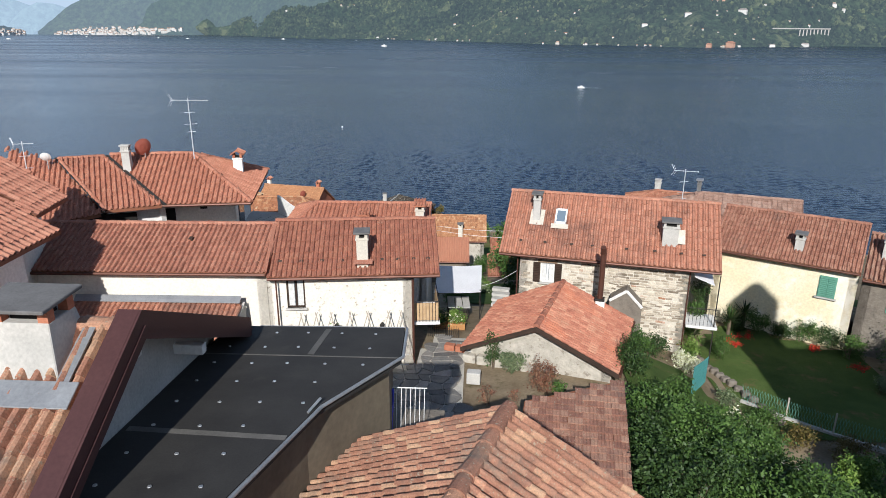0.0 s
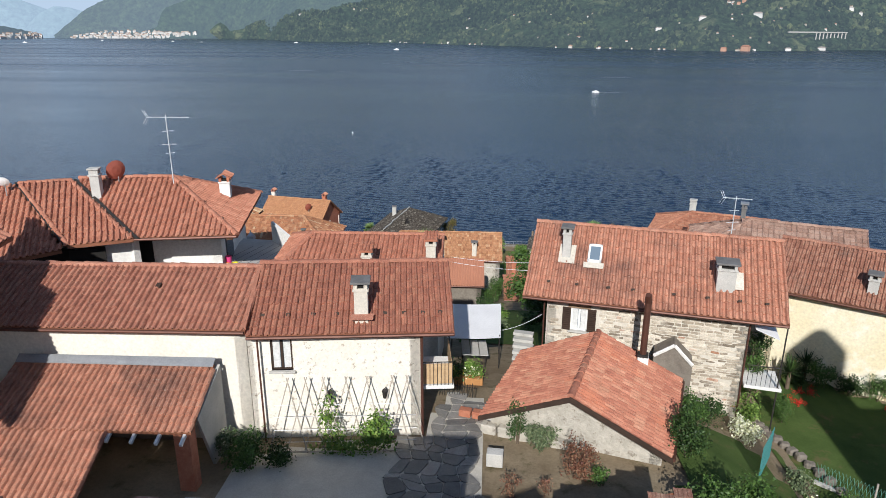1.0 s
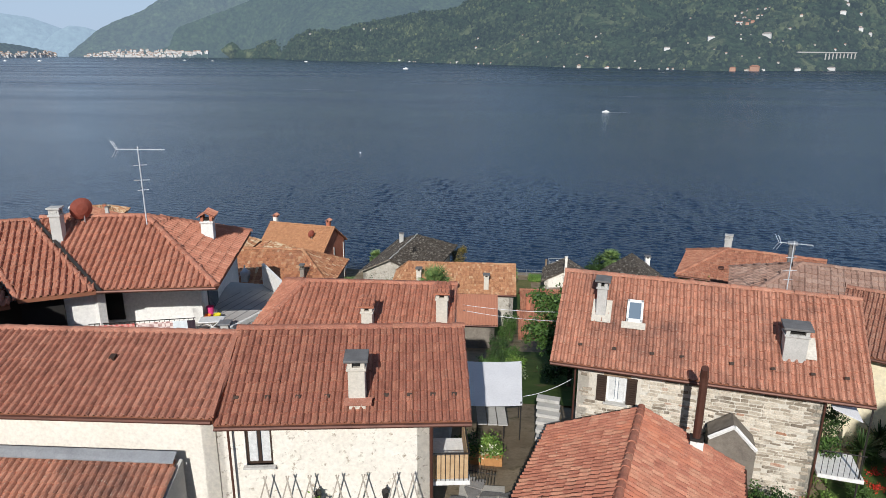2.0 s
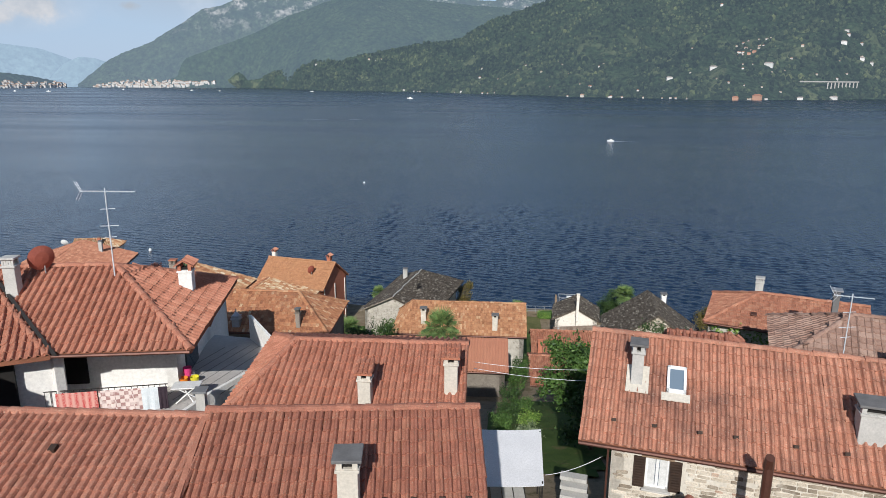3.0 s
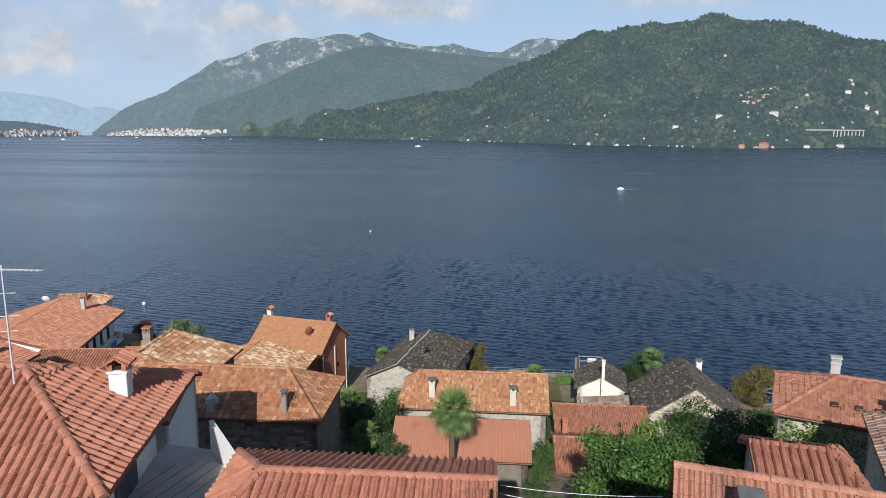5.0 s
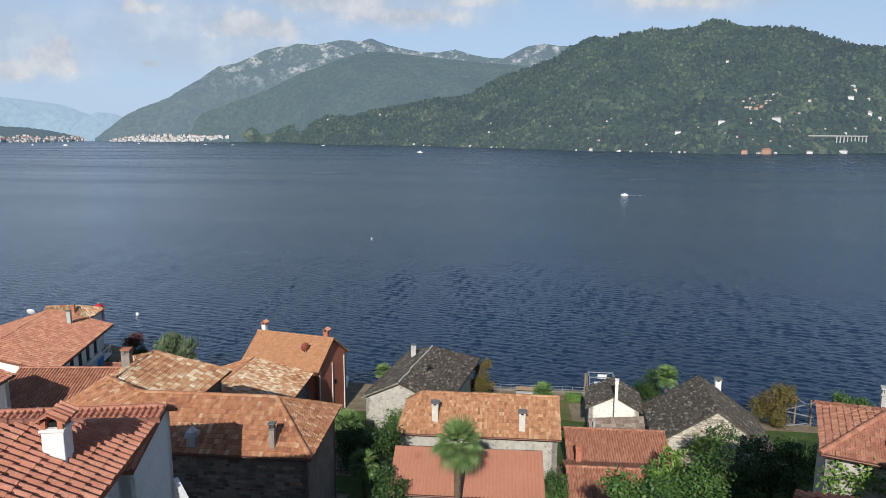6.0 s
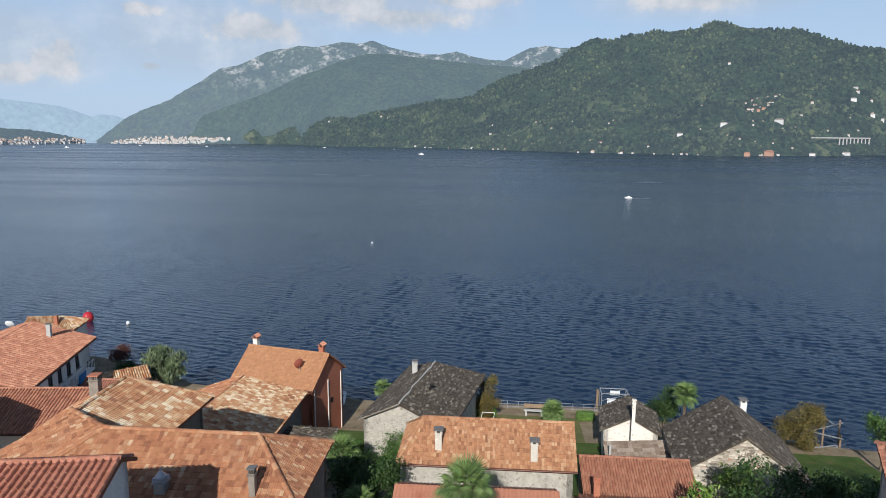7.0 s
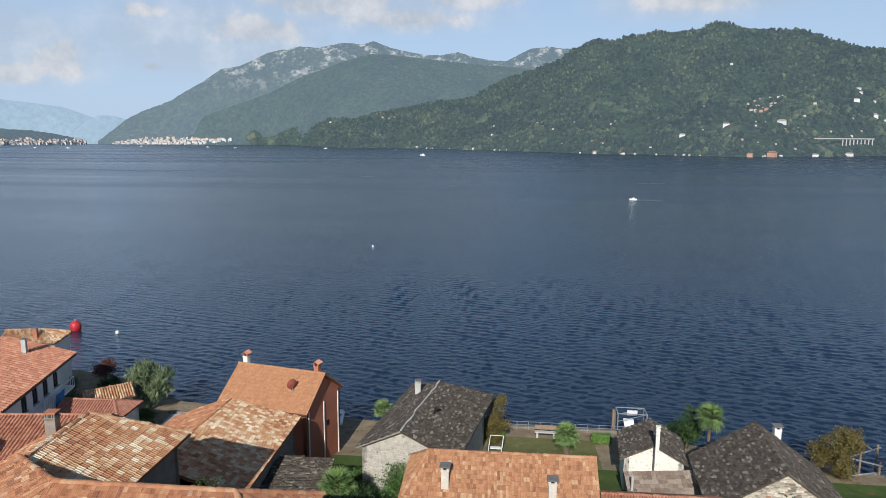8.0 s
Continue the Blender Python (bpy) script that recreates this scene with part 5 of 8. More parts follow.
# brown-tiled house at the flight's left, eaves along the alley
hl_ = thing("alley_house", (-15, 13, 16), "old house with worn brown tiles and wide eaves", "house", "houses")
odd_roof(hl_, [(-13.05, 8.5, 22.7), (-13.5, 16.9, 22.7), (-18.3, 17.2, 25.3), (-17.8, 8.0, 25.3)], TILE_WORN, "roman", 0.30, 0.42, 150)
odd_roof(hl_, [(-14.4, 17.0, 23.25), (-14.9, 19.8, 23.25), (-18.5, 20.0, 25.45), (-18.3, 17.2, 25.45)], TILE_WORN, "roman", 0.30, 0.42, 60)
walls_under(hl_, [(-14.2, 8.6, 22.9), (-14.6, 16.3, 22.9), (-18.4, 16.6, 24.9), (-18.2, 8.4, 24.9)], 15.5, WHITE, 0.1)
walls_under(hl_, [(-15.4, 16.6, 23.4), (-15.8, 19.4, 23.4), (-18.4, 19.4, 24.9), (-18.4, 16.6, 24.9)], 15.5, PLASTER, 0.1)
part("vent_pipe", tube((-14.0, 12.0, 23.2), (-14.0, 12.0, 24.4), 0.09), STEEL, hl_)

# near left house with maroon verges, and its chimney
# right gable gets grey in place of white, to paint in its shade
nh, nroofs, at_nh = house("verge_house", "house with lichened clay tiles and maroon metal verges", (-10.4, -2.3), 0, 8.2, 7.47, 3.8, 24.1, 26.26, 24.5, 19.0, ov=(0.3, 0.3, 0.3, 0.55), wall=WHITE, tiles=TILE_OLD, style="barrel", du=0.18, dv=0.26, count=260, gutter=False, side_walls={"r": CONCRETE})
rake = (((-2.2, -2.4, 24.13), (-2.2, 1.5, 26.34)), ((-2.2, 1.5, 26.34), (-2.2, 5.22, 24.57)))
bm = bmesh.new()
for a, b in rake:
    a, b = Vector(a), Vector(b)
    add_prism(bm, [a + Vector((-0.26, 0, 0.17)), a + Vector((0.02, 0, 0.17)), b + Vector((0.02, 0, 0.17)), b + Vector((-0.26, 0, 0.17))], (0, 0, -0.14))
part("verge", bm, VERGE, nh, "maroon sheet-metal verge")
for a, b in rake:
    a, b = Vector(a) + Vector((0.02, 0, 0)), Vector(b) + Vector((0.02, 0, 0))
    fascia = part("fascia", prism([a + Vector((0, 0, 0.165)), b + Vector((0, 0, 0.165)), b + Vector((0, 0, -0.24)), a + Vector((0, 0, -0.24))], (0.03, 0, 0)), VERGE, nh)
    part("drip_bead", prism([a + Vector((0.03, 0, -0.05)), b + Vector((0.03, 0, -0.05)), b + Vector((0.03, 0, -0.10)), a + Vector((0.03, 0, -0.10))], (0.02, 0, 0)), VERGE, fascia)
for y, z in ((1.5, 25.92), (3.4, 25.0), (-0.4, 24.85)):
    part("purlin", box((-2.52, y, z), (0.5, 0.15, 0.17), bevel=0.01), WHITE, nh)
bm = bmesh.new()     # stack that widens towards its foot
low = [bm.verts.new(p) for p in ((-3.88, 0.70, 25.4), (-2.86, 0.70, 25.4), (-2.86, 1.72, 25.4), (-3.88, 1.72, 25.4))]
top = [bm.verts.new(p) for p in ((-3.72, 0.92, 26.55), (-3.0, 0.92, 26.55), (-3.0, 1.48, 26.55), (-3.72, 1.48, 26.55))]
bm.faces.new(top)
for i in range(4):
    bm.faces.new((low[i], low[(i + 1) % 4], top[(i + 1) % 4], top[i]))
bmesh.ops.bevel(bm, geom=list(bm.edges), offset=0.012, segments=1, affect="EDGES")
stack = part("chimney", bm, CONCRETE, nh)
for sx in (-0.29, 0.29):
    for sy in (-0.2, 0.2):
        part("cap_support", box((-3.36 + sx, 1.2 + sy, 26.65), (0.13, 0.13, 0.22)), BRICK, stack)
part("flue", box((-3.36, 1.2, 26.57), (0.4, 0.3, 0.08)), BLACK, stack)
part("cap", box((-3.36, 1.1, 26.80), (0.96, 0.82, 0.05), rx=2, bevel=0.01), SLAB, stack, "grey stone slab cap")
part("flashing", box((-3.3, 0.52, 25.83), (1.45, 0.36, 0.03), rx=29.7, bevel=0.008), ZINC, stack, "lead flashing")
part("flashing", box((-2.80, 1.1, 26.13), (0.16, 0.95, 0.03), rx=29.7), ZINC, stack)

# black membrane roof against it
fr = thing("membrane_roof", (-0.8, 2, 20), "flat black bitumen membrane roof with metal fixings", "roof")
zf_ = lambda y: 24.8 - 0.08 * y
fpts = [(-2.74, 5.65), (0.72, 5.8), (0.80, 4.4), (-0.20, 2.45), (-0.72, 0.2), (-1.3, -2.6), (-2.74, -2.6)]
part("membrane", prism([(x, y, zf_(y)) for x, y in fpts], (0, 0, -0.16)), MEMBRANE, fr)
for (xa, ya), (xb, yb), w in (((-2.66, 4.25), (0.76, 4.3), 0.03), ((-2.66, 1.60), (-0.42, 1.5), 0.11), ((-0.75, 5.6), (-0.8, 4.35), 0.11), ((-2.66, -0.9), (-1.02, -1.0), 0.11)):
    d = Vector((xb - xa, yb - ya, 0)).normalized()
    s_ = Vector((-d.y, d.x, 0)) * w / 2
    a, b = Vector((xa, ya, zf_(ya) + 0.006)), Vector((xb, yb, zf_(yb) + 0.006))
    part("seam", prism([a - s_, b - s_, b + s_, a + s_], (0, 0, -0.005)), SEAM, fr)
screw = bmesh.new()
bmesh.ops.create_cone(screw, cap_ends=True, segments=8, radius1=0.03, radius2=0.026, depth=0.012)
screw_me = to_mesh("fixing", screw)
screw_me.materials.append(STEEL)
for k in range(9):
    for x in (-2.35, -1.7, -1.1, -0.45, 0.2, 0.7):
        y = 5.35 - k * 0.72 + 0.05 * math.sin(x * 9)
        if inside(fpts, x + 0.12, y):
            attach("fixing", screw_me, None, fr, m=pose(x, y, zf_(y) + 0.01, -4.6))
edge = [(0.72, 5.8), (0.80, 4.4), (-0.20, 2.45), (-0.72, 0.2), (-1.3, -2.6)]
for (xa, ya), (xb, yb) in zip(edge, edge[1:]):
    part("edge_gutter", tube((xa + 0.04, ya, zf_(ya) - 0.02), (xb + 0.04, yb, zf_(yb) - 0.02), 0.03), ZINC, fr, "grey metal edge trim")
part("edge_gutter", tube((-2.14, 5.7, zf_(5.7) - 0.02), (0.72, 5.83, zf_(5.83) - 0.02), 0.025), ZINC, fr)
part("edge_cable", tube((-0.3, 2.2, 24.64), (-0.18, 2.5, 24.70), 0.02), STEEL, fr)
wpts = [(-2.14, 5.4), (0.5, 5.5), (0.58, 4.4), (-0.42, 2.45), (-0.94, 0.2), (-1.5, -2.5), (-2.14, -2.5)]
for (xa, ya), (xb, yb) in zip(wpts[1:], wpts[2:6]):
    L = math.hypot(xb - xa, yb - ya)
    part("wall", wall_run((xa, ya), math.degrees(math.atan2(yb - ya, xb - xa)), L, 19.0, [(0, zf_(ya) - 0.16), (L, zf_(yb) - 0.16)], [], -0.2), BROWN_RENDER, fr)
part("wall", wall_run((-2.14, 5.4), 2, 2.64, 19.0, [(0, 24.2), (2.64, 24.2)], [], -0.2), BROWN_RENDER, fr)

# tiled roof just below the start, and a small store beside it
ni, iroofs, at_i = house("near_tiled_house", "house with old mottled clay tiles and mortared ridge", (2.44, -5.7), 70, 8.0, 5.4, 2.7, 23.15, 24.5, 23.15, 19.0, ov=(0.3, 0.3, 0.2, 0.12), wall=RUBBLE, tiles=TILE_OLD, style="barrel", du=0.17, dv=0.24, count=260, gutter=False)
nj = thing("garden_store", (5, 11, 16.5), "small store with brown weathered tile roof", "outbuilding", "houses")
jf = [(3.1, 9.0, 17.9), (6.4, 8.6, 17.9), (6.85, 13.25, 19.15), (3.72, 12.4, 18.82)]
odd_roof(nj, jf, TILE_BROWN, "marseille", 0.22, 0.26, 150)
walls_under(nj, jf, 15.8, RUBBLE, 0.25)

# tall unseen church beside the start of the flight, inferred from a tower shadow, added to shade the gardens
ch = thing("church", (21, 0, 18), "tall unseen church block added to shade the gardens", "church")
part("nave", prism([(15.0, -6, 27.3), (28, -6, 27.3), (28, 3.6, 27.3), (15.0, 3.6, 27.3)], (0, 0, -11)), PLASTER, ch)
part("roof", prism([(14.7, -6.4, 27.25), (28.3, -6.4, 27.25), (28.3, -1.2, 29.0), (14.7, -1.2, 29.0)], (0, 0, -0.2)), TILE_BROWN, ch)
part("roof", prism([(14.7, 4.0, 27.25), (28.3, 4.0, 27.25), (28.3, -1.2, 29.0), (14.7, -1.2, 29.0)], (0, 0, -0.2)), TILE_BROWN, ch)
part("bell_tower", box((15.9, 2.2, 24.2), (2.2, 2.2, 14), bevel=0.4), PLASTER, ch)
part("dome", tube((15.9, 2.2, 31.1), (15.9, 2.2, 32.2), 1.1, 0.3, 12), ZINC, ch)


# ---- fittings of the houses ----
# cream corner house: chimney, downpipes, wall lamps, balcony
st = chimney(house_a2, -2.55, 19.35, 20.6, 21.95, 0.46, 0.46, 7.5, MORTAR, "slab", SLAB)
part("patch", prism([(-2.85, 18.88, 20.95), (-2.1, 18.98, 20.95), (-2.1, 19.2, 21.06), (-2.85, 19.1, 21.06)], (0, 0, -0.03)), TILE_WORN, st)
for x, y, r in ((-5.95, 18.42, 0.035), (-0.5, 19.32, 0.05)):
    part("downpipe", tube((x, y, 20.35), (x + 0.02, y, 16.3), r), COPPER, house_a2)
snow = bmesh.new()
add_box(snow, (0, 0, 0), (0.14, 0.05, 0.09), rx=-20)
snow_me = to_mesh("snow_guard", snow)
snow_me.materials.append(WOOD_DARK)
for u in (0.45, 1.3, 2.15, 2.95, 4.6, 5.25, 5.9, 6.5):
    attach("snow_guard", snow_me, None, house_a2, m=Matrix.Translation(at_a2(u, 0.75, 20.5 + 1.37 * 0.75 / 3.1 + 0.1)))
for u in (1.0, 2.2, 3.5, 4.5, 6.1, 7.4, 8.6, 9.6):
    attach("snow_guard", snow_me, None, house_b, m=Matrix.Translation(at_b(u, 0.62 + 0.1 * math.sin(u * 5), 19.45 + 2.4 * 0.62 / 3.3 + 0.12)))
for x, y in ((-3.62, 18.82), (-1.75, 19.06)):
    lampo = thing("wall_lamp", (x, y, 18.2), "small black iron lantern on the cream wall", "lamp", "wall lanterns")
    part("bracket", tube((x, y + 0.1, 18.3), (x, y - 0.14, 18.36), 0.015), IRON, lampo)
    part("lantern", tube((x, y - 0.14, 18.0), (x, y - 0.14, 18.28), 0.06, 0.11, 6), IRON, lampo)
    part("hood", tube((x, y - 0.14, 18.28), (x, y - 0.14, 18.38), 0.12, 0.02, 6), IRON, lampo)
R = pose(-0.62, 19.9, 0, 0, 0, 7.5)
bal = thing("balcony", (-0.1, 21, 18), "small balcony with reed-screened iron railing", "balcony")
part("slab", box(R @ Vector((0.62, 1.1, 17.92)), (1.2, 2.3, 0.14), 7.5, bevel=0.01), WHITE, bal)
part("screen", box(R @ Vector((1.14, 1.1, 18.45)), (0.02, 2.2, 0.8), 7.5), BAMBOO, bal, "dry reed screen")
part("screen", box(R @ Vector((0.6, 0.0, 18.45)), (1.1, 0.02, 0.8), 7.5), BAMBOO, bal)
for i in range(9):
    part("baluster", tube(R @ Vector((0.08 + i * 0.135, -0.03, 18.0)), R @ Vector((0.08 + i * 0.135, -0.03, 18.92)), 0.012, seg=5), IRON, bal)
part("handrail", tube(R @ Vector((0.05, -0.03, 18.92)), R @ Vector((1.18, -0.03, 18.92)), 0.02, seg=6), IRON, bal)
part("handrail", tube(R @ Vector((1.18, -0.03, 18.92)), R @ Vector((1.18, 2.2, 18.92)), 0.02, seg=6), IRON, bal)
# long cream house: roof vent, gutter brackets
part("roof_vent", box((-9.95, 20.0, 21.5), (0.16, 0.2, 0.12), 2.6, rx=18), WOOD_DARK, house_a)
part("roof_strip", prism([(-6.36, 18.25, 20.82), (-6.22, 18.25, 20.82), (-6.6, 21.3, 21.98), (-6.74, 21.3, 21.98)], (0, 0, -0.08)), TILE_RED, house_a)

# dark bargeboards and rafter ends on the outbuilding's gables
for u in (-0.02, 5.62):
    for a, b in ((at_c(u, -0.05, 16.99), at_c(u, 3.4, 18.49)), (at_c(u, 3.4, 18.49), at_c(u, 6.65, 16.99))):
        part("bargeboard", prism([a + Vector((0, 0, -0.02)), b + Vector((0, 0, -0.02)), b + Vector((0, 0, -0.22)), a + Vector((0, 0, -0.22))], (at_c(0.04, 0, 0) - at_c(0, 0, 0)) * (-1 if u < 0 else 1)), WOOD_DARK, house_c, "dark wooden bargeboard")

# stone house: rubble face, chimneys, skylight, stovepipe
P_b = at_b(1.0, 0.5, 0)
stone_face([c for c in house_b.children if c.name.startswith("wall")][0], P_b, -12.5, 8.15, 15.2, lambda u: 19.5, [(1.05, 1.75, 17.9, 18.95), (0.65, 2.15, 17.9, 18.95)], STONE, 300, (0.34, 0.105), 0.028, 3)
part("lintel", box(at_b(2.4, 0.47, 19.03), (0.95, 0.06, 0.14), -12.5), WOOD, house_b)
st = chimney(house_b, 11.35, 24.75, 20.0, 21.15, 0.72, 0.55, -12.5, CONCRETE, "slab", SLAB, None)
part("flashing", prism([at_b(7.9, 0.95, 20.37), at_b(8.75, 0.95, 20.37), at_b(8.75, 1.62, 20.86), at_b(7.9, 1.62, 20.86)], (0, 0, -0.03)), MORTAR, st, "pale mortar collar")
st = chimney(house_b, 5.15, 26.75, 20.6, 21.9, 0.36, 0.4, -12.5, CONCRETE, "slab", SLAB, None)
part("flashing", prism([at_b(1.25, 1.42, 20.64), at_b(1.95, 1.42, 20.64), at_b(1.95, 2.2, 21.21), at_b(1.25, 2.2, 21.21)], (0, 0, -0.03)), MORTAR, st, "pale mortar collar")
sl = lambda u, v, d=0.0: at_b(u, v, 19.45 + 2.4 * v / 3.3 + d)
bm = bmesh.new()
for (ua, va, ub, vb) in ((2.5, 1.5, 2.58, 2.25), (3.0, 1.5, 3.08, 2.25), (2.5, 1.5, 3.08, 1.57), (2.5, 2.18, 3.08, 2.25)):
    add_prism(bm, [sl(ua, va, 0.24), sl(ub, va, 0.24), sl(ub, vb, 0.24), sl(ua, vb, 0.24)], (0, 0, -0.22))
sk = part("skylight", bm, WHITE_PAINT, house_b, "white framed roof window")
part("pane", prism([sl(2.57, 1.56, 0.2), sl(3.01, 1.56, 0.2), sl(3.01, 2.19, 0.2), sl(2.57, 2.19, 0.2)], (0, 0, -0.02)), SKYGLASS, sk)
part("apron", prism([sl(2.35, 1.3, 0.18), sl(3.2, 1.3, 0.18), sl(3.2, 1.5, 0.18), sl(2.35, 1.5, 0.18)], (0, 0, -0.04)), MORTAR, sk)
pipe = thing("stovepipe", (7.9, 22.95, 17), "tall dark brown stovepipe with bent cowl", "chimney")
part("base", box((7.95, 23.0, 17.45), (0.42, 0.36, 1.0), -12.5, bevel=0.01), WHITE, pipe)
part("pipe", tube((7.92, 22.95, 17.9), (7.92, 22.95, 20.3), 0.13, 0.13, 10), COPPER, pipe)
part("collar", box((7.92, 22.95, 18.02), (0.42, 0.36, 0.1), -12.5), IRON, pipe)
part("cowl", tube((7.92, 22.98, 20.25), (7.86, 22.8, 20.62), 0.15, 0.12, 10), COPPER, pipe)
oven = thing("bread_oven", (9.2, 23.4, 15), "dark gabled stone oven against the stone house", "oven")
fo = [pose(9.2, 23.25, 0, 0, 0, -14) @ Vector(p) for p in ((-0.75, 0, 15), (0.75, 0, 15), (0.75, 0, 17.55), (0.0, 0, 18.3), (-0.75, 0, 17.75))]
part("body", prism(fo, pose(0, 0, 0, 0, 0, -14) @ Vector((0, 1.0, 0))), DARKWALL, oven)
for a, b in ((2, 3), (3, 4)):
    part("coping", tube(fo[a] + Vector((0, 0.0, 0.02)), fo[b] + Vector((0, 0.0, 0.02)), 0.07, seg=5), WHITE, oven)
for u in (0.9, 9.1):
    part("downpipe", tube(at_b(u, 0.42, 19.3), at_b(u, 0.42, 14.8), 0.035), COPPER, house_b)
sb = thing("side_balcony", (13, 24.6, 16.5), "white side balcony crowded with potted plants", "balcony")
part("slab", box(at_b(9.85, 0.9, 16.55), (1.4, 1.6, 0.14), -12.5, bevel=0.01), WHITE, sb)
part("post", tube(at_b(10.4, 0.2, 14.3), at_b(10.4, 0.2, 19.2), 0.03), IRON, sb)
part("handrail", tube(at_b(9.2, 0.15, 17.5), at_b(10.5, 0.15, 17.5), 0.02), IRON, sb)
for i in range(8):
    part("baluster", tube(at_b(9.25 + i * 0.17, 0.15, 16.6), at_b(9.25 + i * 0.17, 0.15, 17.5), 0.01, seg=5), IRON, sb)
part("awning", prism([at_b(9.3, 0.3, 19.0), at_b(10.2, 0.2, 18.7), at_b(10.2, 1.4, 18.8), at_b(9.3, 1.4, 19.1)], (0, 0, -0.02)), CANVAS, sb)

# stone steps between the houses
steps = thing("garden_stairs", (3.9, 27, 14.5), "narrow grey stone steps beside the stone house", "stairs")
for i in range(9):
    part("tread", box((3.35 + 0.02 * i, 25.3 + i * 0.34, 15.1 + i * 0.16), (0.95, 0.38, 0.15), -12.5, bevel=0.012), CONCRETE, steps)

# terrace house: terrace, parapet, balcony rail
terr = thing("roof_terrace", (-10, 29, 15), "paved roof terrace with white parapet wall", "terrace")
tp = [(-11.9, 26.6), (-9.9, 26.0), (-9.6, 27.4), (-8.55, 30.3), (-8.65, 31.4), (-10.25, 33.2), (-12.0, 33.4), (-11.8, 30.0)]
part("deck", prism([(x, y, 19.1) for x, y in tp], (0, 0, -0.25)), TERRACE, terr)
for i in range(7):
    part("joint", box((-11.5 + i * 0.45, 29.9, 19.103), (0.025, 5.6 - abs(i - 3) * 0.4, 0.006), -14), SLAB, terr)
part("wall", prism([(x * 0.985 - 0.1, y * 0.995 + 0.1, 18.85) for x, y in tp], (0, 0, -4.0)), WHITE, terr)
for (xa, ya, za), (xb, yb, zb) in (((-9.85, 26.0, 19.3), (-9.55, 27.4, 19.3)), ((-9.55, 27.4, 19.3), (-8.5, 30.3, 19.3)), ((-8.5, 30.3, 19.3), (-8.55, 31.5, 19.45)), ((-8.55, 31.5, 19.8), (-10.15, 33.2, 20.2))):
    L = math.hypot(xb - xa, yb - ya)
    part("parapet", wall_run((xa, ya), math.degrees(math.atan2(yb - ya, xb - xa)), L, 18.6, [(0, za), (L, zb)], [], 0.14), WHITE, terr)
part("flue_box", box((-9.35, 26.4, 19.5), (0.3, 0.3, 0.8), 10), CONCRETE, terr)
part("flue_cap", box((-9.35, 26.4, 19.95), (0.46, 0.46, 0.06), 10), ZINC, terr)
brail = thing("balcony_railing", (-12.3, 25.1, 19), "black iron railing along the terrace house", "railing")
for i in range(30):
    x, y = -15.9 + i * 0.177, 25.3 + i * 0.049
    part("baluster", tube((x, y, 19.0), (x, y, 19.95), 0.012, seg=5), IRON, brail)
for z in (19.05, 19.95):
    part("rail", tube((-15.95, 25.29, z), (-10.7, 26.74, z), 0.02, seg=6), IRON, brail)
part("slab", box((-13.4, 27.1, 18.96), (5.2, 2.2, 0.16), 14), WHITE, brail)
for k, (x, w, m) in enumerate(((-13.45, 1.3, "red"), (-12.1, 1.4, "pink"), (-11.2, 0.6, "white"), (-10.8, 0.3, "navy"))):
    col = dict(red=((0.50, 0.09, 0.08), (0.62, 0.20, 0.17)), pink=((0.62, 0.40, 0.36), (0.74, 0.62, 0.57)), white=((0.62, 0.68, 0.70), (0.76, 0.79, 0.80)), navy=((0.03, 0.02, 0.03), (0.06, 0.04, 0.05)))[m]
    cloth = bmesh.new()
    bmesh.ops.create_grid(cloth, x_segments=10, y_segments=6, size=0.5)
    for v in cloth.verts:
        v.co = Vector((v.co.x * w, 0.04 * math.sin(v.co.x * 14 + k) * (0.5 - v.co.y), v.co.y * 0.95))
    yy = 25.16 + (x + 15.9) * 0.276
    bmesh.ops.transform(cloth, matrix=pose(x, yy, 19.45, 0, 0, 15.5), verts=cloth.verts)
    fabric = surface("cloth_" + m, *col, 9, 30, 0.9)
    if m in ("red", "pink"):     # woven stripes, printed squares
        n, l, p = links(fabric)
        geo = n.new("ShaderNodeNewGeometry").outputs["Position"]
        tex = n.new("ShaderNodeTexWave" if m == "red" else "ShaderNodeTexChecker")
        tex.inputs["Scale"].default_value = 1.6 if m == "red" else 7.0
        l.new(geo, tex.inputs["Vector"])
        fac = tex.outputs["Fac"]
        weave = noise_node(n, l, 22 if m == "red" else 5, 2, geo)
        fac = math_node(n, l, "MULTIPLY", fac, ramp(n, l, weave, [(0.4, (0.3, 0.3, 0.3)), (0.55, (1, 1, 1))]))
        dark = (0.52, 0.06, 0.06) if m == "red" else (0.38, 0.22, 0.20)
        pale = (0.66, 0.36, 0.30) if m == "red" else (0.74, 0.62, 0.57)
        l.new(mix(n, l, fac, pale, dark), p.inputs["Base Color"])
    ob = part("laundry", cloth, fabric)
    ob.modifiers.new("thickness", "SOLIDIFY").thickness = 0.012
    tagged(ob, dict(red="red patterned cloth hung over the railing", pink="pink patchwork cloth hung over the railing", white="white and pale blue cloth on the railing", navy="dark cloth hung over the railing")[m], "laundry", "drying laundry")
tbl = thing("terrace_table", (-10.2, 27.2, 19.1), "white folding plastic table on the terrace", "table")
part("tabletop", box((-10.2, 27.1, 19.75), (0.95, 0.6, 0.04), 12, bevel=0.01), WHITE_PAINT, tbl)
for sx in (-0.35, 0.35):
    part("leg", tube((-10.2 + sx, 26.9, 19.12), (-10.2 - sx, 27.3, 19.73), 0.02), WHITE_PAINT, tbl)
    part("leg", tube((-10.2 + sx, 27.3, 19.12), (-10.2 - sx, 26.9, 19.73), 0.02), WHITE_PAINT, tbl)
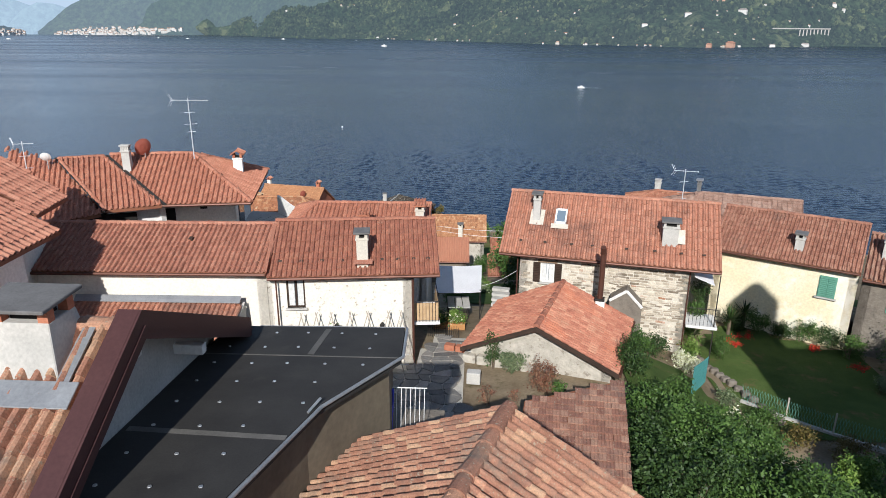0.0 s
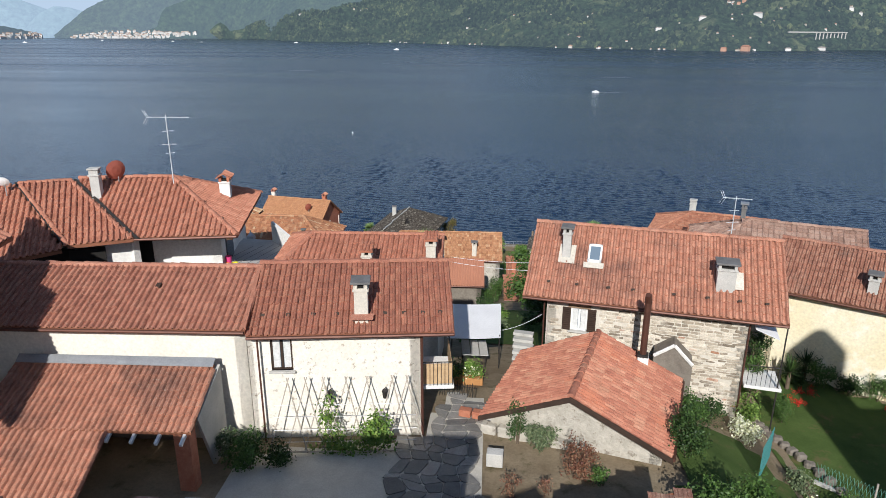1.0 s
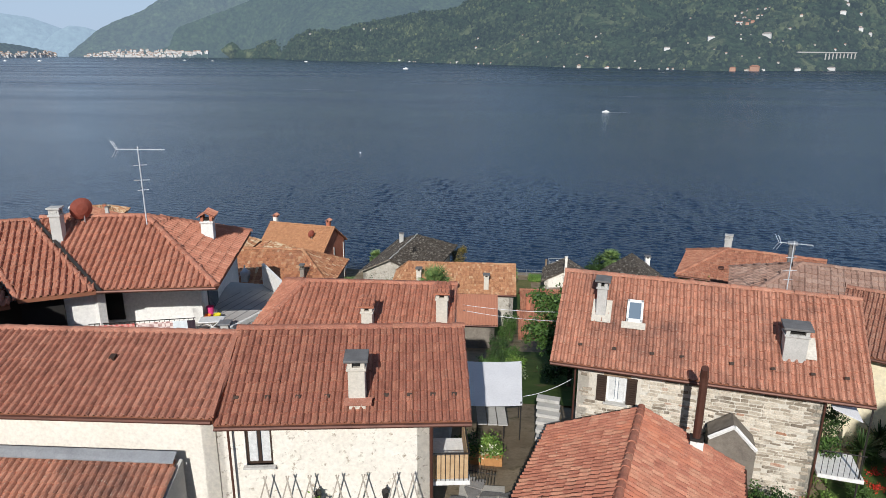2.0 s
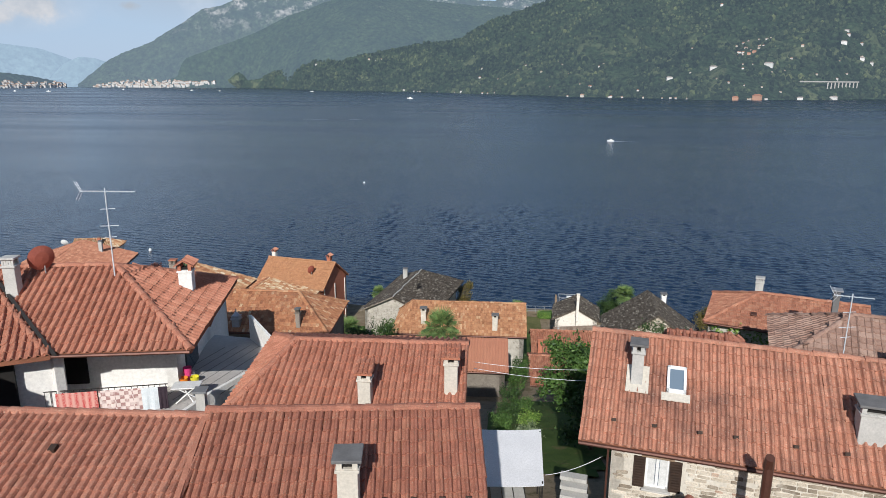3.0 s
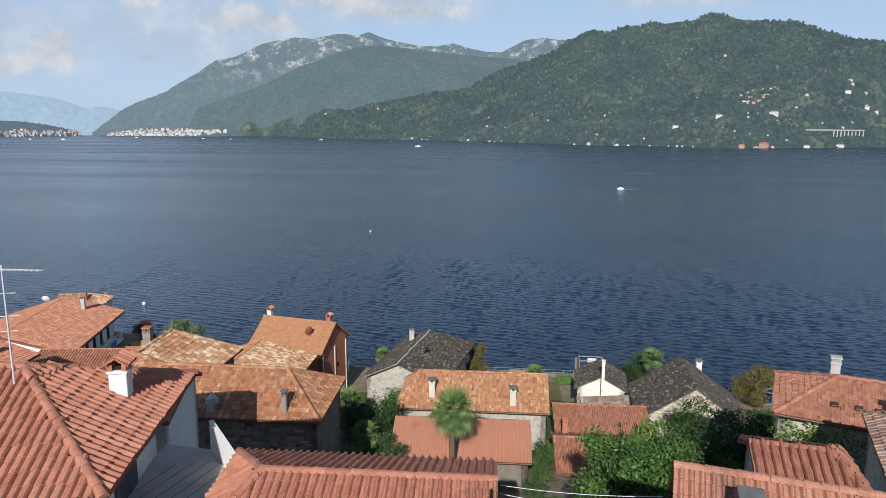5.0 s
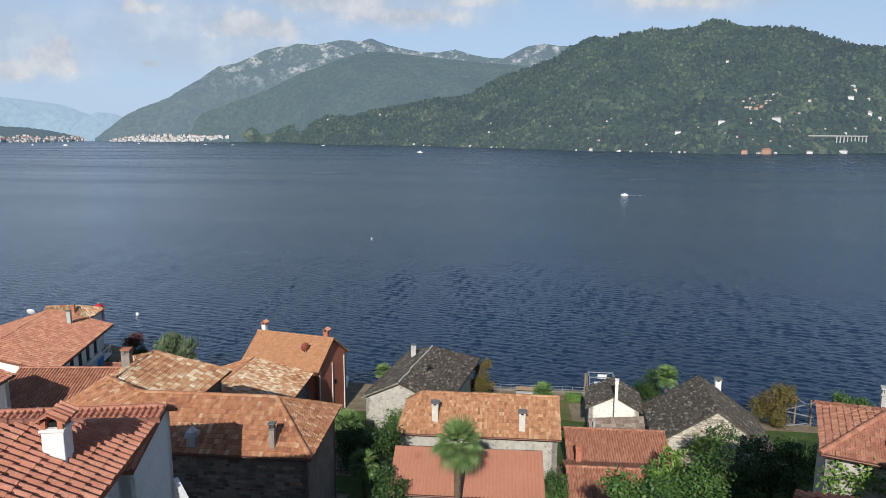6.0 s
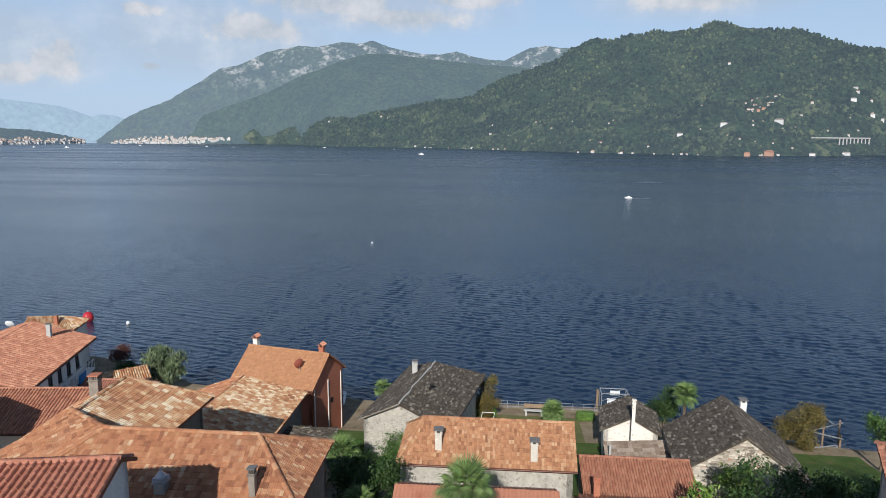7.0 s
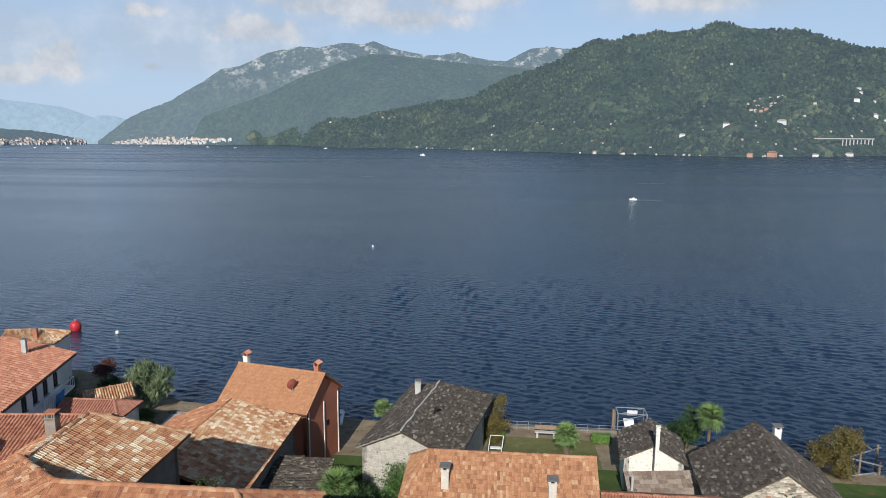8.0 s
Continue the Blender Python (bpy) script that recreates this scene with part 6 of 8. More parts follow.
for nm, x, y, r, h, c, lab in (("basin", -11.1, 29.0, 0.26, 0.22, (0.75, 0.74, 0.72), "white plastic basin"), ("bucket", -11.05, 28.5, 0.17, 0.24, (0.70, 0.22, 0.03), "orange plastic bucket"), ("bucket", -10.68, 28.65, 0.17, 0.24, (0.62, 0.55, 0.04), "yellow plastic bucket"), ("bag", -11.05, 28.85, 0.16, 0.5, (0.62, 0.06, 0.20), "pink bag standing on the terrace")):
    bm = tube((x, y, 19.105), (x, y, 19.105 + h), r * 0.8, r, 14)
    top = [f for f in bm.faces if all(v.co.z > 19.1 + h * 0.9 for v in f.verts)]
    r_ = bmesh.ops.inset_region(bm, faces=top, thickness=0.02)
    bmesh.ops.translate(bm, verts=list({v for f in top for v in f.verts}), vec=(0, 0, -h * 0.7))
    tagged(part(nm, bm, surface("plastic_" + nm + str(int(c[1] * 100)), c, tuple(v * 1.1 for v in c), 3, 20, 0.4)), lab + " beside the house wall", nm)
chimney(house_d, -11.4, 30.15, 21.9, 23.1, 0.5, 0.46, 12, WHITE, "tile", TILE_HOUSE)
chimney(house_d, -16.2, 27.2, 22.7, 23.95, 0.4, 0.4, 12, CONCRETE, "crown", CONCRETE)
# doorways and a small round window under its eaves, black panels for the shade inside
for (x, y, w, h, z) in ((-14.7, 27.22, 1.1, 1.35, 19.4), (-12.6, 27.42, 0.35, 0.25, 20.75)):
    d = part("opening", box((x, y + 0.27, z + h / 2), (w, 0.08, h), 11), BLACK, house_d)
d = part("terrace_door", box(at_d(6.43, 4.4, 20.1), (0.07, 1.6, 2.0), 11), GLASS, house_d)


def yagi(name, x, y, z0, z1, boom, ang, els, label):
    """A roof aerial: mast, boom and elements."""
    a = thing(name, (x, y, z0), label, "antenna", "roof aerials")
    part("mast", tube((x, y, z0), (x, y, z1), 0.025, 0.02, 6), ALLOY, a)
    R = pose(x, y, z1 - 0.12, 0, 0, ang)
    part("boom", tube(R @ Vector((-boom * 0.45, 0, 0)), R @ Vector((boom * 0.55, 0, 0)), 0.016, seg=5), ALLOY, a)
    for i in range(els):
        u = -boom * 0.4 + boom * 0.93 * i / (els - 1)
        part("element", tube(R @ Vector((u, -0.16, 0)), R @ Vector((u, 0.16, 0)), 0.007, seg=4), ALLOY, a)
    for k in (-1, 1):
        part("reflector", tube(R @ Vector((-boom * 0.45, 0, 0)), R @ Vector((-boom * 0.58, 0.1, k * 0.32)), 0.007, seg=4), ALLOY, a)
        part("reflector", tube(R @ Vector((-boom * 0.38, -0.1, 0)), R @ Vector((-boom * 0.50, 0.0, k * 0.32)), 0.007, seg=4), ALLOY, a)
    for dz, w in ((0.75, 0.5), (1.35, 0.62), (1.75, 0.4)):
        if z1 - dz > z0 + 0.2:
            part("cross_arm", tube((x - w / 2, y, z1 - dz), (x + w / 2, y + 0.08, z1 - dz + 0.02), 0.012, seg=4), ALLOY, a)
    return a


def dish(name, x, y, z, r, az, el, mat, label):
    a = thing(name, (x, y, z - 0.6), label, "satellite dish", "satellite dishes")
    bm = bmesh.new()
    bmesh.ops.create_uvsphere(bm, u_segments=18, v_segments=12, radius=r * 1.8)
    bmesh.ops.delete(bm, geom=[v for v in bm.verts if v.co.z > -1.8 * r * 0.83], context="VERTS")
    bmesh.ops.translate(bm, verts=bm.verts, vec=(0, 0, r * 1.7))
    bmesh.ops.transform(bm, matrix=pose(x, y, z, 90 - el, 0, az), verts=bm.verts)
    ob = part("bowl", bm, mat, a)
    ob.modifiers.new("thickness", "SOLIDIFY").thickness = 0.02
    part("mast", tube((x, y + 0.1, z - 0.75), (x, y + 0.1, z), 0.025), STEEL, a)
    f = pose(x, y, z, 90 - el, 0, az)
    part("feed_arm", tube(f @ Vector((0, -r * 0.8, 0.02)), f @ Vector((0, -r * 0.2, r * 1.0)), 0.012, seg=5), STEEL, a)
    part("feed", tube(f @ Vector((0, -r * 0.2, r * 0.95)), f @ Vector((0, -r * 0.15, r * 1.12)), 0.035, seg=8), WHITE_PAINT, a)
    return a


yagi("aerial", -12.95, 28.0, 23.4, 26.55, 1.9, 4, 13, "tall galvanised television aerial on the hip roof")
yagi("aerial", -20.5, 25.5, 22.2, 24.6, 0.9, 20, 5, "thin television aerial beside a white dish")
yagi("aerial", 13.75, 31.3, 19.8, 22.6, 1.3, -15, 7, "bent television aerial behind the stone house")
dish("dish", -15.7, 28.1, 23.95, 0.5, 235, 8, RUST, "rust-red satellite dish behind the roof ridge")
dish("dish", -19.9, 26.2, 23.7, 0.28, 200, 30, WHITE_PAINT, "small white satellite dish on the wing roof")
dish("dish", -20.6, 76.9, 9.6, 0.5, 230, 8, RUST, "rust-red satellite dish on the orange roof")
dish("dish", -54.6, 83.6, 10.2, 0.5, 190, 30, WHITE_PAINT, "white satellite dish on the villa roof")

# chimneys and vents of the other houses
chimney(house_e, -3.63, 26.2, 19.7, 20.8, 0.42, 0.42, 1.4, MORTAR, "pent", TILE_HOUSE)
chimney(house_e, -0.86, 26.95, 20.0, 21.15, 0.44, 0.42, 1.4, MORTAR, "pent", TILE_HOUSE)
chimney(house_g, -12.3, 46.1, 14.6, 15.7, 0.28, 0.28, 0, STONE_DARK, "crown", SLAB)
gv = part("vent_pipe", box((-16.4, 46.0, 14.95), (0.5, 0.46, 0.75), 1, bevel=0.02), STEEL, house_g)
for k in range(3):
    part("louvre", box((-16.4, 46.0, 15.12 + 0.1 * k), (0.62 - 0.03 * k, 0.58 - 0.03 * k, 0.04), 1, bevel=0.01), STEEL, gv)
part("cowl", tube((-16.4, 46.0, 15.36), (-16.4, 46.0, 15.6), 0.26, 0.05, 10), STEEL, gv)
part("finial", tube((-16.4, 46.0, 15.58), (-16.4, 46.0, 15.78), 0.04, 0.04, 8), STEEL, gv)
chimney(house_m, -6.1, 62.7, 8.9, 10.25, 0.46, 0.42, 0, MORTAR, "slab", SLAB)
chimney(house_m, 0.35, 62.4, 8.7, 9.95, 0.46, 0.42, 0, MORTAR, "slab", SLAB)
chimney(house_n2, 4.3, 60.7, 7.0, 8.5, 0.4, 0.4, 0, BRICK, "crown", BRICK)
chimney(house_r, -19.1, 79.2, 9.4, 10.5, 0.45, 0.45, -12, REDWALL, "tile", TILE_ORANGE)
chimney(house_r, -26.2, 80.9, 9.4, 10.55, 0.45, 0.45, -12, PLASTER, "tile", TILE_ORANGE)
chimney(house_s, -10.4, 80.6, 7.2, 8.8, 0.5, 0.45, 0, CONCRETE, "crown", SLAB)
sv = part("vent_pipe", tube((-8.4, 75.6, 8.1), (-8.2, 75.4, 8.75), 0.09, 0.09, 8), IRON, house_s)
part("cowl", tube((-8.2, 75.4, 8.7), (-8.0, 75.2, 8.85), 0.16, 0.12, 8), IRON, sv)
bm = bmesh.new()      # uneven line of mortar along the ridge
rng = random.Random(3)
run = [at_s(10.6 * i / 14, 4.4 + rng.uniform(-0.09, 0.09), 8.70 + rng.uniform(-0.02, 0.03)) for i in range(15)]
for a, b in zip(run, run[1:]):
    add_tube(bm, a, b, 0.06 + rng.uniform(-0.02, 0.02), 0.06 + rng.uniform(-0.02, 0.02), 6)
part("ridge_mortar", bm, CONCRETE, house_s)
gable = [c for c in house_s.children if c.name.startswith("wall")][3]
stone_face(gable, at_s(0.5, 7.7, 0), 80.3 + 270, 6.8, 3.0, lambda u: 6.4 + 1.5 * (1 - abs(u - 3.4) / 3.4), [], RUBBLE, 0, (0.26, 0.14), 0.05, 21)
chimney(house_t, 9.05, 74.65, 2.4, 8.2, 0.28, 0.25, -6, PLASTER_OLD, "crown", PLASTER_OLD)
chimney(house_u, 18.2, 75.9, 6.0, 8.2, 0.5, 0.5, 0, WHITE, "slab", SLAB)
chimney(house_k, 16.75, 47.5, 17.3, 18.3, 0.44, 0.44, -21.4, CONCRETE, "crown", CONCRETE)
for u in (2.6, 3.6, 4.4, 5.3, 6.2):
    part("roof_vent", box(at_k(u, 1.1, 16.6 + 1.25 * 1.1 / 3.2 + 0.1), (0.32, 0.3, 0.1), -21.4, rx=21, bevel=0.02), COPPER, house_k)
chimney(house_w, 17.4, 39.6, 18.8, 20.0, 0.28, 0.28, -19, SLAB, "slab", ZINC)
chimney(house_v, 19.0, 27.85, 18.7, 19.75, 0.42, 0.4, -31, CONCRETE, "slab", SLAB)
chimney(house_v2, 22.6, 26.4, 18.6, 20.1, 0.4, 0.4, -31, CONCRETE, "crown", SLAB)
chimney(house_l2, -38.5, 55.5, 12.9, 14.5, 0.4, 0.4, 0, BRICK, "crown", BRICK)
chimney(house_l, -48.1, 81.0, 9.8, 11.0, 0.4, 0.4, 14, CONCRETE, "crown", SLAB)
chimney(house_l6, -54.2, 90.2, 8.0, 9.2, 0.4, 0.4, 14, BRICK, "crown", SLAB)
chimney(q, -24.4, 53.6, 14.8, 16.6, 0.5, 0.5, 10, STONE_DARK, "crown", BRICK)
# green shutters, closed, on the yellow house
gs = part("window", box(at_v(5.825, 0.33, 17.55), (0.80, 0.05, 1.14), -31), GREEN_PAINT, house_v, "closed green shutters")
for k in (-1, 1):
    bm = box(at_v(5.825 + k * 0.19, 0.29, 17.55), (0.36, 0.04, 1.08), -31, bevel=0.005)
    for i in range(10):
        add_box(bm, at_v(5.825 + k * 0.19, 0.265, 17.1 + i * 0.1), (0.28, 0.02, 0.05), -31, rx=20)
    part("shutter", bm, GREEN_PAINT, gs)
part("sill", box(at_v(5.825, 0.3, 16.95), (1.0, 0.2, 0.06), -31), CONCRETE, gs)
# pilasters on the red house's side, and villa balconies
for v in (0.7, 3.3, 5.9):
    part("pilaster", box(at_r(8.47, v, 4.5), (0.08, 0.14, 6.2), -12), PLASTER, house_r)
part("window", box(at_r(8.47, 3.9, 5.4), (0.06, 0.35, 0.45), -12), BLACK, house_r)
for z in (5.6, 2.9):
    part("balcony", box(at_l(11.5, 0.75, z), (7.0, 1.2, 0.18), 104.5), WHITE, house_l)
    for i in range(18):
        part("baluster", tube(at_l(8.2 + i * 0.4, 0.2, z + 0.05), at_l(8.2 + i * 0.4, 0.2, z + 1.0), 0.03, seg=5), WHITE_PAINT, house_l)
    part("handrail", tube(at_l(8.1, 0.2, z + 1.0), at_l(15.0, 0.2, z + 1.0), 0.05, seg=6), WHITE_PAINT, house_l)
aw = part("awning", prism([at_l(10.4, 0.10, 5.35), at_l(12.3, 0.10, 5.35), at_l(12.3, 0.02, 6.35), at_l(10.4, 0.02, 6.35)], (0, 0, -0.05)), surface("blue_awning", (0.03, 0.18, 0.45), (0.05, 0.24, 0.55), 3, 20, 0.7), house_l, "bright blue awning")

# porch against the long house
porch = thing("porch", (-10, 16.5, 15.8), "tiled lean-to porch on brick pillars", "porch")
pf_ = [(-13.9, 15.35, 18.5), (-7.15, 15.6, 18.5), (-7.35, 18.1, 19.5), (-14.1, 17.9, 19.5)]
prf = part("roof", prism(pf_, (0, 0, -0.08)), DECK, porch)
lay_tiles(prf, pf_, "roman", 0.2, 0.32, TILE_SALMON, 150)
pf2 = [(-14.0, 12.6, 17.3), (-9.6, 12.8, 17.3), (-9.75, 15.5, 18.46), (-13.9, 15.35, 18.46)]
prf2 = part("roof", prism(pf2, (0, 0, -0.08)), DECK, porch)
lay_tiles(prf2, pf2, "roman", 0.2, 0.32, TILE_SALMON, 50)
part("flashing", prism([(-14.0, 17.88, 19.74), (-7.3, 18.12, 19.74), (-7.3, 17.85, 19.56), (-14.0, 17.65, 19.56)], (0, 0, -0.03)), ZINC, porch)
part("cheek", prism([(-7.3, 16.2, 18.6), (-7.3, 18.2, 19.45), (-7.3, 18.2, 16.0), (-7.3, 17.2, 16.0)], (0.1, 0, 0)), CONCRETE, porch)
for x in (-7.5, -13.0):
    part("pillar", box((x, 15.85, 17.2), (0.5, 0.45, 2.5), bevel=0.01), BRICK, porch)
part("beam", box((-10.5, 15.75, 18.3), (6.4, 0.2, 0.22)), WOOD_DARK, porch)
for i in range(9):
    part("rafter", box((-13.6 + i * 0.78, 15.5, 18.36), (0.09, 0.5, 0.1), 0, rx=22), WHITE_PAINT, porch)

# clothes airer beside the membrane roof
air = thing("clothes_airer", (0.75, 5.1, 22.3), "white wire clothes airer with blue strap", "clothes rack")
part("platform", box((0.85, 5.3, 22.25), (1.3, 1.6, 0.14)), DARKWALL, air)
for i in range(8):
    x = 0.5 + i * 0.09
    part("wire", tube((x, 5.15, 22.4), (x + 0.02, 5.2, 23.35), 0.008, seg=4), WHITE_PAINT, air)
for z in (22.4, 23.35):
    part("rail", tube((0.45, 5.15 + (z - 22.4) * 0.05, z), (1.2, 5.15 + (z - 22.4) * 0.05, z), 0.012, seg=5), WHITE_PAINT, air)
part("strap", tube((0.5, 5.0, 22.35), (0.55, 5.05, 23.4), 0.03, seg=5), surface("blue_strap", (0.05, 0.06, 0.5), (0.08, 0.09, 0.62), 3, 20, 0.6), air)
part("pole", tube((0.2, 5.0, 22.3), (0.2, 5.0, 23.1), 0.025, seg=6), WHITE_PAINT, air)
for k, (a, b) in enumerate((((-0.35, 33.1, 18.45), (5.0, 33.6, 18.1)), ((-0.35, 33.0, 18.2), (5.0, 33.2, 17.75)), ((2.45, 27.4, 16.8), (4.3, 27.0, 17.9)))):
    cable = bpy.data.curves.new("wire_span", "CURVE")
    cable.dimensions, cable.bevel_depth = "3D", 0.010
    sp = cable.splines.new("POLY")
    sp.points.add(12)
    for i in range(13):
        t = i / 12
        p = Vector(a).lerp(Vector(b), t) - Vector((0, 0, 0.5 * t * (1 - t)))
        sp.points[i].co = (*p, 1)
    cable.materials.append(CANVAS)
    tagged(new("overhead_wire", cable), "pale sagging cable strung between houses", "cable", "overhead cables")

# rough dark stones in the old house's front wall
stone_face([c for c in house_u.children if c.name.startswith("wall")][3], at_u(0.25, 9.25, 0), 355.5, 8.9, 2.5,
           lambda u: 5.2 + min(3.5 * (9.25 - u) / 4.9, 0.3 + 3.2 * (0.35 + u) / 4.7), [], STONE, 160, (0.36, 0.13), 0.04, 17)
stone_face([c for c in house_g.children if c.name.startswith("wall")][0], at_g(0.3, 0.3, 0), 1.0, 12.7, 10.5, lambda u: 14.1, [], STONE_DARK, 160, (0.42, 0.16), 0.03, 11)


# ---- gardens and trees ----
def leaves(name, blobs, n, size, material, parent, seed=0, long=1.6, shell=0.45, droop=0.0, label=""):
    """A crown of many small leaves gathered in clumps inside a set of ellipsoids (x, y, z, rx, ry, rz)."""
    rng = np.random.default_rng(seed)
    b = np.array(blobs, float)
    wt = (b[:, 3] * b[:, 4] * b[:, 5]) ** (2 / 3)
    clumps = max(8, n // 14)
    pick = rng.choice(len(b), clumps, p=wt / wt.sum())
    d = rng.normal(size=(clumps, 3))
    d /= np.linalg.norm(d, axis=1)[:, None]
    r = rng.uniform(0, 1, clumps) ** shell * rng.uniform(0.82, 1.12, clumps)
    cc = b[pick, :3] + d * r[:, None] * b[pick, 3:]
    which = rng.integers(0, clumps, n)
    c = cc[which] + rng.normal(size=(n, 3)) * size * 1.7
    out = d[which] + rng.normal(size=(n, 3)) * 0.7
    out /= np.linalg.norm(out, axis=1)[:, None]
    side = np.cross(out, rng.normal(size=(n, 3)))
    side /= np.linalg.norm(side, axis=1)[:, None] + 1e-9
    tip = np.cross(side, out)
    tip[:, 2] -= droop
    s = size * rng.uniform(0.6, 1.4, n)[:, None]
    v = np.stack([c - side * s * 0.5, c - tip * s * long * 0.5 - out * s * 0.1, c + side * s * 0.5, c + tip * s * long * 0.5], 1).reshape(-1, 3)
    me = bpy.data.meshes.new(name)
    me.from_pydata(v.tolist(), [], np.arange(4 * n).reshape(-1, 4).tolist())
    me.materials.append(material)
    return tagged(attach(name, me, None, parent, label), kind="stuff")


def shrub(name, label, x, y, r, h, material, n=700, size=0.07, seed=1, z=None, stems=4, rx=None, long=1.6, category="shrub", group="garden shrubs", droop=0.0):
    """A bush: a few stems and an uneven mound of leaves."""
    z = ground_z(x, y) if z is None else z
    n, size = int(n * 2.0), size * 0.74
    rng = random.Random(seed * 7 + 1)
    ob = thing(name, (x, y, z), label, category, group)
    rx = rx or r
    bl = [(x, y, z + h * 0.45, rx * 0.75, r * 0.75, h * 0.45)]
    for i in range(5):
        a = rng.uniform(0, 6.28)
        k = rng.uniform(0.4, 0.62)
        bl.append((x + math.cos(a) * rx * 0.55, y + math.sin(a) * r * 0.55, z + h * rng.uniform(0.3, 0.75), rx * k, r * k, h * rng.uniform(0.22, 0.34)))
    stem = bmesh.new()
    for i in range(stems):
        a = rng.uniform(0, 6.28)
        add_tube(stem, (x + 0.05 * math.cos(a), y + 0.05 * math.sin(a), z - 0.2), (x + rx * 0.5 * math.cos(a), y + r * 0.5 * math.sin(a), z + h * 0.6), 0.025, 0.01, 5)
    part("stem", stem, BARK, ob)
    leaves("foliage", bl, n, size, material, ob, seed, long, droop=droop)
    return ob


def tree(name, label, x, y, h, crown, material, n=2500, size=0.12, seed=1, z=None, trunk_r=0.14, long=1.6, droop=0.0, low=0.35):
    """A tree: tapered trunk, limbs, and a crown of leaf clumps round the limbs' ends."""
    z = ground_z(x, y) if z is None else z
    n, size = int(n * 1.7), size * 0.8
    rng = random.Random(seed * 13 + 5)
    ob = thing(name, (x, y, z), label, "tree", "trees")
    top = z + h
    bm = tube((x, y, z - 0.3), (x + 0.1, y, z + h * 0.5), trunk_r, trunk_r * 0.6, 9)
    part("trunk", bm, BARK, ob)
    bl = [(x, y, z + h * (1 + low) / 2, crown * 0.62, crown * 0.62, h * (1 - low) * 0.42)]
    for i in range(9):
        a = i * 2.4 + rng.uniform(-0.3, 0.3)
        k = rng.uniform(0.45, 0.85)
        e = Vector((x + math.cos(a) * crown * k * 0.75, y + math.sin(a) * crown * k * 0.75, z + h * rng.uniform(low + 0.08, 0.9)))
        part("limb", tube((x, y, z + h * rng.uniform(0.3, 0.5)), e, trunk_r * 0.4, trunk_r * 0.12, 6), BARK, ob)
        c = crown * rng.uniform(0.3, 0.46)
        bl.append((*e, c, c, c * 0.8))
    leaves("crown", bl, n, size, material, ob, seed, long, droop=droop)
    return ob


def fan_leaf(name, r, blades, fold=0.35):
    """A palm's fan: narrow blades round a stalk's end; lies in xy, stalk along -y."""
    verts, faces = [], []
    for i in range(blades):
        a = radians(-125 + 250 * i / (blades - 1))
        w = 0.5 * radians(250 / blades) * 0.8
        rr = r * (0.86 + 0.14 * math.cos(a)) * (1.0 if i % 2 else 0.93)
        k = len(verts)
        for ang, d, z in ((a, 0.03, 0), (a - w, rr * 0.55, 0.02), (a, rr * 0.6, -fold * 0.03), (a + w, rr * 0.55, 0.02), (a, rr, -0.18 * r)):
            verts.append((math.sin(ang) * d, math.cos(ang) * d, z))
        faces += [(k, k + 1, k + 2), (k, k + 2, k + 3), (k + 1, k + 4, k + 2), (k + 2, k + 4, k + 3)]
    k = len(verts)
    L = r * 0.9
    for x, z in ((-0.02, 0), (0.02, 0), (0.0, 0.02)):
        verts += [(x, 0.05, z), (x, -L, z)]
    faces += [(k, k + 1, k + 3, k + 2), (k + 2, k + 3, k + 5, k + 4), (k + 4, k + 5, k + 1, k)]
    me = bpy.data.meshes.new(name)
    me.from_pydata(verts, [], faces)
    me.materials.append(LEAF_PALM)
    return me


FAN = fan_leaf("frond", 0.62, 22)
FAN_BIG = fan_leaf("frond", 0.78, 26)
FAN_CROWN = fan_leaf("frond", 1.0, 30)


def palm(label, x, y, z0, z1, fan, n=30, seed=1, r=0.13, spread=1.0):
    """A fan palm: fibrous trunk and a round head of fans."""
    ob = thing("palm_tree", (x, y, z0), label, "palm tree", "palms")
    rng = random.Random(seed)
    bm = bmesh.new()
    steps = max(3, int((z1 - z0) / 0.35))
    for i in range(steps):
        a, b = z0 - 0.2 + (z1 - z0 + 0.2) * i / steps, z0 - 0.2 + (z1 - z0 + 0.2) * (i + 1) / steps
        add_tube(bm, (x, y, a), (x, y, b + 0.02), r * rng.uniform(0.9, 1.0), r * rng.uniform(1.05, 1.2), 9)
    part("trunk", bm, PALMBARK, ob)
    for i in range(n):
        az, tilt = i * 137.5, 78 - 120 * (i / n) + rng.uniform(-8, 8)   # upright ones in the middle, hanging ones outside
        m = pose(x, y, z1, 0, 0, az) @ pose(0, 0, 0, tilt) @ Matrix.Translation((0, 0.62 * spread, 0)) @ pose(0, 0, 0, rng.uniform(-25, 5), rng.uniform(-15, 15))
        m = m @ Matrix.Scale(rng.uniform(0.85, 1.12), 4)
        attach("frond", fan, None, ob, m=m)
    return ob


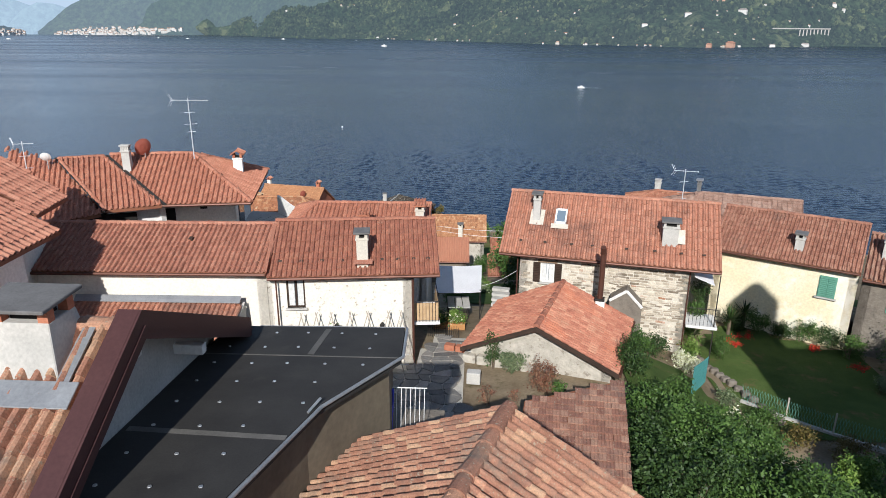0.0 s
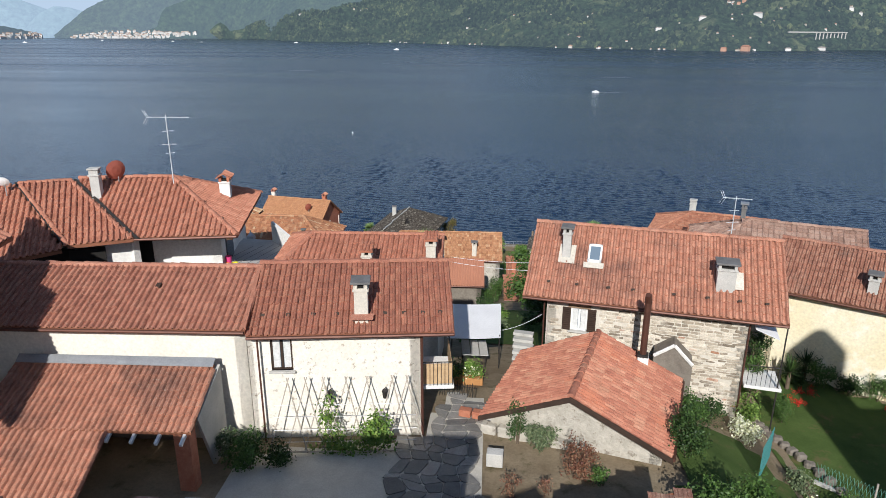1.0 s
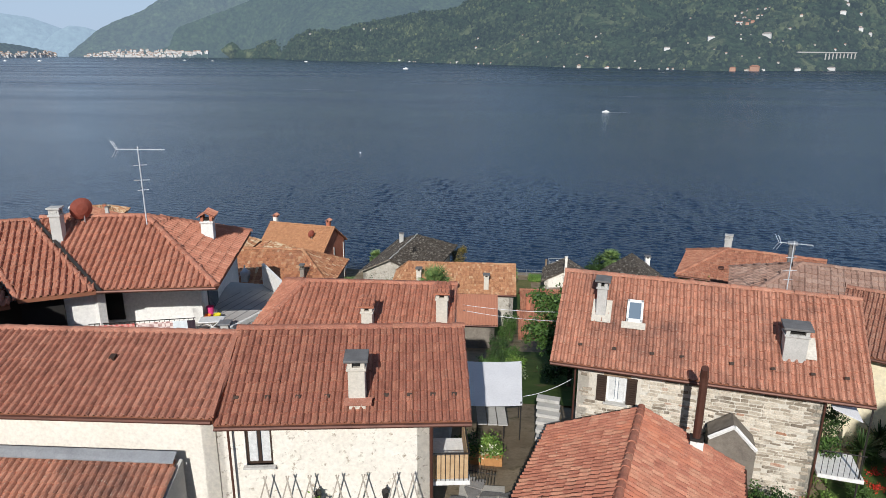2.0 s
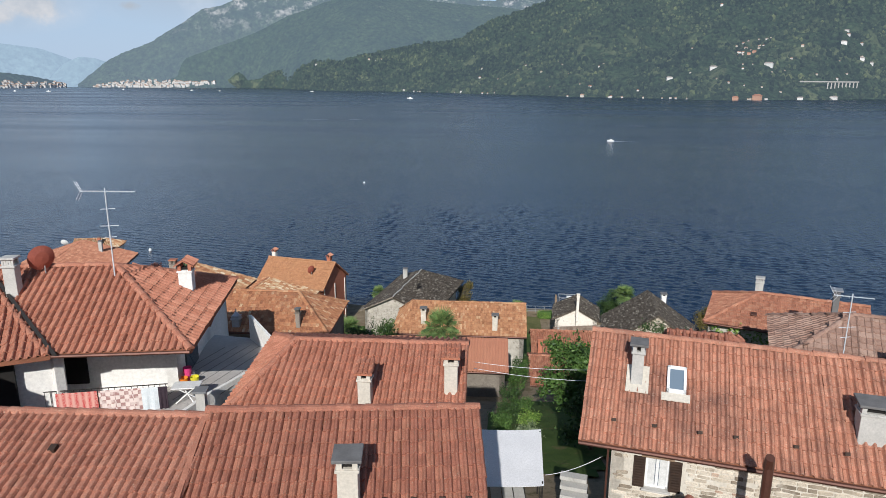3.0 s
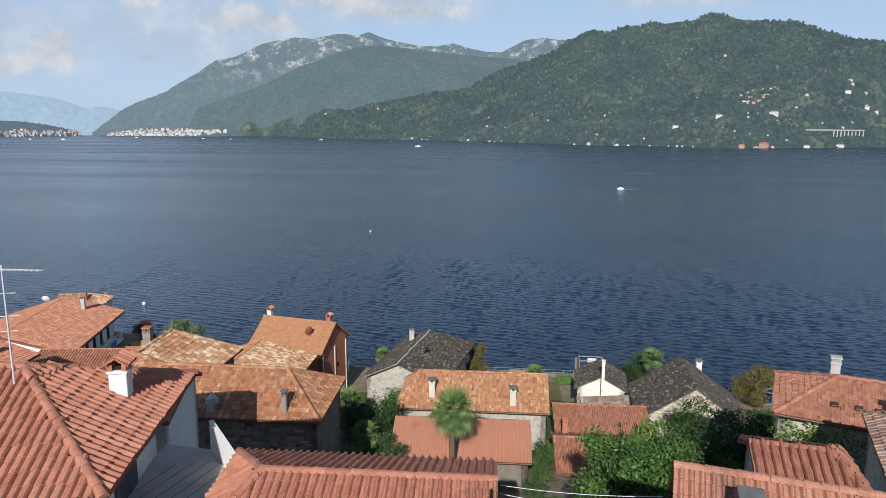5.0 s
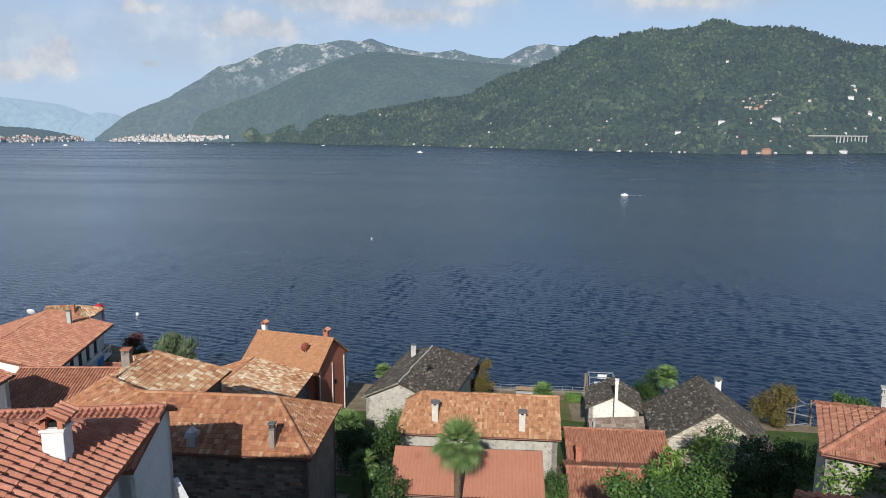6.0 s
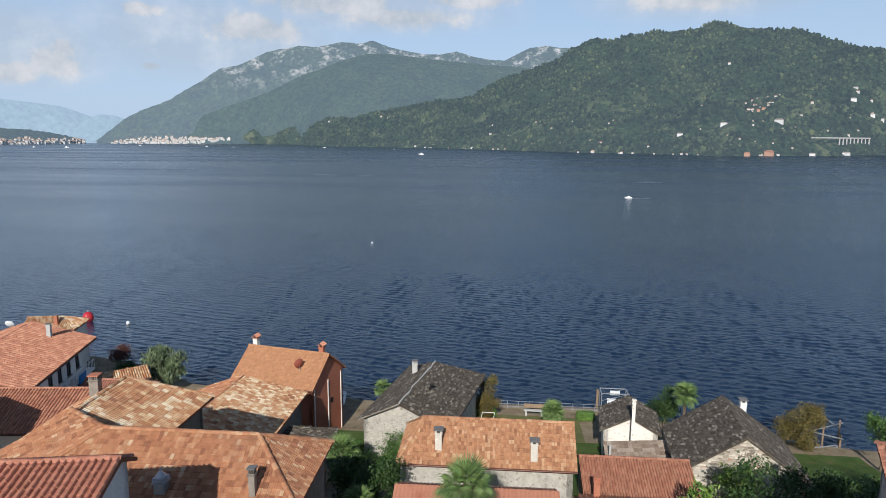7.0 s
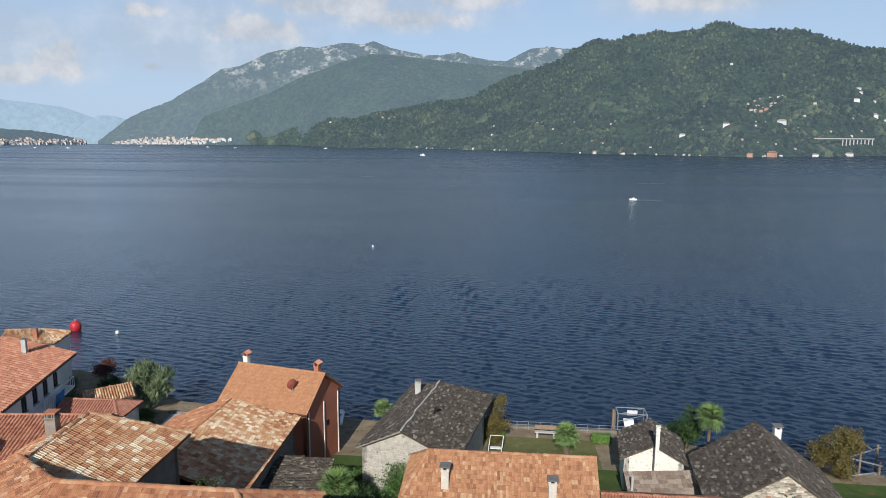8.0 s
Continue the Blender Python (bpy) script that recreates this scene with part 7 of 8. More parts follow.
def patch(name, pts, material, label, category, lift=0.05, step=0.5, kind="structure"):
    """A sheet of turf or earth laid on the ground inside an outline."""
    x0, x1 = min(p[0] for p in pts), max(p[0] for p in pts)
    y0, y1 = min(p[1] for p in pts), max(p[1] for p in pts)
    nx, ny = max(2, int((x1 - x0) / step)), max(2, int((y1 - y0) / step))
    bm, grid = bmesh.new(), {}

    def vert(i, j):
        if (i, j) not in grid:
            x, y = x0 + (x1 - x0) * i / nx, y0 + (y1 - y0) * j / ny
            grid[i, j] = bm.verts.new((x, y, ground_z(x, y) + lift + 0.04 * noise.noise((x, y, 2))))
        return grid[i, j]

    for i in range(nx):
        for j in range(ny):
            if inside(pts, x0 + (x1 - x0) * (i + 0.5) / nx, y0 + (y1 - y0) * (j + 0.5) / ny):
                bm.faces.new((vert(i, j), vert(i + 1, j), vert(i + 1, j + 1), vert(i, j + 1)))
    return tagged(part(name, bm, material), label, category, kind=kind)


patch("lawn", [(13.0, 17.5), (21.5, 17.5), (21.3, 25.2), (16, 28.8), (13.8, 26.0), (13.2, 22)], GRASS, "shaded green lawn below the yellow house", "lawn", 0.09)
patch("lawn", [(6.2, 8), (13.2, 8), (13.2, 17.4), (11.6, 21.5), (8.2, 21.0), (8.0, 14)], GRASS, "rough grass below the shrubs", "lawn", 0.09)
patch("lawn", [(0.2, 32.5), (5.2, 32.5), (6.5, 38), (7.2, 50), (1.8, 50.4), (0.2, 44)], GRASS, "sunny green garden grass between houses", "lawn", 0.1)
patch("lawn", [(-4.4, 80.5), (5.8, 80.0), (5.8, 86.2), (-4.4, 86.2)], DRYGRASS, "small lawn beside the lake", "lawn", 0.1)
patch("lawn", [(-22, 66), (30, 66), (30, 80), (-22, 80)], GRASS, "grass between the lower houses", "lawn", 0.04, 1.0)
patch("lawn", [(5.5, 36), (30, 36), (30, 66), (7.6, 66)], GRASS, "green slope of gardens", "lawn", 0.06, 1.0)
patch("lawn", [(-9.5, 52), (1.5, 56), (3.2, 62), (-9, 61.5), (-14, 60)], GRASS, "garden ground behind the shed", "lawn", 0.06, 1.0)

# flagstones of the yard, irregular, in pale joints
yard = patch("yard", [(-0.7, 6.5), (2.0, 6.5), (2.2, 13.5), (1.5, 17.5), (2.0, 22.3), (0.2, 23.2), (-0.35, 19.2), (-6.5, 17.6), (-7.0, 9.0)], GROUT, "crazy-paved yard with pale joints", "paving", 0.06)
rng = random.Random(5)
gx, gy, cell = 7, 26, 0.54
knots = {(i, j): (-1.3 + i * cell * 1.05 + rng.uniform(-0.24, 0.24), 9.4 + j * cell + rng.uniform(-0.24, 0.24)) for i in range(gx + 1) for j in range(gy + 2)}
outline = [(-0.7, 6.5), (2.0, 6.5), (2.2, 13.5), (1.5, 17.5), (1.9, 22.3), (0.2, 23.2), (-0.35, 19.0), (-6.5, 17.4), (-7.0, 9.0)]
made = 0
for i in range(gx):
    for j in range(gy, -1, -1):
        quad = [knots[i, j], knots[i + 1, j], knots[i + 1, j + 1], knots[i, j + 1]]
        cx, cy = sum(p[0] for p in quad) / 4, sum(p[1] for p in quad) / 4
        if not inside(outline, cx, cy) or made >= 210:
            continue
        z = ground_z(cx, cy) + 0.115
        pts = []
        for (xa, ya), (xb, yb) in zip(quad, quad[1:] + quad[:1]):   # cut the corners, so that stones have five to eight sides
            for t in (0.13, 0.87):
                px, py = xa + (xb - xa) * t, ya + (yb - ya) * t
                pts.append((cx + (px - cx) * 0.93, cy + (py - cy) * 0.93, z + (ground_z(px, py) - ground_z(cx, cy))))
        part("flagstone", prism(pts, (0, 0, -0.05)), PAVING, yard)
        made += 1

# trellis with vines before the cream wall
trel = thing("trellis", (-3, 18.2, 16.3), "trellis of crossed grey poles with white strings", "trellis")
for i, u in enumerate((-4.95, -4.35, -3.75, -3.0, -2.3, -1.45, -0.95)):
    y = 18.15 + (u + 5) * 0.13
    for k in (-1, 1):
        part("pole", tube((u + k * 0.72, y - 0.35, 16.2), (u - k * 0.04, y + 0.12, 19.0), 0.024, 0.02, 6), POLE, trel)
for z, y0 in ((16.75, -0.30), (17.15, -0.2), (17.6, -0.1), (18.0, 0.0)):
    part("string", tube((-5.4, 18.05 + y0, z + 0.05), (-0.6, 18.68 + y0, z), 0.010, seg=5), CANVAS, trel)
part("bar", tube((-5.5, 17.55, 16.55), (-0.7, 18.1, 16.5), 0.03, seg=6), POLE, trel)
vine = thing("vine", (-3, 18.1, 16.2), "bright green vine climbing the trellis", "climbing plant")
leaves("foliage", [(-3.4, 17.95, 16.9, 0.5, 0.28, 0.6), (-3.7, 18.1, 17.6, 0.28, 0.22, 0.5), (-2.2, 18.05, 17.0, 0.4, 0.3, 0.65), (-2.0, 18.2, 17.6, 0.22, 0.2, 0.35), (-3.0, 18.0, 16.6, 1.1, 0.3, 0.35), (-3.55, 18.2, 18.1, 0.2, 0.15, 0.35), (-1.7, 18.1, 17.1, 0.3, 0.25, 0.6)], 2400, 0.075, LEAF_BRIGHT, vine, 4)
part("stem", tube((-3.3, 18.0, 16.1), (-3.6, 18.1, 17.8), 0.02, 0.01, 5), BARK, vine)
shrub("bush", "leafy green bush below the cream wall", -6.0, 16.9, 0.75, 1.25, LEAF_MID, 1300, 0.075, 11)
shrub("bush", "small grey-green bush by the porch", -6.9, 17.3, 0.5, 1.2, LEAF_GREY, 600, 0.07, 12)
shrub("bush", "low bush at the foot of the cream wall", -4.9, 17.2, 0.55, 0.9, LEAF_DARK, 700, 0.07, 13)

# canopy, its table, planters and iron fence
can = thing("canopy", (1.2, 28.6, 14.5), "white canvas canopy on thin dark posts", "canopy")
cl = bmesh.new()
bmesh.ops.create_grid(cl, x_segments=8, y_segments=8, size=0.5)
for v in cl.verts:
    u, w_ = v.co.x + 0.5, v.co.y + 0.5
    v.co = Vector((-0.12 + 2.52 * u + 0.04 * w_, 26.9 + 3.2 * w_ + 0.4 * u * 0.6, 16.55 + 0.38 * w_ - 0.35 * u * (1 - u) * 0.5))
ob = part("canvas", cl, CANVAS, can)
ob.modifiers.new("thickness", "SOLIDIFY").thickness = 0.02
for x, y in ((-0.05, 27.0), (2.35, 27.25), (2.4, 30.2), (-0.05, 30.0)):
    part("post", tube((x, y, ground_z(x, y) - 0.1), (x, y, 16.6 + (y - 27) * 0.1), 0.03, seg=6), IRON, can)
tb = thing("garden_table", (1.2, 27.9, 14.9), "grey plank table under the canopy", "table")
for i in range(3):
    part("plank", box((0.75 + i * 0.42, 27.9, 15.6), (0.38, 1.6, 0.05), 5), CONCRETE, tb)
for sx in (0.6, 1.7):
    for sy in (27.3, 28.5):
        part("leg", tube((sx, sy, 14.7), (sx, sy, 15.58), 0.03, seg=6), IRON, tb)
for k, x in enumerate((0.05, 0.85)):
    pl = thing("planter", (x + 0.35, 24.5, 15.55), "orange-brown wooden planter full of plants", "planter", "planters")
    part("box", box((x + 0.38, 24.5 - k * 0.05, 15.75), (0.78, 0.35, 0.34), -3, bevel=0.01), surface("orange_wood" + str(k), (0.40, 0.19, 0.07), (0.5, 0.26, 0.1), 3, 30, 0.8), pl)
    leaves("foliage", [(x + 0.38, 24.5, 16.1, 0.42, 0.25, 0.25)], 260, 0.07, (LEAF_MID, LEAF_BRIGHT)[k], pl, 20 + k)
    leaves("blossom", [(x + 0.3, 24.4, 16.2, 0.35, 0.2, 0.18)], 70, 0.06, (FLOWER_YELLOW, FLOWER_WHITE)[k], pl, 22 + k)
shrub("bush", "bright yellow-green bush by the planters", 1.25, 25.1, 0.5, 1.1, LEAF_BRIGHT, 700, 0.07, 14)
shrub("bush", "dark shrub beside the corner house", 0.3, 25.4, 0.5, 1.0, LEAF_DARK, 500, 0.07, 15)
fen = thing("iron_fence", (0.6, 23.0, 15.5), "low fence of rusty iron bars", "fence")
for i in range(15):
    x = -0.15 + i * 0.105
    part("bar", tube((x, 23.0 - 0.02 * i, 15.55), (x, 23.0 - 0.02 * i, 16.5 + 0.05 * math.sin(i * 2.1)), 0.014, seg=5), IRON, fen)
for z in (15.7, 16.35):
    part("rail", tube((-0.2, 23.0, z), (1.4, 22.7, z), 0.015, seg=5), IRON, fen)
tr = thing("flower_trough", (2.0, 20.6, 16), "terracotta and stone troughs along the yard", "trough")
for i in range(4):
    part("trough", box((1.0 + i * 0.5, 20.9 - i * 0.12, 16.35), (0.46, 0.32, 0.28), -14, bevel=0.02), (BRICK, BRICK, CONCRETE, SLAB)[i], tr)
part("rim", box((2.1, 17.7, 16.65), (0.55, 0.4, 0.5), -5, bevel=0.02), CONCRETE, tr)
sw = thing("garden_wall", (2.5, 19.5, 15.9), "low rubble retaining wall beside the yard", "wall")
for i in range(5):
    part("wall_block", box((1.9 + i * 0.62, 19.9 - i * 0.2, 16.3), (0.6, 0.4, 0.5 + 0.08 * (i % 2)), -18 + 5 * (i % 3), bevel=0.05), RUBBLE, sw)
shrub("lavender_bush", "rounded grey-green herb bush", 3.7, 18.9, 0.55, 0.9, LEAF_GREY, 900, 0.06, 16, long=2.6)
shrub("rose_bush", "rose climbing at the outbuilding's corner", 2.9, 19.2, 0.3, 1.9, LEAF_DARK, 380, 0.065, 17)
shrub("dry_bush", "reddish-brown withering bush with bare stems", 4.75, 17.3, 0.62, 1.5, LEAF_RED, 800, 0.065, 18, stems=16)
shrub("dry_bush", "small dry bush in the bare yard", 2.6, 16.2, 0.35, 0.85, LEAF_RED, 180, 0.05, 19, stems=14)
shrub("dry_bush", "sparse dry plant in the bare yard", 3.7, 16.4, 0.25, 0.7, LEAF_RED, 110, 0.05, 20, stems=10)
shrub("flower_bush", "low bush with small orange blossoms", 5.5, 17.0, 0.35, 0.7, LEAF_MID, 300, 0.06, 21)

# garden between the outbuilding, the stone house and the lawn
shrub("bush", "tall dark green shrub by the outbuilding", 8.7, 18.7, 0.85, 2.0, LEAF_DARK, 1800, 0.075, 31)
shrub("bush", "green shrub at the stone house's foot", 9.6, 21.3, 0.75, 1.2, LEAF_MID, 1100, 0.07, 32)
shrub("bush", "dull green shrub at the stone wall", 10.6, 22.2, 0.6, 1.2, LEAF_DARK, 800, 0.07, 33)
shrub("bush", "yellow-green shrub beside the balcony", 12.4, 23.4, 0.55, 1.6, LEAF_BRIGHT, 900, 0.07, 34)
shrub("flowering_shrub", "shrub covered in pale cream blossoms", 11.9, 21.9, 0.6, 0.9, FLOWER_WHITE, 750, 0.08, 35)
shrub("flowering_shrub", "pale leaved shrub by the house corner", 13.4, 26.0, 0.6, 1.5, LEAF_BRIGHT, 700, 0.08, 36)
shrub("clipped_bush", "clipped egg-shaped evergreen bush on the lawn", 14.4, 24.4, 0.5, 1.5, LEAF_MID, 1800, 0.05, 37)
shrub("potted_plants", "crowded potted plants on the side balcony", 12.9, 24.6, 0.55, 0.8, LEAF_MID, 500, 0.07, 38, z=16.65)
shrub("climber", "climbing plant hanging from the balcony eaves", 13.2, 25.1, 0.4, 2.2, LEAF_DARK, 600, 0.07, 39, z=16.6)
for k, (x, y) in enumerate(((16.3, 28.0), (17.4, 27.5), (18.3, 26.9), (19.3, 26.5), (20.3, 25.9), (20.9, 24.8))):
    shrub("border_shrub", "dark shrub along the yellow house wall", x, y, 0.7, 1.3 + 0.3 * (k % 2), (LEAF_DARK, LEAF_MID)[k % 2], 700, 0.075, 40 + k)
for k, (x, y) in enumerate(((15.8, 27.3), (16.9, 28.2))):
    yu = thing("yucca", (x, y, 14.3), "spiky dark green yucca below the yellow wall", "yucca", "yuccas")
    bm = bmesh.new()
    r2 = random.Random(k)
    for i in range(60):
        a, e = r2.uniform(0, 6.28), r2.uniform(0.1, 1.4)
        d = Vector((math.cos(a) * math.cos(e), math.sin(a) * math.cos(e), math.sin(e)))
        s_ = d.cross(Vector((0, 0, 1))).normalized() * 0.035
        c = Vector((x, y, ground_z(x, y) + 0.9))
        vs = [bm.verts.new(p) for p in (c - s_, c + s_, c + d * 0.55 + s_ * 0.8, c + d * 0.95, c + d * 0.55 - s_ * 0.8)]
        bm.faces.new(vs)
    part("rosette", bm, LEAF_DARK, yu)
    part("trunk", tube((x, y, ground_z(x, y) - 0.1), (x, y, ground_z(x, y) + 0.95), 0.1, 0.08, 8), BARK, yu)
for k, (x, y, w_) in enumerate(((15.6, 26.0, 0.5), (16.6, 26.9, 0.7), (19.6, 25.6, 0.6), (20.8, 23.6, 0.5))):
    shrub("red_flowers", "bed of bright red flowers at the lawn's edge", x, y, 0.35, 0.35, FLOWER_RED, 160, 0.06, 50 + k, rx=w_)
for k, (x, y, r_, h_, m_) in enumerate(((15.2, 17.2, 0.8, 1.0, LEAF_OLIVE), (14.2, 18.4, 0.8, 0.9, LEAF_MID), (16.6, 16.4, 0.8, 0.9, LEAF_OLIVE), (17.8, 15.4, 0.7, 0.8, LEAF_MID), (13.2, 19.6, 0.6, 0.8, LEAF_GREY), (18.8, 14.6, 0.8, 1.0, LEAF_OLIVE), (12.6, 17.6, 0.5, 0.7, FLOWER_WHITE))):
    shrub("bed_plant", "bushy perennials along the low fence", x, y, r_, h_, m_, 700, 0.07, 60 + k)
for k, (x, y, r_, h_, m_) in enumerate(((8.6, 14.5, 1.3, 2.1, LEAF_MID), (9.4, 12.0, 1.6, 2.7, LEAF_MID), (11.2, 13.8, 1.5, 2.3, LEAF_MID), (11.6, 11.2, 1.6, 2.5, LEAF_DARK), (13.4, 12.8, 1.3, 1.8, LEAF_BRIGHT), (13.8, 10.6, 1.4, 1.9, LEAF_DARK), (7.4, 11.6, 1.0, 2.4, LEAF_DARK), (8.0, 9.2, 1.5, 2.6, LEAF_DARK), (10.4, 9.0, 1.6, 2.4, LEAF_MID), (15.6, 12.4, 1.2, 1.4, LEAF_MID), (15.4, 14.2, 0.8, 1.7, LEAF_BRIGHT), (12.8, 15.4, 0.8, 1.2, LEAF_MID))):
    shrub("large_shrub", "broad leafy garden shrub", x, y, r_, h_, m_, 3200, 0.085, 70 + k, stems=7, long=1.8)
shrub("shaded_tree", "rounded dark shrub beside the dark stone house", 22.4, 23.0, 1.5, 3.2, LEAF_MID, 2600, 0.09, 90)
shrub("bush", "clipped grey-green bush at the lawn", 20.8, 21.6, 0.7, 1.0, LEAF_GREY, 800, 0.07, 91)
gw = thing("curved_wall", (13.3, 22.5, 14.3), "curved low wall of pale rough stones", "wall")
for i in range(16):
    a = i / 15
    x, y = 12.7 + 2.2 * a, 24.2 - 5.6 * a + 0.9 * math.sin(a * 3.1)
    part("wall_stone", box((x, y, ground_z(x, y) + 0.12), (0.40, 0.34, 0.42 + 0.08 * math.sin(i * 2.3)), 20 * math.sin(i * 1.7), bevel=0.07), DARKWALL, gw)
net = thing("garden_net", (12.3, 20.2, 14.5), "turquoise plastic garden netting on canes", "netting")
nm = bmesh.new()
a, b = Vector((11.1, 18.6, 0)), Vector((12.6, 21.2, 0))
for i in range(26):
    p = a.lerp(b, i / 25)
    add_box(nm, (p.x, p.y, ground_z(p.x, p.y) + 0.75), (0.02, 0.02, 1.3), 60)
for j in range(12):
    p, q2 = a + Vector((0, 0, ground_z(a.x, a.y) + 0.15 + j * 0.11)), b + Vector((0, 0, ground_z(b.x, b.y) + 0.15 + j * 0.11))
    add_tube(nm, p, q2, 0.012, seg=4)
part("mesh_net", nm, surface("turquoise_net", (0.05, 0.20, 0.20), (0.08, 0.27, 0.26), 3, 20, 0.6), net)
wf = thing("wire_fence", (16.3, 18, 14.4), "green wire fence with concrete posts along the bed", "fence")
pts_ = [(13.9, 20.3), (15.3, 19.0), (16.7, 17.9), (18.2, 16.9), (19.8, 16.0)]
for (xa, ya), (xb, yb) in zip(pts_, pts_[1:]):
    part("post", tube((xb, yb, 14.2), (xb, yb, 15.4), 0.035, seg=6), POLE, wf)
    bm = bmesh.new()
    for i in range(16):
        t = i / 16
        add_tube(bm, (xa + (xb - xa) * t, ya + (yb - ya) * t, 14.35), (xa + (xb - xa) * (t + 0.12), ya + (yb - ya) * (t + 0.12), 15.25), 0.006, seg=3)
        add_tube(bm, (xa + (xb - xa) * (t + 0.12), ya + (yb - ya) * (t + 0.12), 14.35), (xa + (xb - xa) * t, ya + (yb - ya) * t, 15.25), 0.006, seg=3)
    part("wire_mesh", bm, GREEN_PAINT, wf)
    part("kerb", box(((xa + xb) / 2, (ya + yb) / 2, 14.4), (math.hypot(xb - xa, yb - ya), 0.14, 0.2), math.degrees(math.atan2(yb - ya, xb - xa))), CONCRETE, wf)
for k, (x, y) in enumerate(((12.6, 15.9), (13.3, 15.2), (14.0, 14.6))):
    part("bed_slab", box((x, y, ground_z(x, y) + 0.45), (0.1, 0.5, 0.8), 40, bevel=0.01), CONCRETE, gw)

# gardens between the houses and the shore
tree("laurel_tree", "broad dark evergreen tree in the garden", 5.6, 42.6, 6.2, 2.9, LEAF_MID, 6000, 0.13, 101, z=10.2, low=0.1, long=2.2)
tree("laurel_tree", "dark evergreen against the stone house", 5.4, 36.8, 4.4, 1.4, LEAF_DARK, 2500, 0.12, 102, low=0.1)
tree("garden_tree", "light green leafy tree behind the shed", 9.3, 52.0, 4.2, 2.2, LEAF_MID, 3000, 0.13, 103, low=0.05)
tree("garden_tree", "bright green bamboo-like thicket", 9.8, 57.5, 3.6, 2.2, LEAF_BRIGHT, 3000, 0.12, 104, low=0.0, long=3.5, droop=0.4)
tree("garden_tree", "dark tree in the shade beside the barn", 13.6, 58.5, 4.6, 2.6, LEAF_DARK, 3200, 0.14, 105, low=0.0)
tree("garden_tree", "dark tree in the shade beside the barn", 17.5, 61.0, 4.2, 2.6, LEAF_DARK, 3000, 0.14, 106, low=0.0)
tree("garden_tree", "dark tree below the ivy house", 20.5, 58.0, 4.6, 2.8, LEAF_DARK, 3000, 0.15, 107, low=0.0)
tree("garden_tree", "bright creeper-clad thicket before the barn", 14.6, 65.3, 3.6, 1.6, LEAF_BRIGHT, 2200, 0.11, 108, low=0.0)
tree("garden_tree", "dark garden tree by the old stone house", -7.4, 50.5, 3.6, 1.5, LEAF_DARK, 2200, 0.12, 109, low=0.0)
tree("garden_tree", "dark garden tree between houses", -9.6, 58.5, 5.0, 2.0, LEAF_DARK, 3000, 0.13, 110, low=0.0)
tree("garden_tree", "dark thicket behind the old stone house", -12.2, 62.0, 3.8, 1.9, LEAF_DARK, 2600, 0.13, 111, low=0.0)
tree("garden_tree", "dark ivy thicket under the bleached roof", -17.8, 55.0, 6.3, 1.6, LEAF_DARK, 2200, 0.12, 112, low=0.0)
for k, (x, y, h_, m_) in enumerate(((1.2, 36, 0.9, LEAF_MID), (2.4, 38.5, 0.8, LEAF_GREY), (1.0, 40.5, 1.0, LEAF_MID), (2.6, 42, 0.7, LEAF_BRIGHT), (1.4, 44.5, 1.2, LEAF_DARK), (2.4, 47, 1.0, LEAF_MID), (1.6, 49.3, 1.6, LEAF_DARK), (2.3, 53.0, 2.6, LEAF_MID), (2.4, 55.5, 2.8, LEAF_MID), (2.6, 58.0, 2.4, LEAF_DARK), (0.8, 33.6, 0.7, LEAF_MID))):
    shrub("vegetable_bed", "leafy garden plants in the kitchen garden", x, y, 0.8, h_, m_, 800, 0.08, 120 + k)
for k, (x, y, h_, m_) in enumerate(((24.5, 62, 3.4, LEAF_DARK), (22.0, 66.0, 3.0, LEAF_DARK), (27.0, 66, 4.2, LEAF_DARK), (12.2, 70.0, 1.6, LEAF_BRIGHT), (10.5, 68.5, 1.4, LEAF_MID), (25.0, 54, 4.0, LEAF_DARK), (-12.0, 66.5, 2.4, LEAF_DARK), (-10.8, 69.0, 3.0, LEAF_MID), (-13.6, 72.8, 1.8, LEAF_MID))):
    shrub("thicket", "dense dark green thicket between the walls", x, y, 1.7, h_, m_, 1800, 0.12, 140 + k)
tree("round_tree", "rounded tree turning brown by the water", 26.0, 82.2, 4.4, 2.6, LEAF_OLIVE, 8000, 0.11, 151, low=0.08)
tree("green_tree", "light green leafy tree at the shore", 30.3, 77.0, 4.8, 2.0, LEAF_MID, 2600, 0.13, 152)
tree("willow_tree", "feathery grey-green willow at the water's edge", -40.4, 88.6, 5.2, 2.6, LEAF_GREY, 5500, 0.10, 153, long=5.0, droop=0.7, low=0.05)
tree("purple_tree", "dark purple-leaved small tree by the lake", -48.6, 93.4, 3.6, 1.5, LEAF_PURPLE, 1400, 0.13, 154)
tree("shore_tree", "dark green shrubbery at the villa's shore", -46.8, 91.0, 2.6, 1.6, LEAF_DARK, 1500, 0.13, 155, low=0.0)
tree("olive_bush_tree", "tall olive-coloured hedge tree by the slab roof", -3.7, 84.6, 5.1, 1.6, LEAF_OLIVE, 5200, 0.10, 156, low=0.0)
tree("evergreen", "dark evergreen beside the palm", 14.2, 85.6, 4.2, 1.9, LEAF_DARK, 4200, 0.11, 157, low=0.0)
palm("fan palm with a thick round head of leaves", -3.4, 50.2, 8.0, 13.2, FAN_CROWN, 26, 3, 0.17, 1.35)
palm("tall slim fan palm by the lake", -14.1, 83.2, 1.6, 5.0, FAN, 30, 4, 0.11, 0.9)
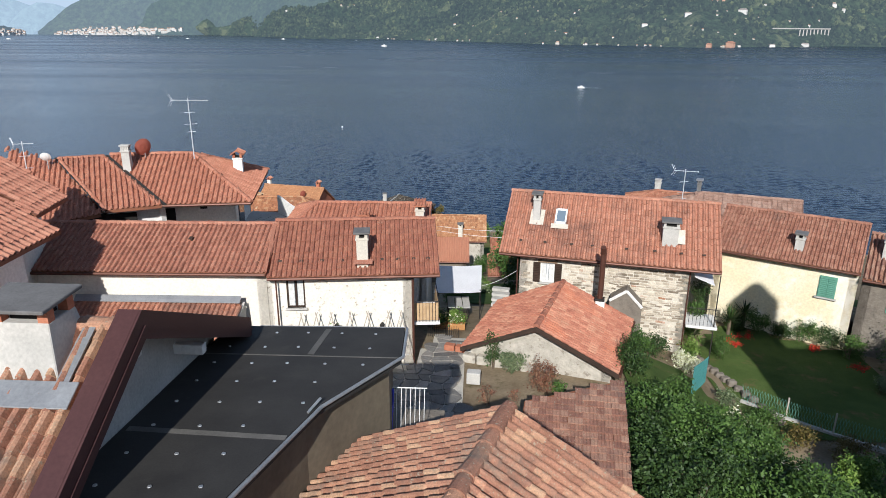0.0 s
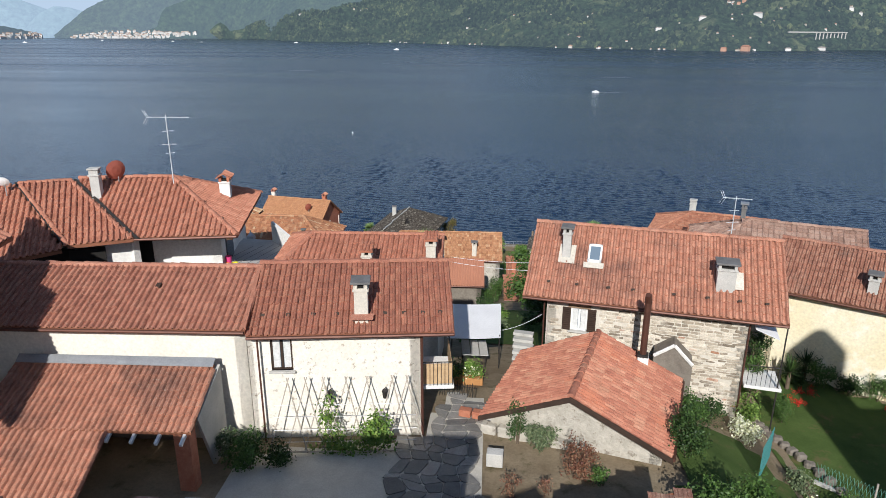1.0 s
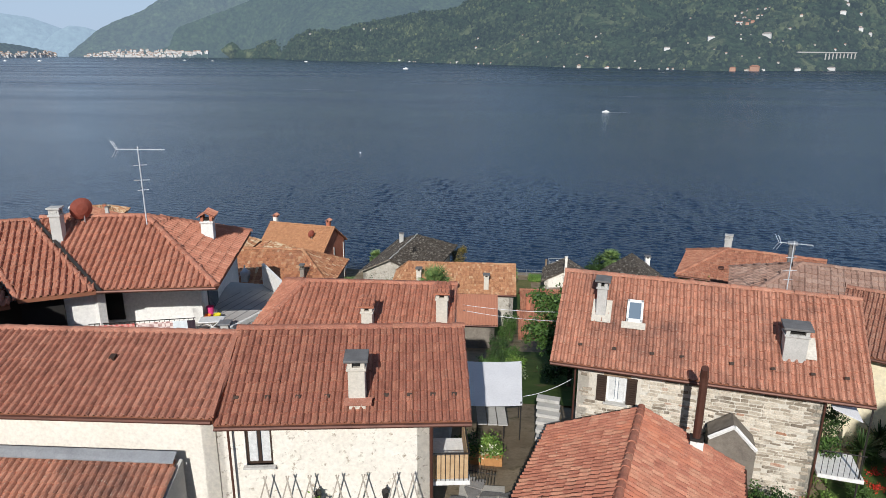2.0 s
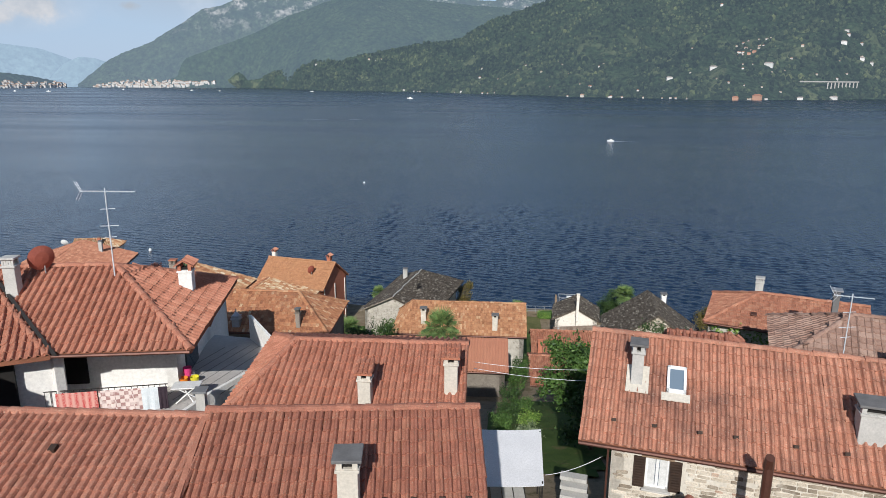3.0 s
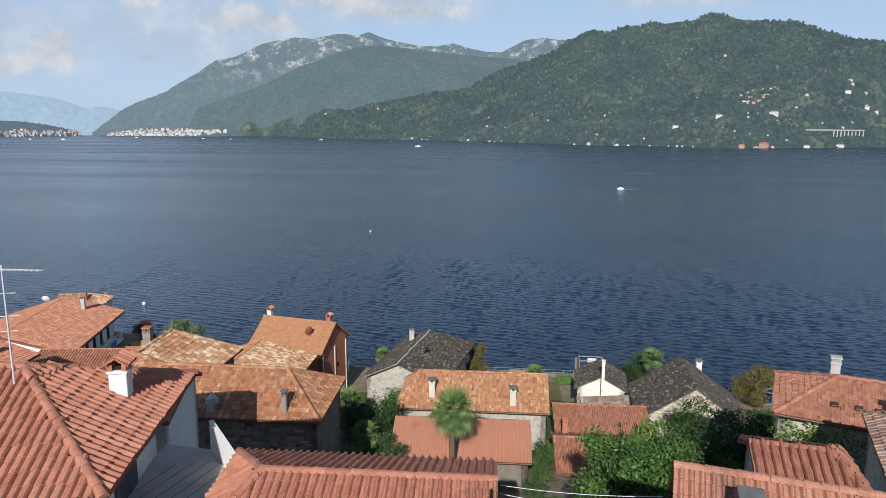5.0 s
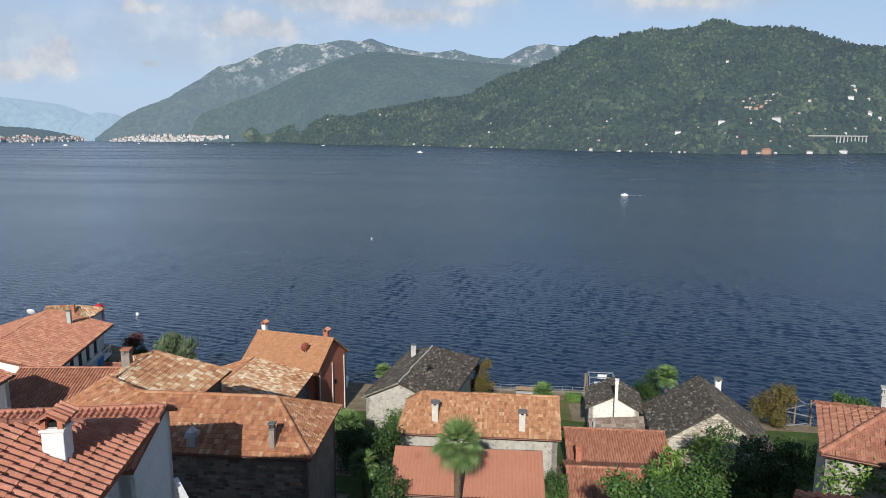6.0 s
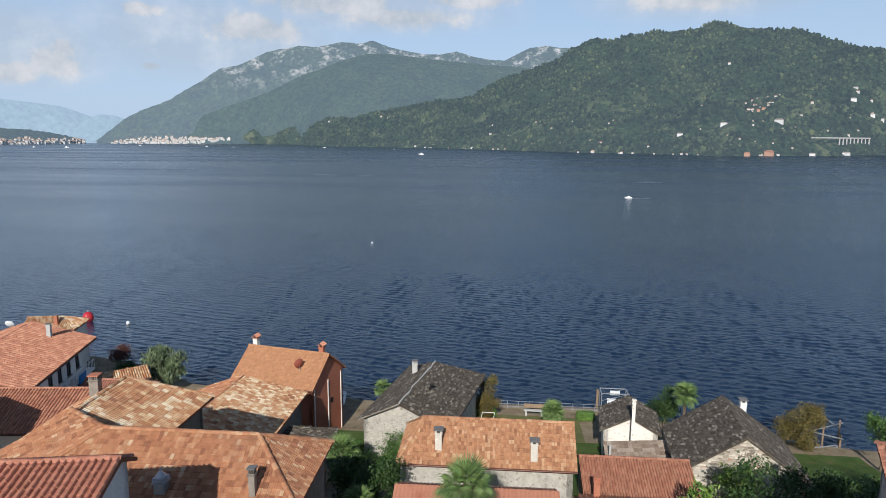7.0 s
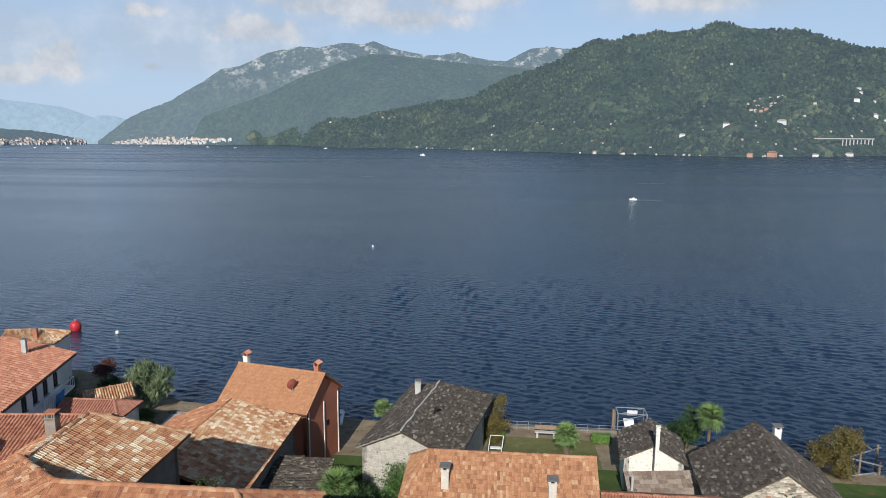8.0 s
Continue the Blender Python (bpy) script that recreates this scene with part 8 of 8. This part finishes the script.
palm("fan palm in the dark garden below the stone house", -13.7, 65.6, 4.6, 6.9, FAN_BIG, 36, 5, 0.15, 1.3)
palm("low fan palm on the lakeside lawn", 2.9, 82.9, 1.7, 3.5, FAN_BIG, 44, 6, 0.26, 1.1)
palm("bright fan palm beside the barn", 15.6, 83.8, 1.7, 5.5, FAN_CROWN, 30, 7, 0.14, 1.1)
palm("small palm among dark garden plants", -9.9, 55.4, 6.6, 9.0, FAN, 26, 8, 0.12, 1.0)
palm("small palm beside the yellow house", 24.5, 28.5, 15, 19.3, FAN, 26, 9, 0.12, 1.0)

# ivy over the hip house's front wall
iv = thing("ivy", (15, 43, 11), "dense bright green ivy covering a house wall", "climbing plant")
leaves("foliage", [(at_k(u, 0.25, z)[0], at_k(u, 0.25, z)[1], z, 0.8, 0.22, 0.8) for u in (0.6, 1.8, 3.0, 4.2, 5.4) for z in (11.8, 13.2, 14.6, 15.7)], 4200, 0.11, LEAF_BRIGHT, iv, 160)
iv = thing("creeper", (-12, 69.8, 3), "green creeper on the whitewashed gable", "climbing plant")
leaves("foliage", [(-10.0, 70.3, 5.4, 0.55, 0.2, 1.2), (-9.7, 70.3, 4.2, 0.6, 0.25, 1.0)], 900, 0.09, LEAF_BRIGHT, iv, 161)

# lakeside: hedges, quay wall, railing, swing seat, sheds
for k, (x, y, w_) in enumerate(((-3.8, 85.9, 1.15), (6.45, 86.0, 0.95), (12.8, 88.4, 0.8))):
    hd = thing("hedge", (x, y, 1.5), "clipped bright green box hedge on the quay", "hedge", "hedges")
    part("core", box((x, y, 1.95), (w_ * 1.9, 0.62, 0.95), bevel=0.12), LEAF_MID, hd)
    leaves("foliage", [(x + i * w_ / 3, y, 1.95 + dz, w_ / 2.6, 0.42, 0.32) for i in range(-2, 3) for dz in (-0.2, 0.25)], 4200, 0.05, LEAF_BRIGHT, hd, 170 + k, shell=0.12)
bench = thing("garden_bench", (1.2, 86.4, 1.6), "low grey stone bench along the quay", "bench")
part("seat", box((1.2, 86.4, 2.15), (2.1, 0.5, 0.09), bevel=0.015), CONCRETE, bench)
part("backrest", box((1.2, 86.7, 2.5), (2.1, 0.09, 0.45), bevel=0.015), WOOD, bench)
for sx in (0.4, 2.0):
    part("leg", box((sx, 86.4, 1.85), (0.2, 0.4, 0.55), bevel=0.015), CONCRETE, bench)
quay = thing("quay_railing", (3, 88, 1.4), "grey tubular railing along the lake wall", "railing")
for i in range(13):
    x = -5.0 + i * 1.15
    part("post", tube((x, 88.2, 1.3), (x, 88.2, 2.35), 0.03, seg=6), ZINC, quay)
for z in (1.7, 2.0, 2.32):
    part("rail", tube((-5.2, 88.2, z), (9.2, 88.2, z), 0.022, seg=6), ZINC, quay)
qw = thing("lake_wall", (2, 88.4, 0), "low grey stone wall at the water", "wall")
part("wall", box((-3, 88.5, 0.6), (24, 0.4, 2.2)), DARKWALL, qw)
part("coping", box((-3, 88.5, 1.74), (24, 0.5, 0.1)), DARKWALL, qw)
lift = thing("boat_lift", (9.8, 89.2, 0), "white metal boat lift frame with cradle", "boat lift")
for sx in (8.4, 11.2):
    for sy in (89.0, 90.6):
        part("leg", tube((sx, sy, -0.5), (sx, sy, 3.3), 0.06, seg=6), STEEL, lift)
    part("beam", tube((sx, 89.0, 3.3), (sx, 90.6, 3.3), 0.06, seg=6), STEEL, lift)
for sy in (89.0, 90.6):
    part("beam", tube((8.4, sy, 3.3), (11.2, sy, 3.3), 0.06, seg=6), STEEL, lift)
    part("brace", tube((8.4, sy, 2.5), (11.2, sy, 3.3), 0.03, seg=5), STEEL, lift)
part("panel", box((9.9, 89.8, 3.1), (1.0, 0.1, 0.55), rx=15), WHITE_PAINT, lift)
part("ramp", box((9.6, 89.2, 1.9), (1.0, 2.0, 0.1), rx=25), WHITE_PAINT, lift)
pst = thing("mooring_post", (8.0, 89.3, 0), "weathered wooden mooring post", "post")
part("post", tube((8.0, 89.3, -1), (8.0, 89.3, 3.6), 0.16, 0.13, 8), WOOD, pst)
swing = thing("swing_seat", (-3.6, 82.6, 1.8), "white tubular garden swing frame on the lawn", "garden swing")
for sx in (-4.2, -3.0):
    part("leg", tube((sx, 82.1, 1.6), (sx + 0.2, 82.6, 3.3), 0.03, seg=6), WHITE_PAINT, swing)
    part("leg", tube((sx, 83.1, 1.6), (sx + 0.2, 82.6, 3.3), 0.03, seg=6), WHITE_PAINT, swing)
part("bar", tube((-4.0, 82.6, 3.3), (-2.8, 82.6, 3.3), 0.03, seg=6), WHITE_PAINT, swing)
part("seat", box((-3.5, 82.6, 2.1), (1.0, 0.45, 0.08), bevel=0.02), WHITE_PAINT, swing)
lt = thing("lean_to_roof", (9.5, 73.2, 3), "low lean-to with sagging pale tiles", "shed")
lf = [(6.6, 71.4, 3.9), (11.6, 71.4, 4.3), (11.6, 74.2, 5.2), (6.6, 74.2, 4.8)]
r_ = part("roof", prism(lf, (0, 0, -0.1)), DECK, lt)
lay_tiles(r_, lf, "flat", 0.34, 0.4, TILE_GREY, 40)
walls_under(lt, lf, 2.6, RUBBLE, 0.3)
part("chimney_pot", tube((6.9, 72.4, 3), (6.9, 72.4, 5.4), 0.1, seg=8), CONCRETE, lt)
pier = thing("pier_frame", (27, 82, 0), "timber and steel pier frame standing in water", "pier")
for x, y, z in ((26.0, 81.5, 3.6), (28.2, 83.0, 4.4), (30.4, 84.6, 3.4), (27.0, 84.4, 3.0), (29.4, 82.2, 3.0)):
    part("pile", tube((x, y, -1), (x, y, z), 0.09, seg=7), WOOD, pier)
for a, b in (((25.4, 81.2, 3.3), (30.8, 84.9, 3.0)), ((26.2, 81.2, 1.9), (31.2, 83.4, 1.6)), ((26.0, 84.2, 2.6), (29.6, 82.0, 2.6)), ((28.2, 83.0, 4.2), (30.4, 84.6, 2.6))):
    part("beam", tube(a, b, 0.07, seg=6), STEEL, pier)
part("deck", box((29.2, 81.6, 1.2), (4.5, 2.6, 0.15), 28), CONCRETE, pier)
for x, y, z, lab in ((-20.2, 88.6, 1.35, "small boat"),):
    bt = thing("rowing_boat", (x, y, z), "white dinghy pulled up by the red house", "boat")
    part("hull", box((x, y, z + 0.15), (1.6, 3.4, 0.6), 10, bevel=0.2), WHITE_PAINT, bt)
    part("seat", box((x, y, z + 0.5), (1.2, 0.3, 0.05), 10), WOOD, bt)
dish("dish", -19.0, 83.2, 3.6, 0.45, 150, 30, WHITE_PAINT, "white satellite dish beside the red house")

for k, (x, y, r_, h_, m_) in enumerate(((-46.0, 88.3, 1.4, 1.5, LEAF_DARK), (-44.0, 87.0, 1.2, 1.2, LEAF_MID), (-39.5, 86.2, 1.2, 1.0, LEAF_DARK), (-47.5, 85.5, 1.3, 1.6, LEAF_MID), (-49.5, 88.0, 1.4, 1.8, LEAF_DARK), (-38.5, 84.2, 1.1, 0.9, LEAF_MID), (-35.5, 82.5, 1.2, 0.8, LEAF_OLIVE), (-52.5, 92.5, 1.3, 1.4, LEAF_DARK), (-37.8, 78.6, 1.3, 1.2, LEAF_DARK), (-33.5, 79.5, 1.1, 0.9, LEAF_MID), (-31.0, 75.5, 1.4, 1.4, LEAF_DARK))):
    shrub("shore_shrub", "tangled green shrub on the village shore", x, y, r_, h_, m_, 900, 0.11, 200 + k)
slip = thing("slipway", (-34, 86, 1), "grey concrete slipway beside the red house", "quay")
part("slab", box((-34.0, 85.5, 1.35), (6.5, 4.5, 0.5), 5, bevel=0.05), CONCRETE, slip)
part("wall", box((-34.0, 88.0, 0.5), (8.0, 0.5, 2.4), 1), DARKWALL, slip)


# ---- on the lake and on the far shore ----
def buoy(x, y, r, mat, label):
    b = thing("buoy", (x, y, 0), label, "buoy", "buoys")
    bm = bmesh.new()
    bmesh.ops.create_uvsphere(bm, u_segments=14, v_segments=10, radius=r)
    bmesh.ops.scale(bm, vec=(1, 1, 1.15), verts=bm.verts)
    bmesh.ops.translate(bm, verts=bm.verts, vec=(x, y, r * 0.75))
    part("float", bm, mat, b)
    part("ring", tube((x, y, r * 1.7), (x, y, r * 2.1), r * 0.18, seg=8), STEEL, b)


RED_PAINT = surface("red_paint", (0.42, 0.02, 0.03), (0.5, 0.035, 0.045), 2, 10, 0.45)
buoy(-70.8, 119.6, 0.85, RED_PAINT, "large red mooring buoy on the lake")
buoy(-63.3, 118.7, 0.28, WHITE_PAINT, "small white buoy on the lake")
buoy(-42.2, 208.0, 0.2, WHITE_PAINT, "small white buoy far out on the lake")

foam = surface("wake_foam", (0.62, 0.66, 0.70), (0.78, 0.80, 0.82), 0.3, 2, 0.9)


def motorboat(x, y, L, ang, label, wake=0.0, sail=False):
    b = thing("motorboat" if not sail else "sailing_boat", (x, y, 0), label, "boat", "boats")
    R = pose(x, y, 0, 0, 0, ang)
    w = L * 0.3
    hull = bmesh.new()
    pts = [R @ Vector(p) for p in ((-L / 2, -w / 2, L * 0.16), (L * 0.2, -w / 2, L * 0.17), (L / 2, 0, L * 0.2), (L * 0.2, w / 2, L * 0.17), (-L / 2, w / 2, L * 0.16))]
    add_prism(hull, pts, (0, 0, -L * 0.2))
    part("hull", hull, WHITE_PAINT, b)
    if sail:
        part("mast", tube(R @ Vector((0, 0, 0)), R @ Vector((0, 0, L * 1.5)), L * 0.012, seg=6), STEEL, b)
        part("sail", prism([R @ Vector((-0.02, 0, L * 0.25)), R @ Vector((-L * 0.45, 0, L * 0.25)), R @ Vector((-0.02, 0, L * 1.4))], (0, 0.03, 0)), CANVAS, b)
    else:
        part("cabin", box(R @ Vector((-L * 0.05, 0, L * 0.24)), (L * 0.34, w * 0.7, L * 0.16), ang, bevel=L * 0.02), WHITE_PAINT, b)
        part("windscreen", box(R @ Vector((L * 0.14, 0, L * 0.27)), (L * 0.03, w * 0.66, L * 0.1), ang, ry=-30), GLASS, b)
    if wake:
        rng = random.Random(int(x))
        bm = bmesh.new()
        for i in range(40):
            u = -L * 0.55 - wake * (i / 40) ** 1.3
            s = (0.55 + 0.5 * (1 - i / 40)) * L * 0.22
            p = R @ Vector((u, rng.uniform(-1, 1) * s * (0.4 + i / 60), 0.05))
            ring = [bm.verts.new(p + Vector((math.cos(a) * s * 1.7, math.sin(a) * s * 0.5, 0)) * rng.uniform(0.4, 1.0) * (1 - i / 50)) for a in (0, 1.05, 2.1, 3.14, 4.2, 5.2)]
            bm.faces.new(ring)
        tagged(part("wake", bm, foam, b), kind="stuff")
    return b


def on_water(az, dist):
    return -1 + math.sin(radians(az)) * dist, 20 + math.cos(radians(az)) * dist


for az, d, L, ang, lab, wk, sl_ in ((9.5, 362, 3.7, 174, "white motorboat with a foaming wake", 16, False), (-8.0, 1350, 11, 176, "white motorboat crossing far out", 50, False), (-10.3, 2050, 9, 90, "small white sailing boat far out", 0, True), (-16.2, 2350, 12, 180, "tiny white boat far out", 0, False), (-25.6, 2650, 12, 170, "tiny white boat far out", 0, False), (-23.5, 2500, 9, 20, "tiny white boat far out", 0, False), (-35.5, 2400, 12, 10, "white boat near the far town", 30, False), (-37.6, 2450, 11, 170, "white boat near the far town", 30, False), (-30.5, 3000, 11, 170, "white boat near the far town", 0, False)):
    x, y = on_water(az, d)
    motorboat(x, y, L, ang, lab, wk, sl_)

# far villages: plain houses of a few kinds, set along the shores and up the slopes
FAR_WALLS = [surface("far_wall_" + str(k), c, tuple(min(1, v * 1.1) for v in c), 0.3, 1, 0.9, bumps=0) for k, c in enumerate(((0.58, 0.57, 0.55), (0.50, 0.47, 0.42), (0.46, 0.28, 0.21), (0.40, 0.39, 0.37)))]
FAR_ROOFS = [surface("far_roof_" + str(k), c, tuple(v * 1.15 for v in c), 0.3, 1, 0.9, bumps=0) for k, c in enumerate(((0.33, 0.18, 0.13), (0.36, 0.25, 0.19), (0.30, 0.27, 0.25)))]


def far_house(w, d, h, wall, roof, label):
    ob = thing("far_house", (0, 0, 0), label, "house", "houses across the lake")
    bm = box((0, 0, h / 2 - 4), (w, d, h + 8))
    part("wall", bm, wall, ob)
    e = 1.0
    a = [(-w / 2 - e, -d / 2 - e, h), (w / 2 + e, -d / 2 - e, h), (w / 2 + e, d / 2 + e, h), (-w / 2 - e, d / 2 + e, h), (-w / 2 + d * 0.3, 0, h + d * 0.36), (w / 2 - d * 0.3, 0, h + d * 0.36)]
    bm = bmesh.new()
    v = [bm.verts.new(p) for p in a]
    for f in ((0, 1, 5, 4), (1, 2, 5), (2, 3, 4, 5), (3, 0, 4), (3, 2, 1, 0)):
        bm.faces.new([v[i] for i in f])
    part("roof", bm, roof, ob)
    return ob


land = [o for o in scene.objects if o.name.startswith("backdrop")]
bpy.context.view_layer.update()
trees_ = [tuple(tuple(o.matrix_world @ Vector(v.co)) for v in o.data.vertices) for o in land]
from mathutils import bvhtree
relief = [bvhtree.BVHTree.FromPolygons(vs, [tuple(p.vertices) for p in o.data.polygons]) for vs, o in zip(trees_, land)]


def land_z(x, y):
    best = None
    for b in relief:
        hit = b.ray_cast(Vector((x, y, 3000)), Vector((0, 0, -1)))[0]
        if hit and (best is None or hit.z > best):
            best = hit.z
    return best


kinds = [far_house(14, 10, 8, FAR_WALLS[0], FAR_ROOFS[0], "white house with red roof across the lake"), far_house(12, 10, 7, FAR_WALLS[1], FAR_ROOFS[1], "cream house with brown roof across the lake"),
         far_house(18, 11, 10, FAR_WALLS[2], FAR_ROOFS[0], "large reddish house across the lake"), far_house(26, 12, 9, FAR_WALLS[0], FAR_ROOFS[2], "long white building across the lake"), far_house(11, 9, 6, FAR_WALLS[3], FAR_ROOFS[0], "small grey house across the lake")]
rng = random.Random(77)
first = set(kinds)
built = []


def settle(az, dist, k, scale=1.0):
    x, y = on_water(az, dist)
    z = land_z(x, y)
    if z is None or z < 0.5:
        z = 1.0
    z -= 1.0 * scale
    built.append((x, y, 11 * scale + 3))
    m = pose(x, y, z, 0, 0, rng.uniform(-25, 25) - az) @ Matrix.Scale(scale, 4)
    if kinds[k] in first:
        first.discard(kinds[k])
        kinds[k].matrix_basis = m
        return kinds[k]
    src = kinds[k]
    c = copy_thing(src, m)
    c.scale = (scale,) * 3
    return c


def far_town(name, label, n, az0, az1, deep, high):
    """The crowded houses of a distant town along a shore, too many to count."""
    bm_w, bm_r = [], []
    k = 0
    while k < n:
        az = rng.uniform(az0, az1)
        x, y = on_water(az, lerp_table(FOOT, az) + 2 + abs(rng.gauss(0, deep)))
        z = land_z(x, y)
        k += 1
        if z is None or z > high:
            continue
        w, d, h = rng.uniform(5, 15), rng.uniform(6, 10), rng.choice((4, 5, 6, 6, 8, 10))
        m = pose(x, y, max(z, 0.5), 0, 0, rng.uniform(-30, 30) - az)
        bm_w.append([m @ Vector((sx * w / 2, sy * d / 2, sz)) for sx, sy in ((-1, -1), (1, -1), (1, 1), (-1, 1)) for sz in (-9, h)])
        bm_r.append([m @ Vector(p) for p in ((-w / 2 - .6, -d / 2 - .6, h), (w / 2 + .6, -d / 2 - .6, h), (w / 2 + .6, d / 2 + .6, h), (-w / 2 - .6, d / 2 + .6, h), (-w / 2 + 2, 0, h + 2.6), (w / 2 - 2, 0, h + 2.6))])
    town = thing(name, tuple(bm_w[0][0]), label, "town", kind="stuff")
    for part_name, groups, quads, mat in (("wall", bm_w, ((0, 2, 3, 1), (2, 4, 5, 3), (4, 6, 7, 5), (6, 0, 1, 7)), FAR_WALLS[0]), ("roof", bm_r, ((0, 1, 5, 4), (1, 2, 5), (2, 3, 4, 5), (3, 0, 4)), FAR_ROOFS[1])):
        me = bpy.data.meshes.new(part_name)
        size = len(groups[0])
        me.from_pydata([tuple(p) for g in groups for p in g], [], [tuple(size * i + v for v in q) for i in range(len(groups)) for q in quads])
        tagged(attach(part_name, me, mat, town), kind="stuff")


far_town("lakeside_town", "white lakeside town under the mountain", 620, -34.2, -22.0, 24, 36)
far_town("lakeside_town", "scattered white houses on the low shore", 300, -45, -33.6, 34, 26)
for i in range(34):     # the hamlet on the hill
    settle(rng.gauss(18.9, 1.15), rng.gauss(2010, 55), rng.choice((0, 0, 1, 1, 2, 4)), rng.uniform(0.32, 0.60))
for i in range(7):
    settle(rng.uniform(24.6, 28), rng.uniform(1985, 2060), rng.choice((0, 3, 1)), rng.uniform(0.32, 0.55))
for i in range(34):     # single houses among the trees above the shore
    az = rng.uniform(-2, 27)
    settle(az, lerp_table(FOOT, az) + rng.uniform(30, 330), rng.choice((0, 1, 4, 4, 1)), rng.uniform(0.24, 0.42))
for i in range(26):     # boathouses and walls at the waterline
    az = rng.uniform(-9, 28)
    settle(az, lerp_table(FOOT, az) + rng.uniform(3, 8), rng.choice((0, 1, 4, 3)), rng.uniform(0.22, 0.42))
for az, d, k, s in ((18.36, 1500, 2, 0.9), (19.9, 1535, 2, 1.35), (22.8, 1642, 3, 0.7), (25.0, 1735, 3, 0.9), (20.4, 1790, 3, 1.1), (16.5, 1700, 3, 0.9), (13.3, 1720, 3, 0.8), (7.1, 1800, 0, 0.9), (1.75, 2110, 0, 0.8), (-2.1, 2260, 0, 0.8), (6.5, 1668, 1, 1.1), (16.6, 2420, 0, 0.9), (-10.9, 3150, 3, 0.9), (-10.4, 3180, 0, 0.9), (-11.4, 3120, 1, 1.0), (-15.7, 3360, 3, 0.9), (22.5, 1900, 1, 0.9)):
    settle(az, d, k, s * 0.66)
# arched stone viaduct on the slope
via = thing("viaduct", on_water(23.6, 1850) + (20,), "pale stone viaduct with a row of arches", "bridge")
zv = 40.0
reach = lambda az: on_water(az, lerp_table(FOOT, az) + 62)
for i in range(9):
    x, y = reach(24.5 + i * 0.23)
    part("pier", box((x, y, zv - 9), (2.4, 5, 16), -24), FAR_WALLS[3], via)
xa, ya = reach(22.6)
xb, yb = reach(26.4)
part("deck", prism([(xa, ya - 3, zv), (xb, yb - 3, zv), (xb, yb + 3, zv), (xa, ya + 3, zv)], (0, 0, -2.6)), FAR_WALLS[3], via)
built += [(*reach(22.6 + 0.3 * i), 12) for i in range(13)]
far_woods("far_woods", "dense green tree crowns on the hill across the lake", hill, 24000, -20, 33, 8, built)
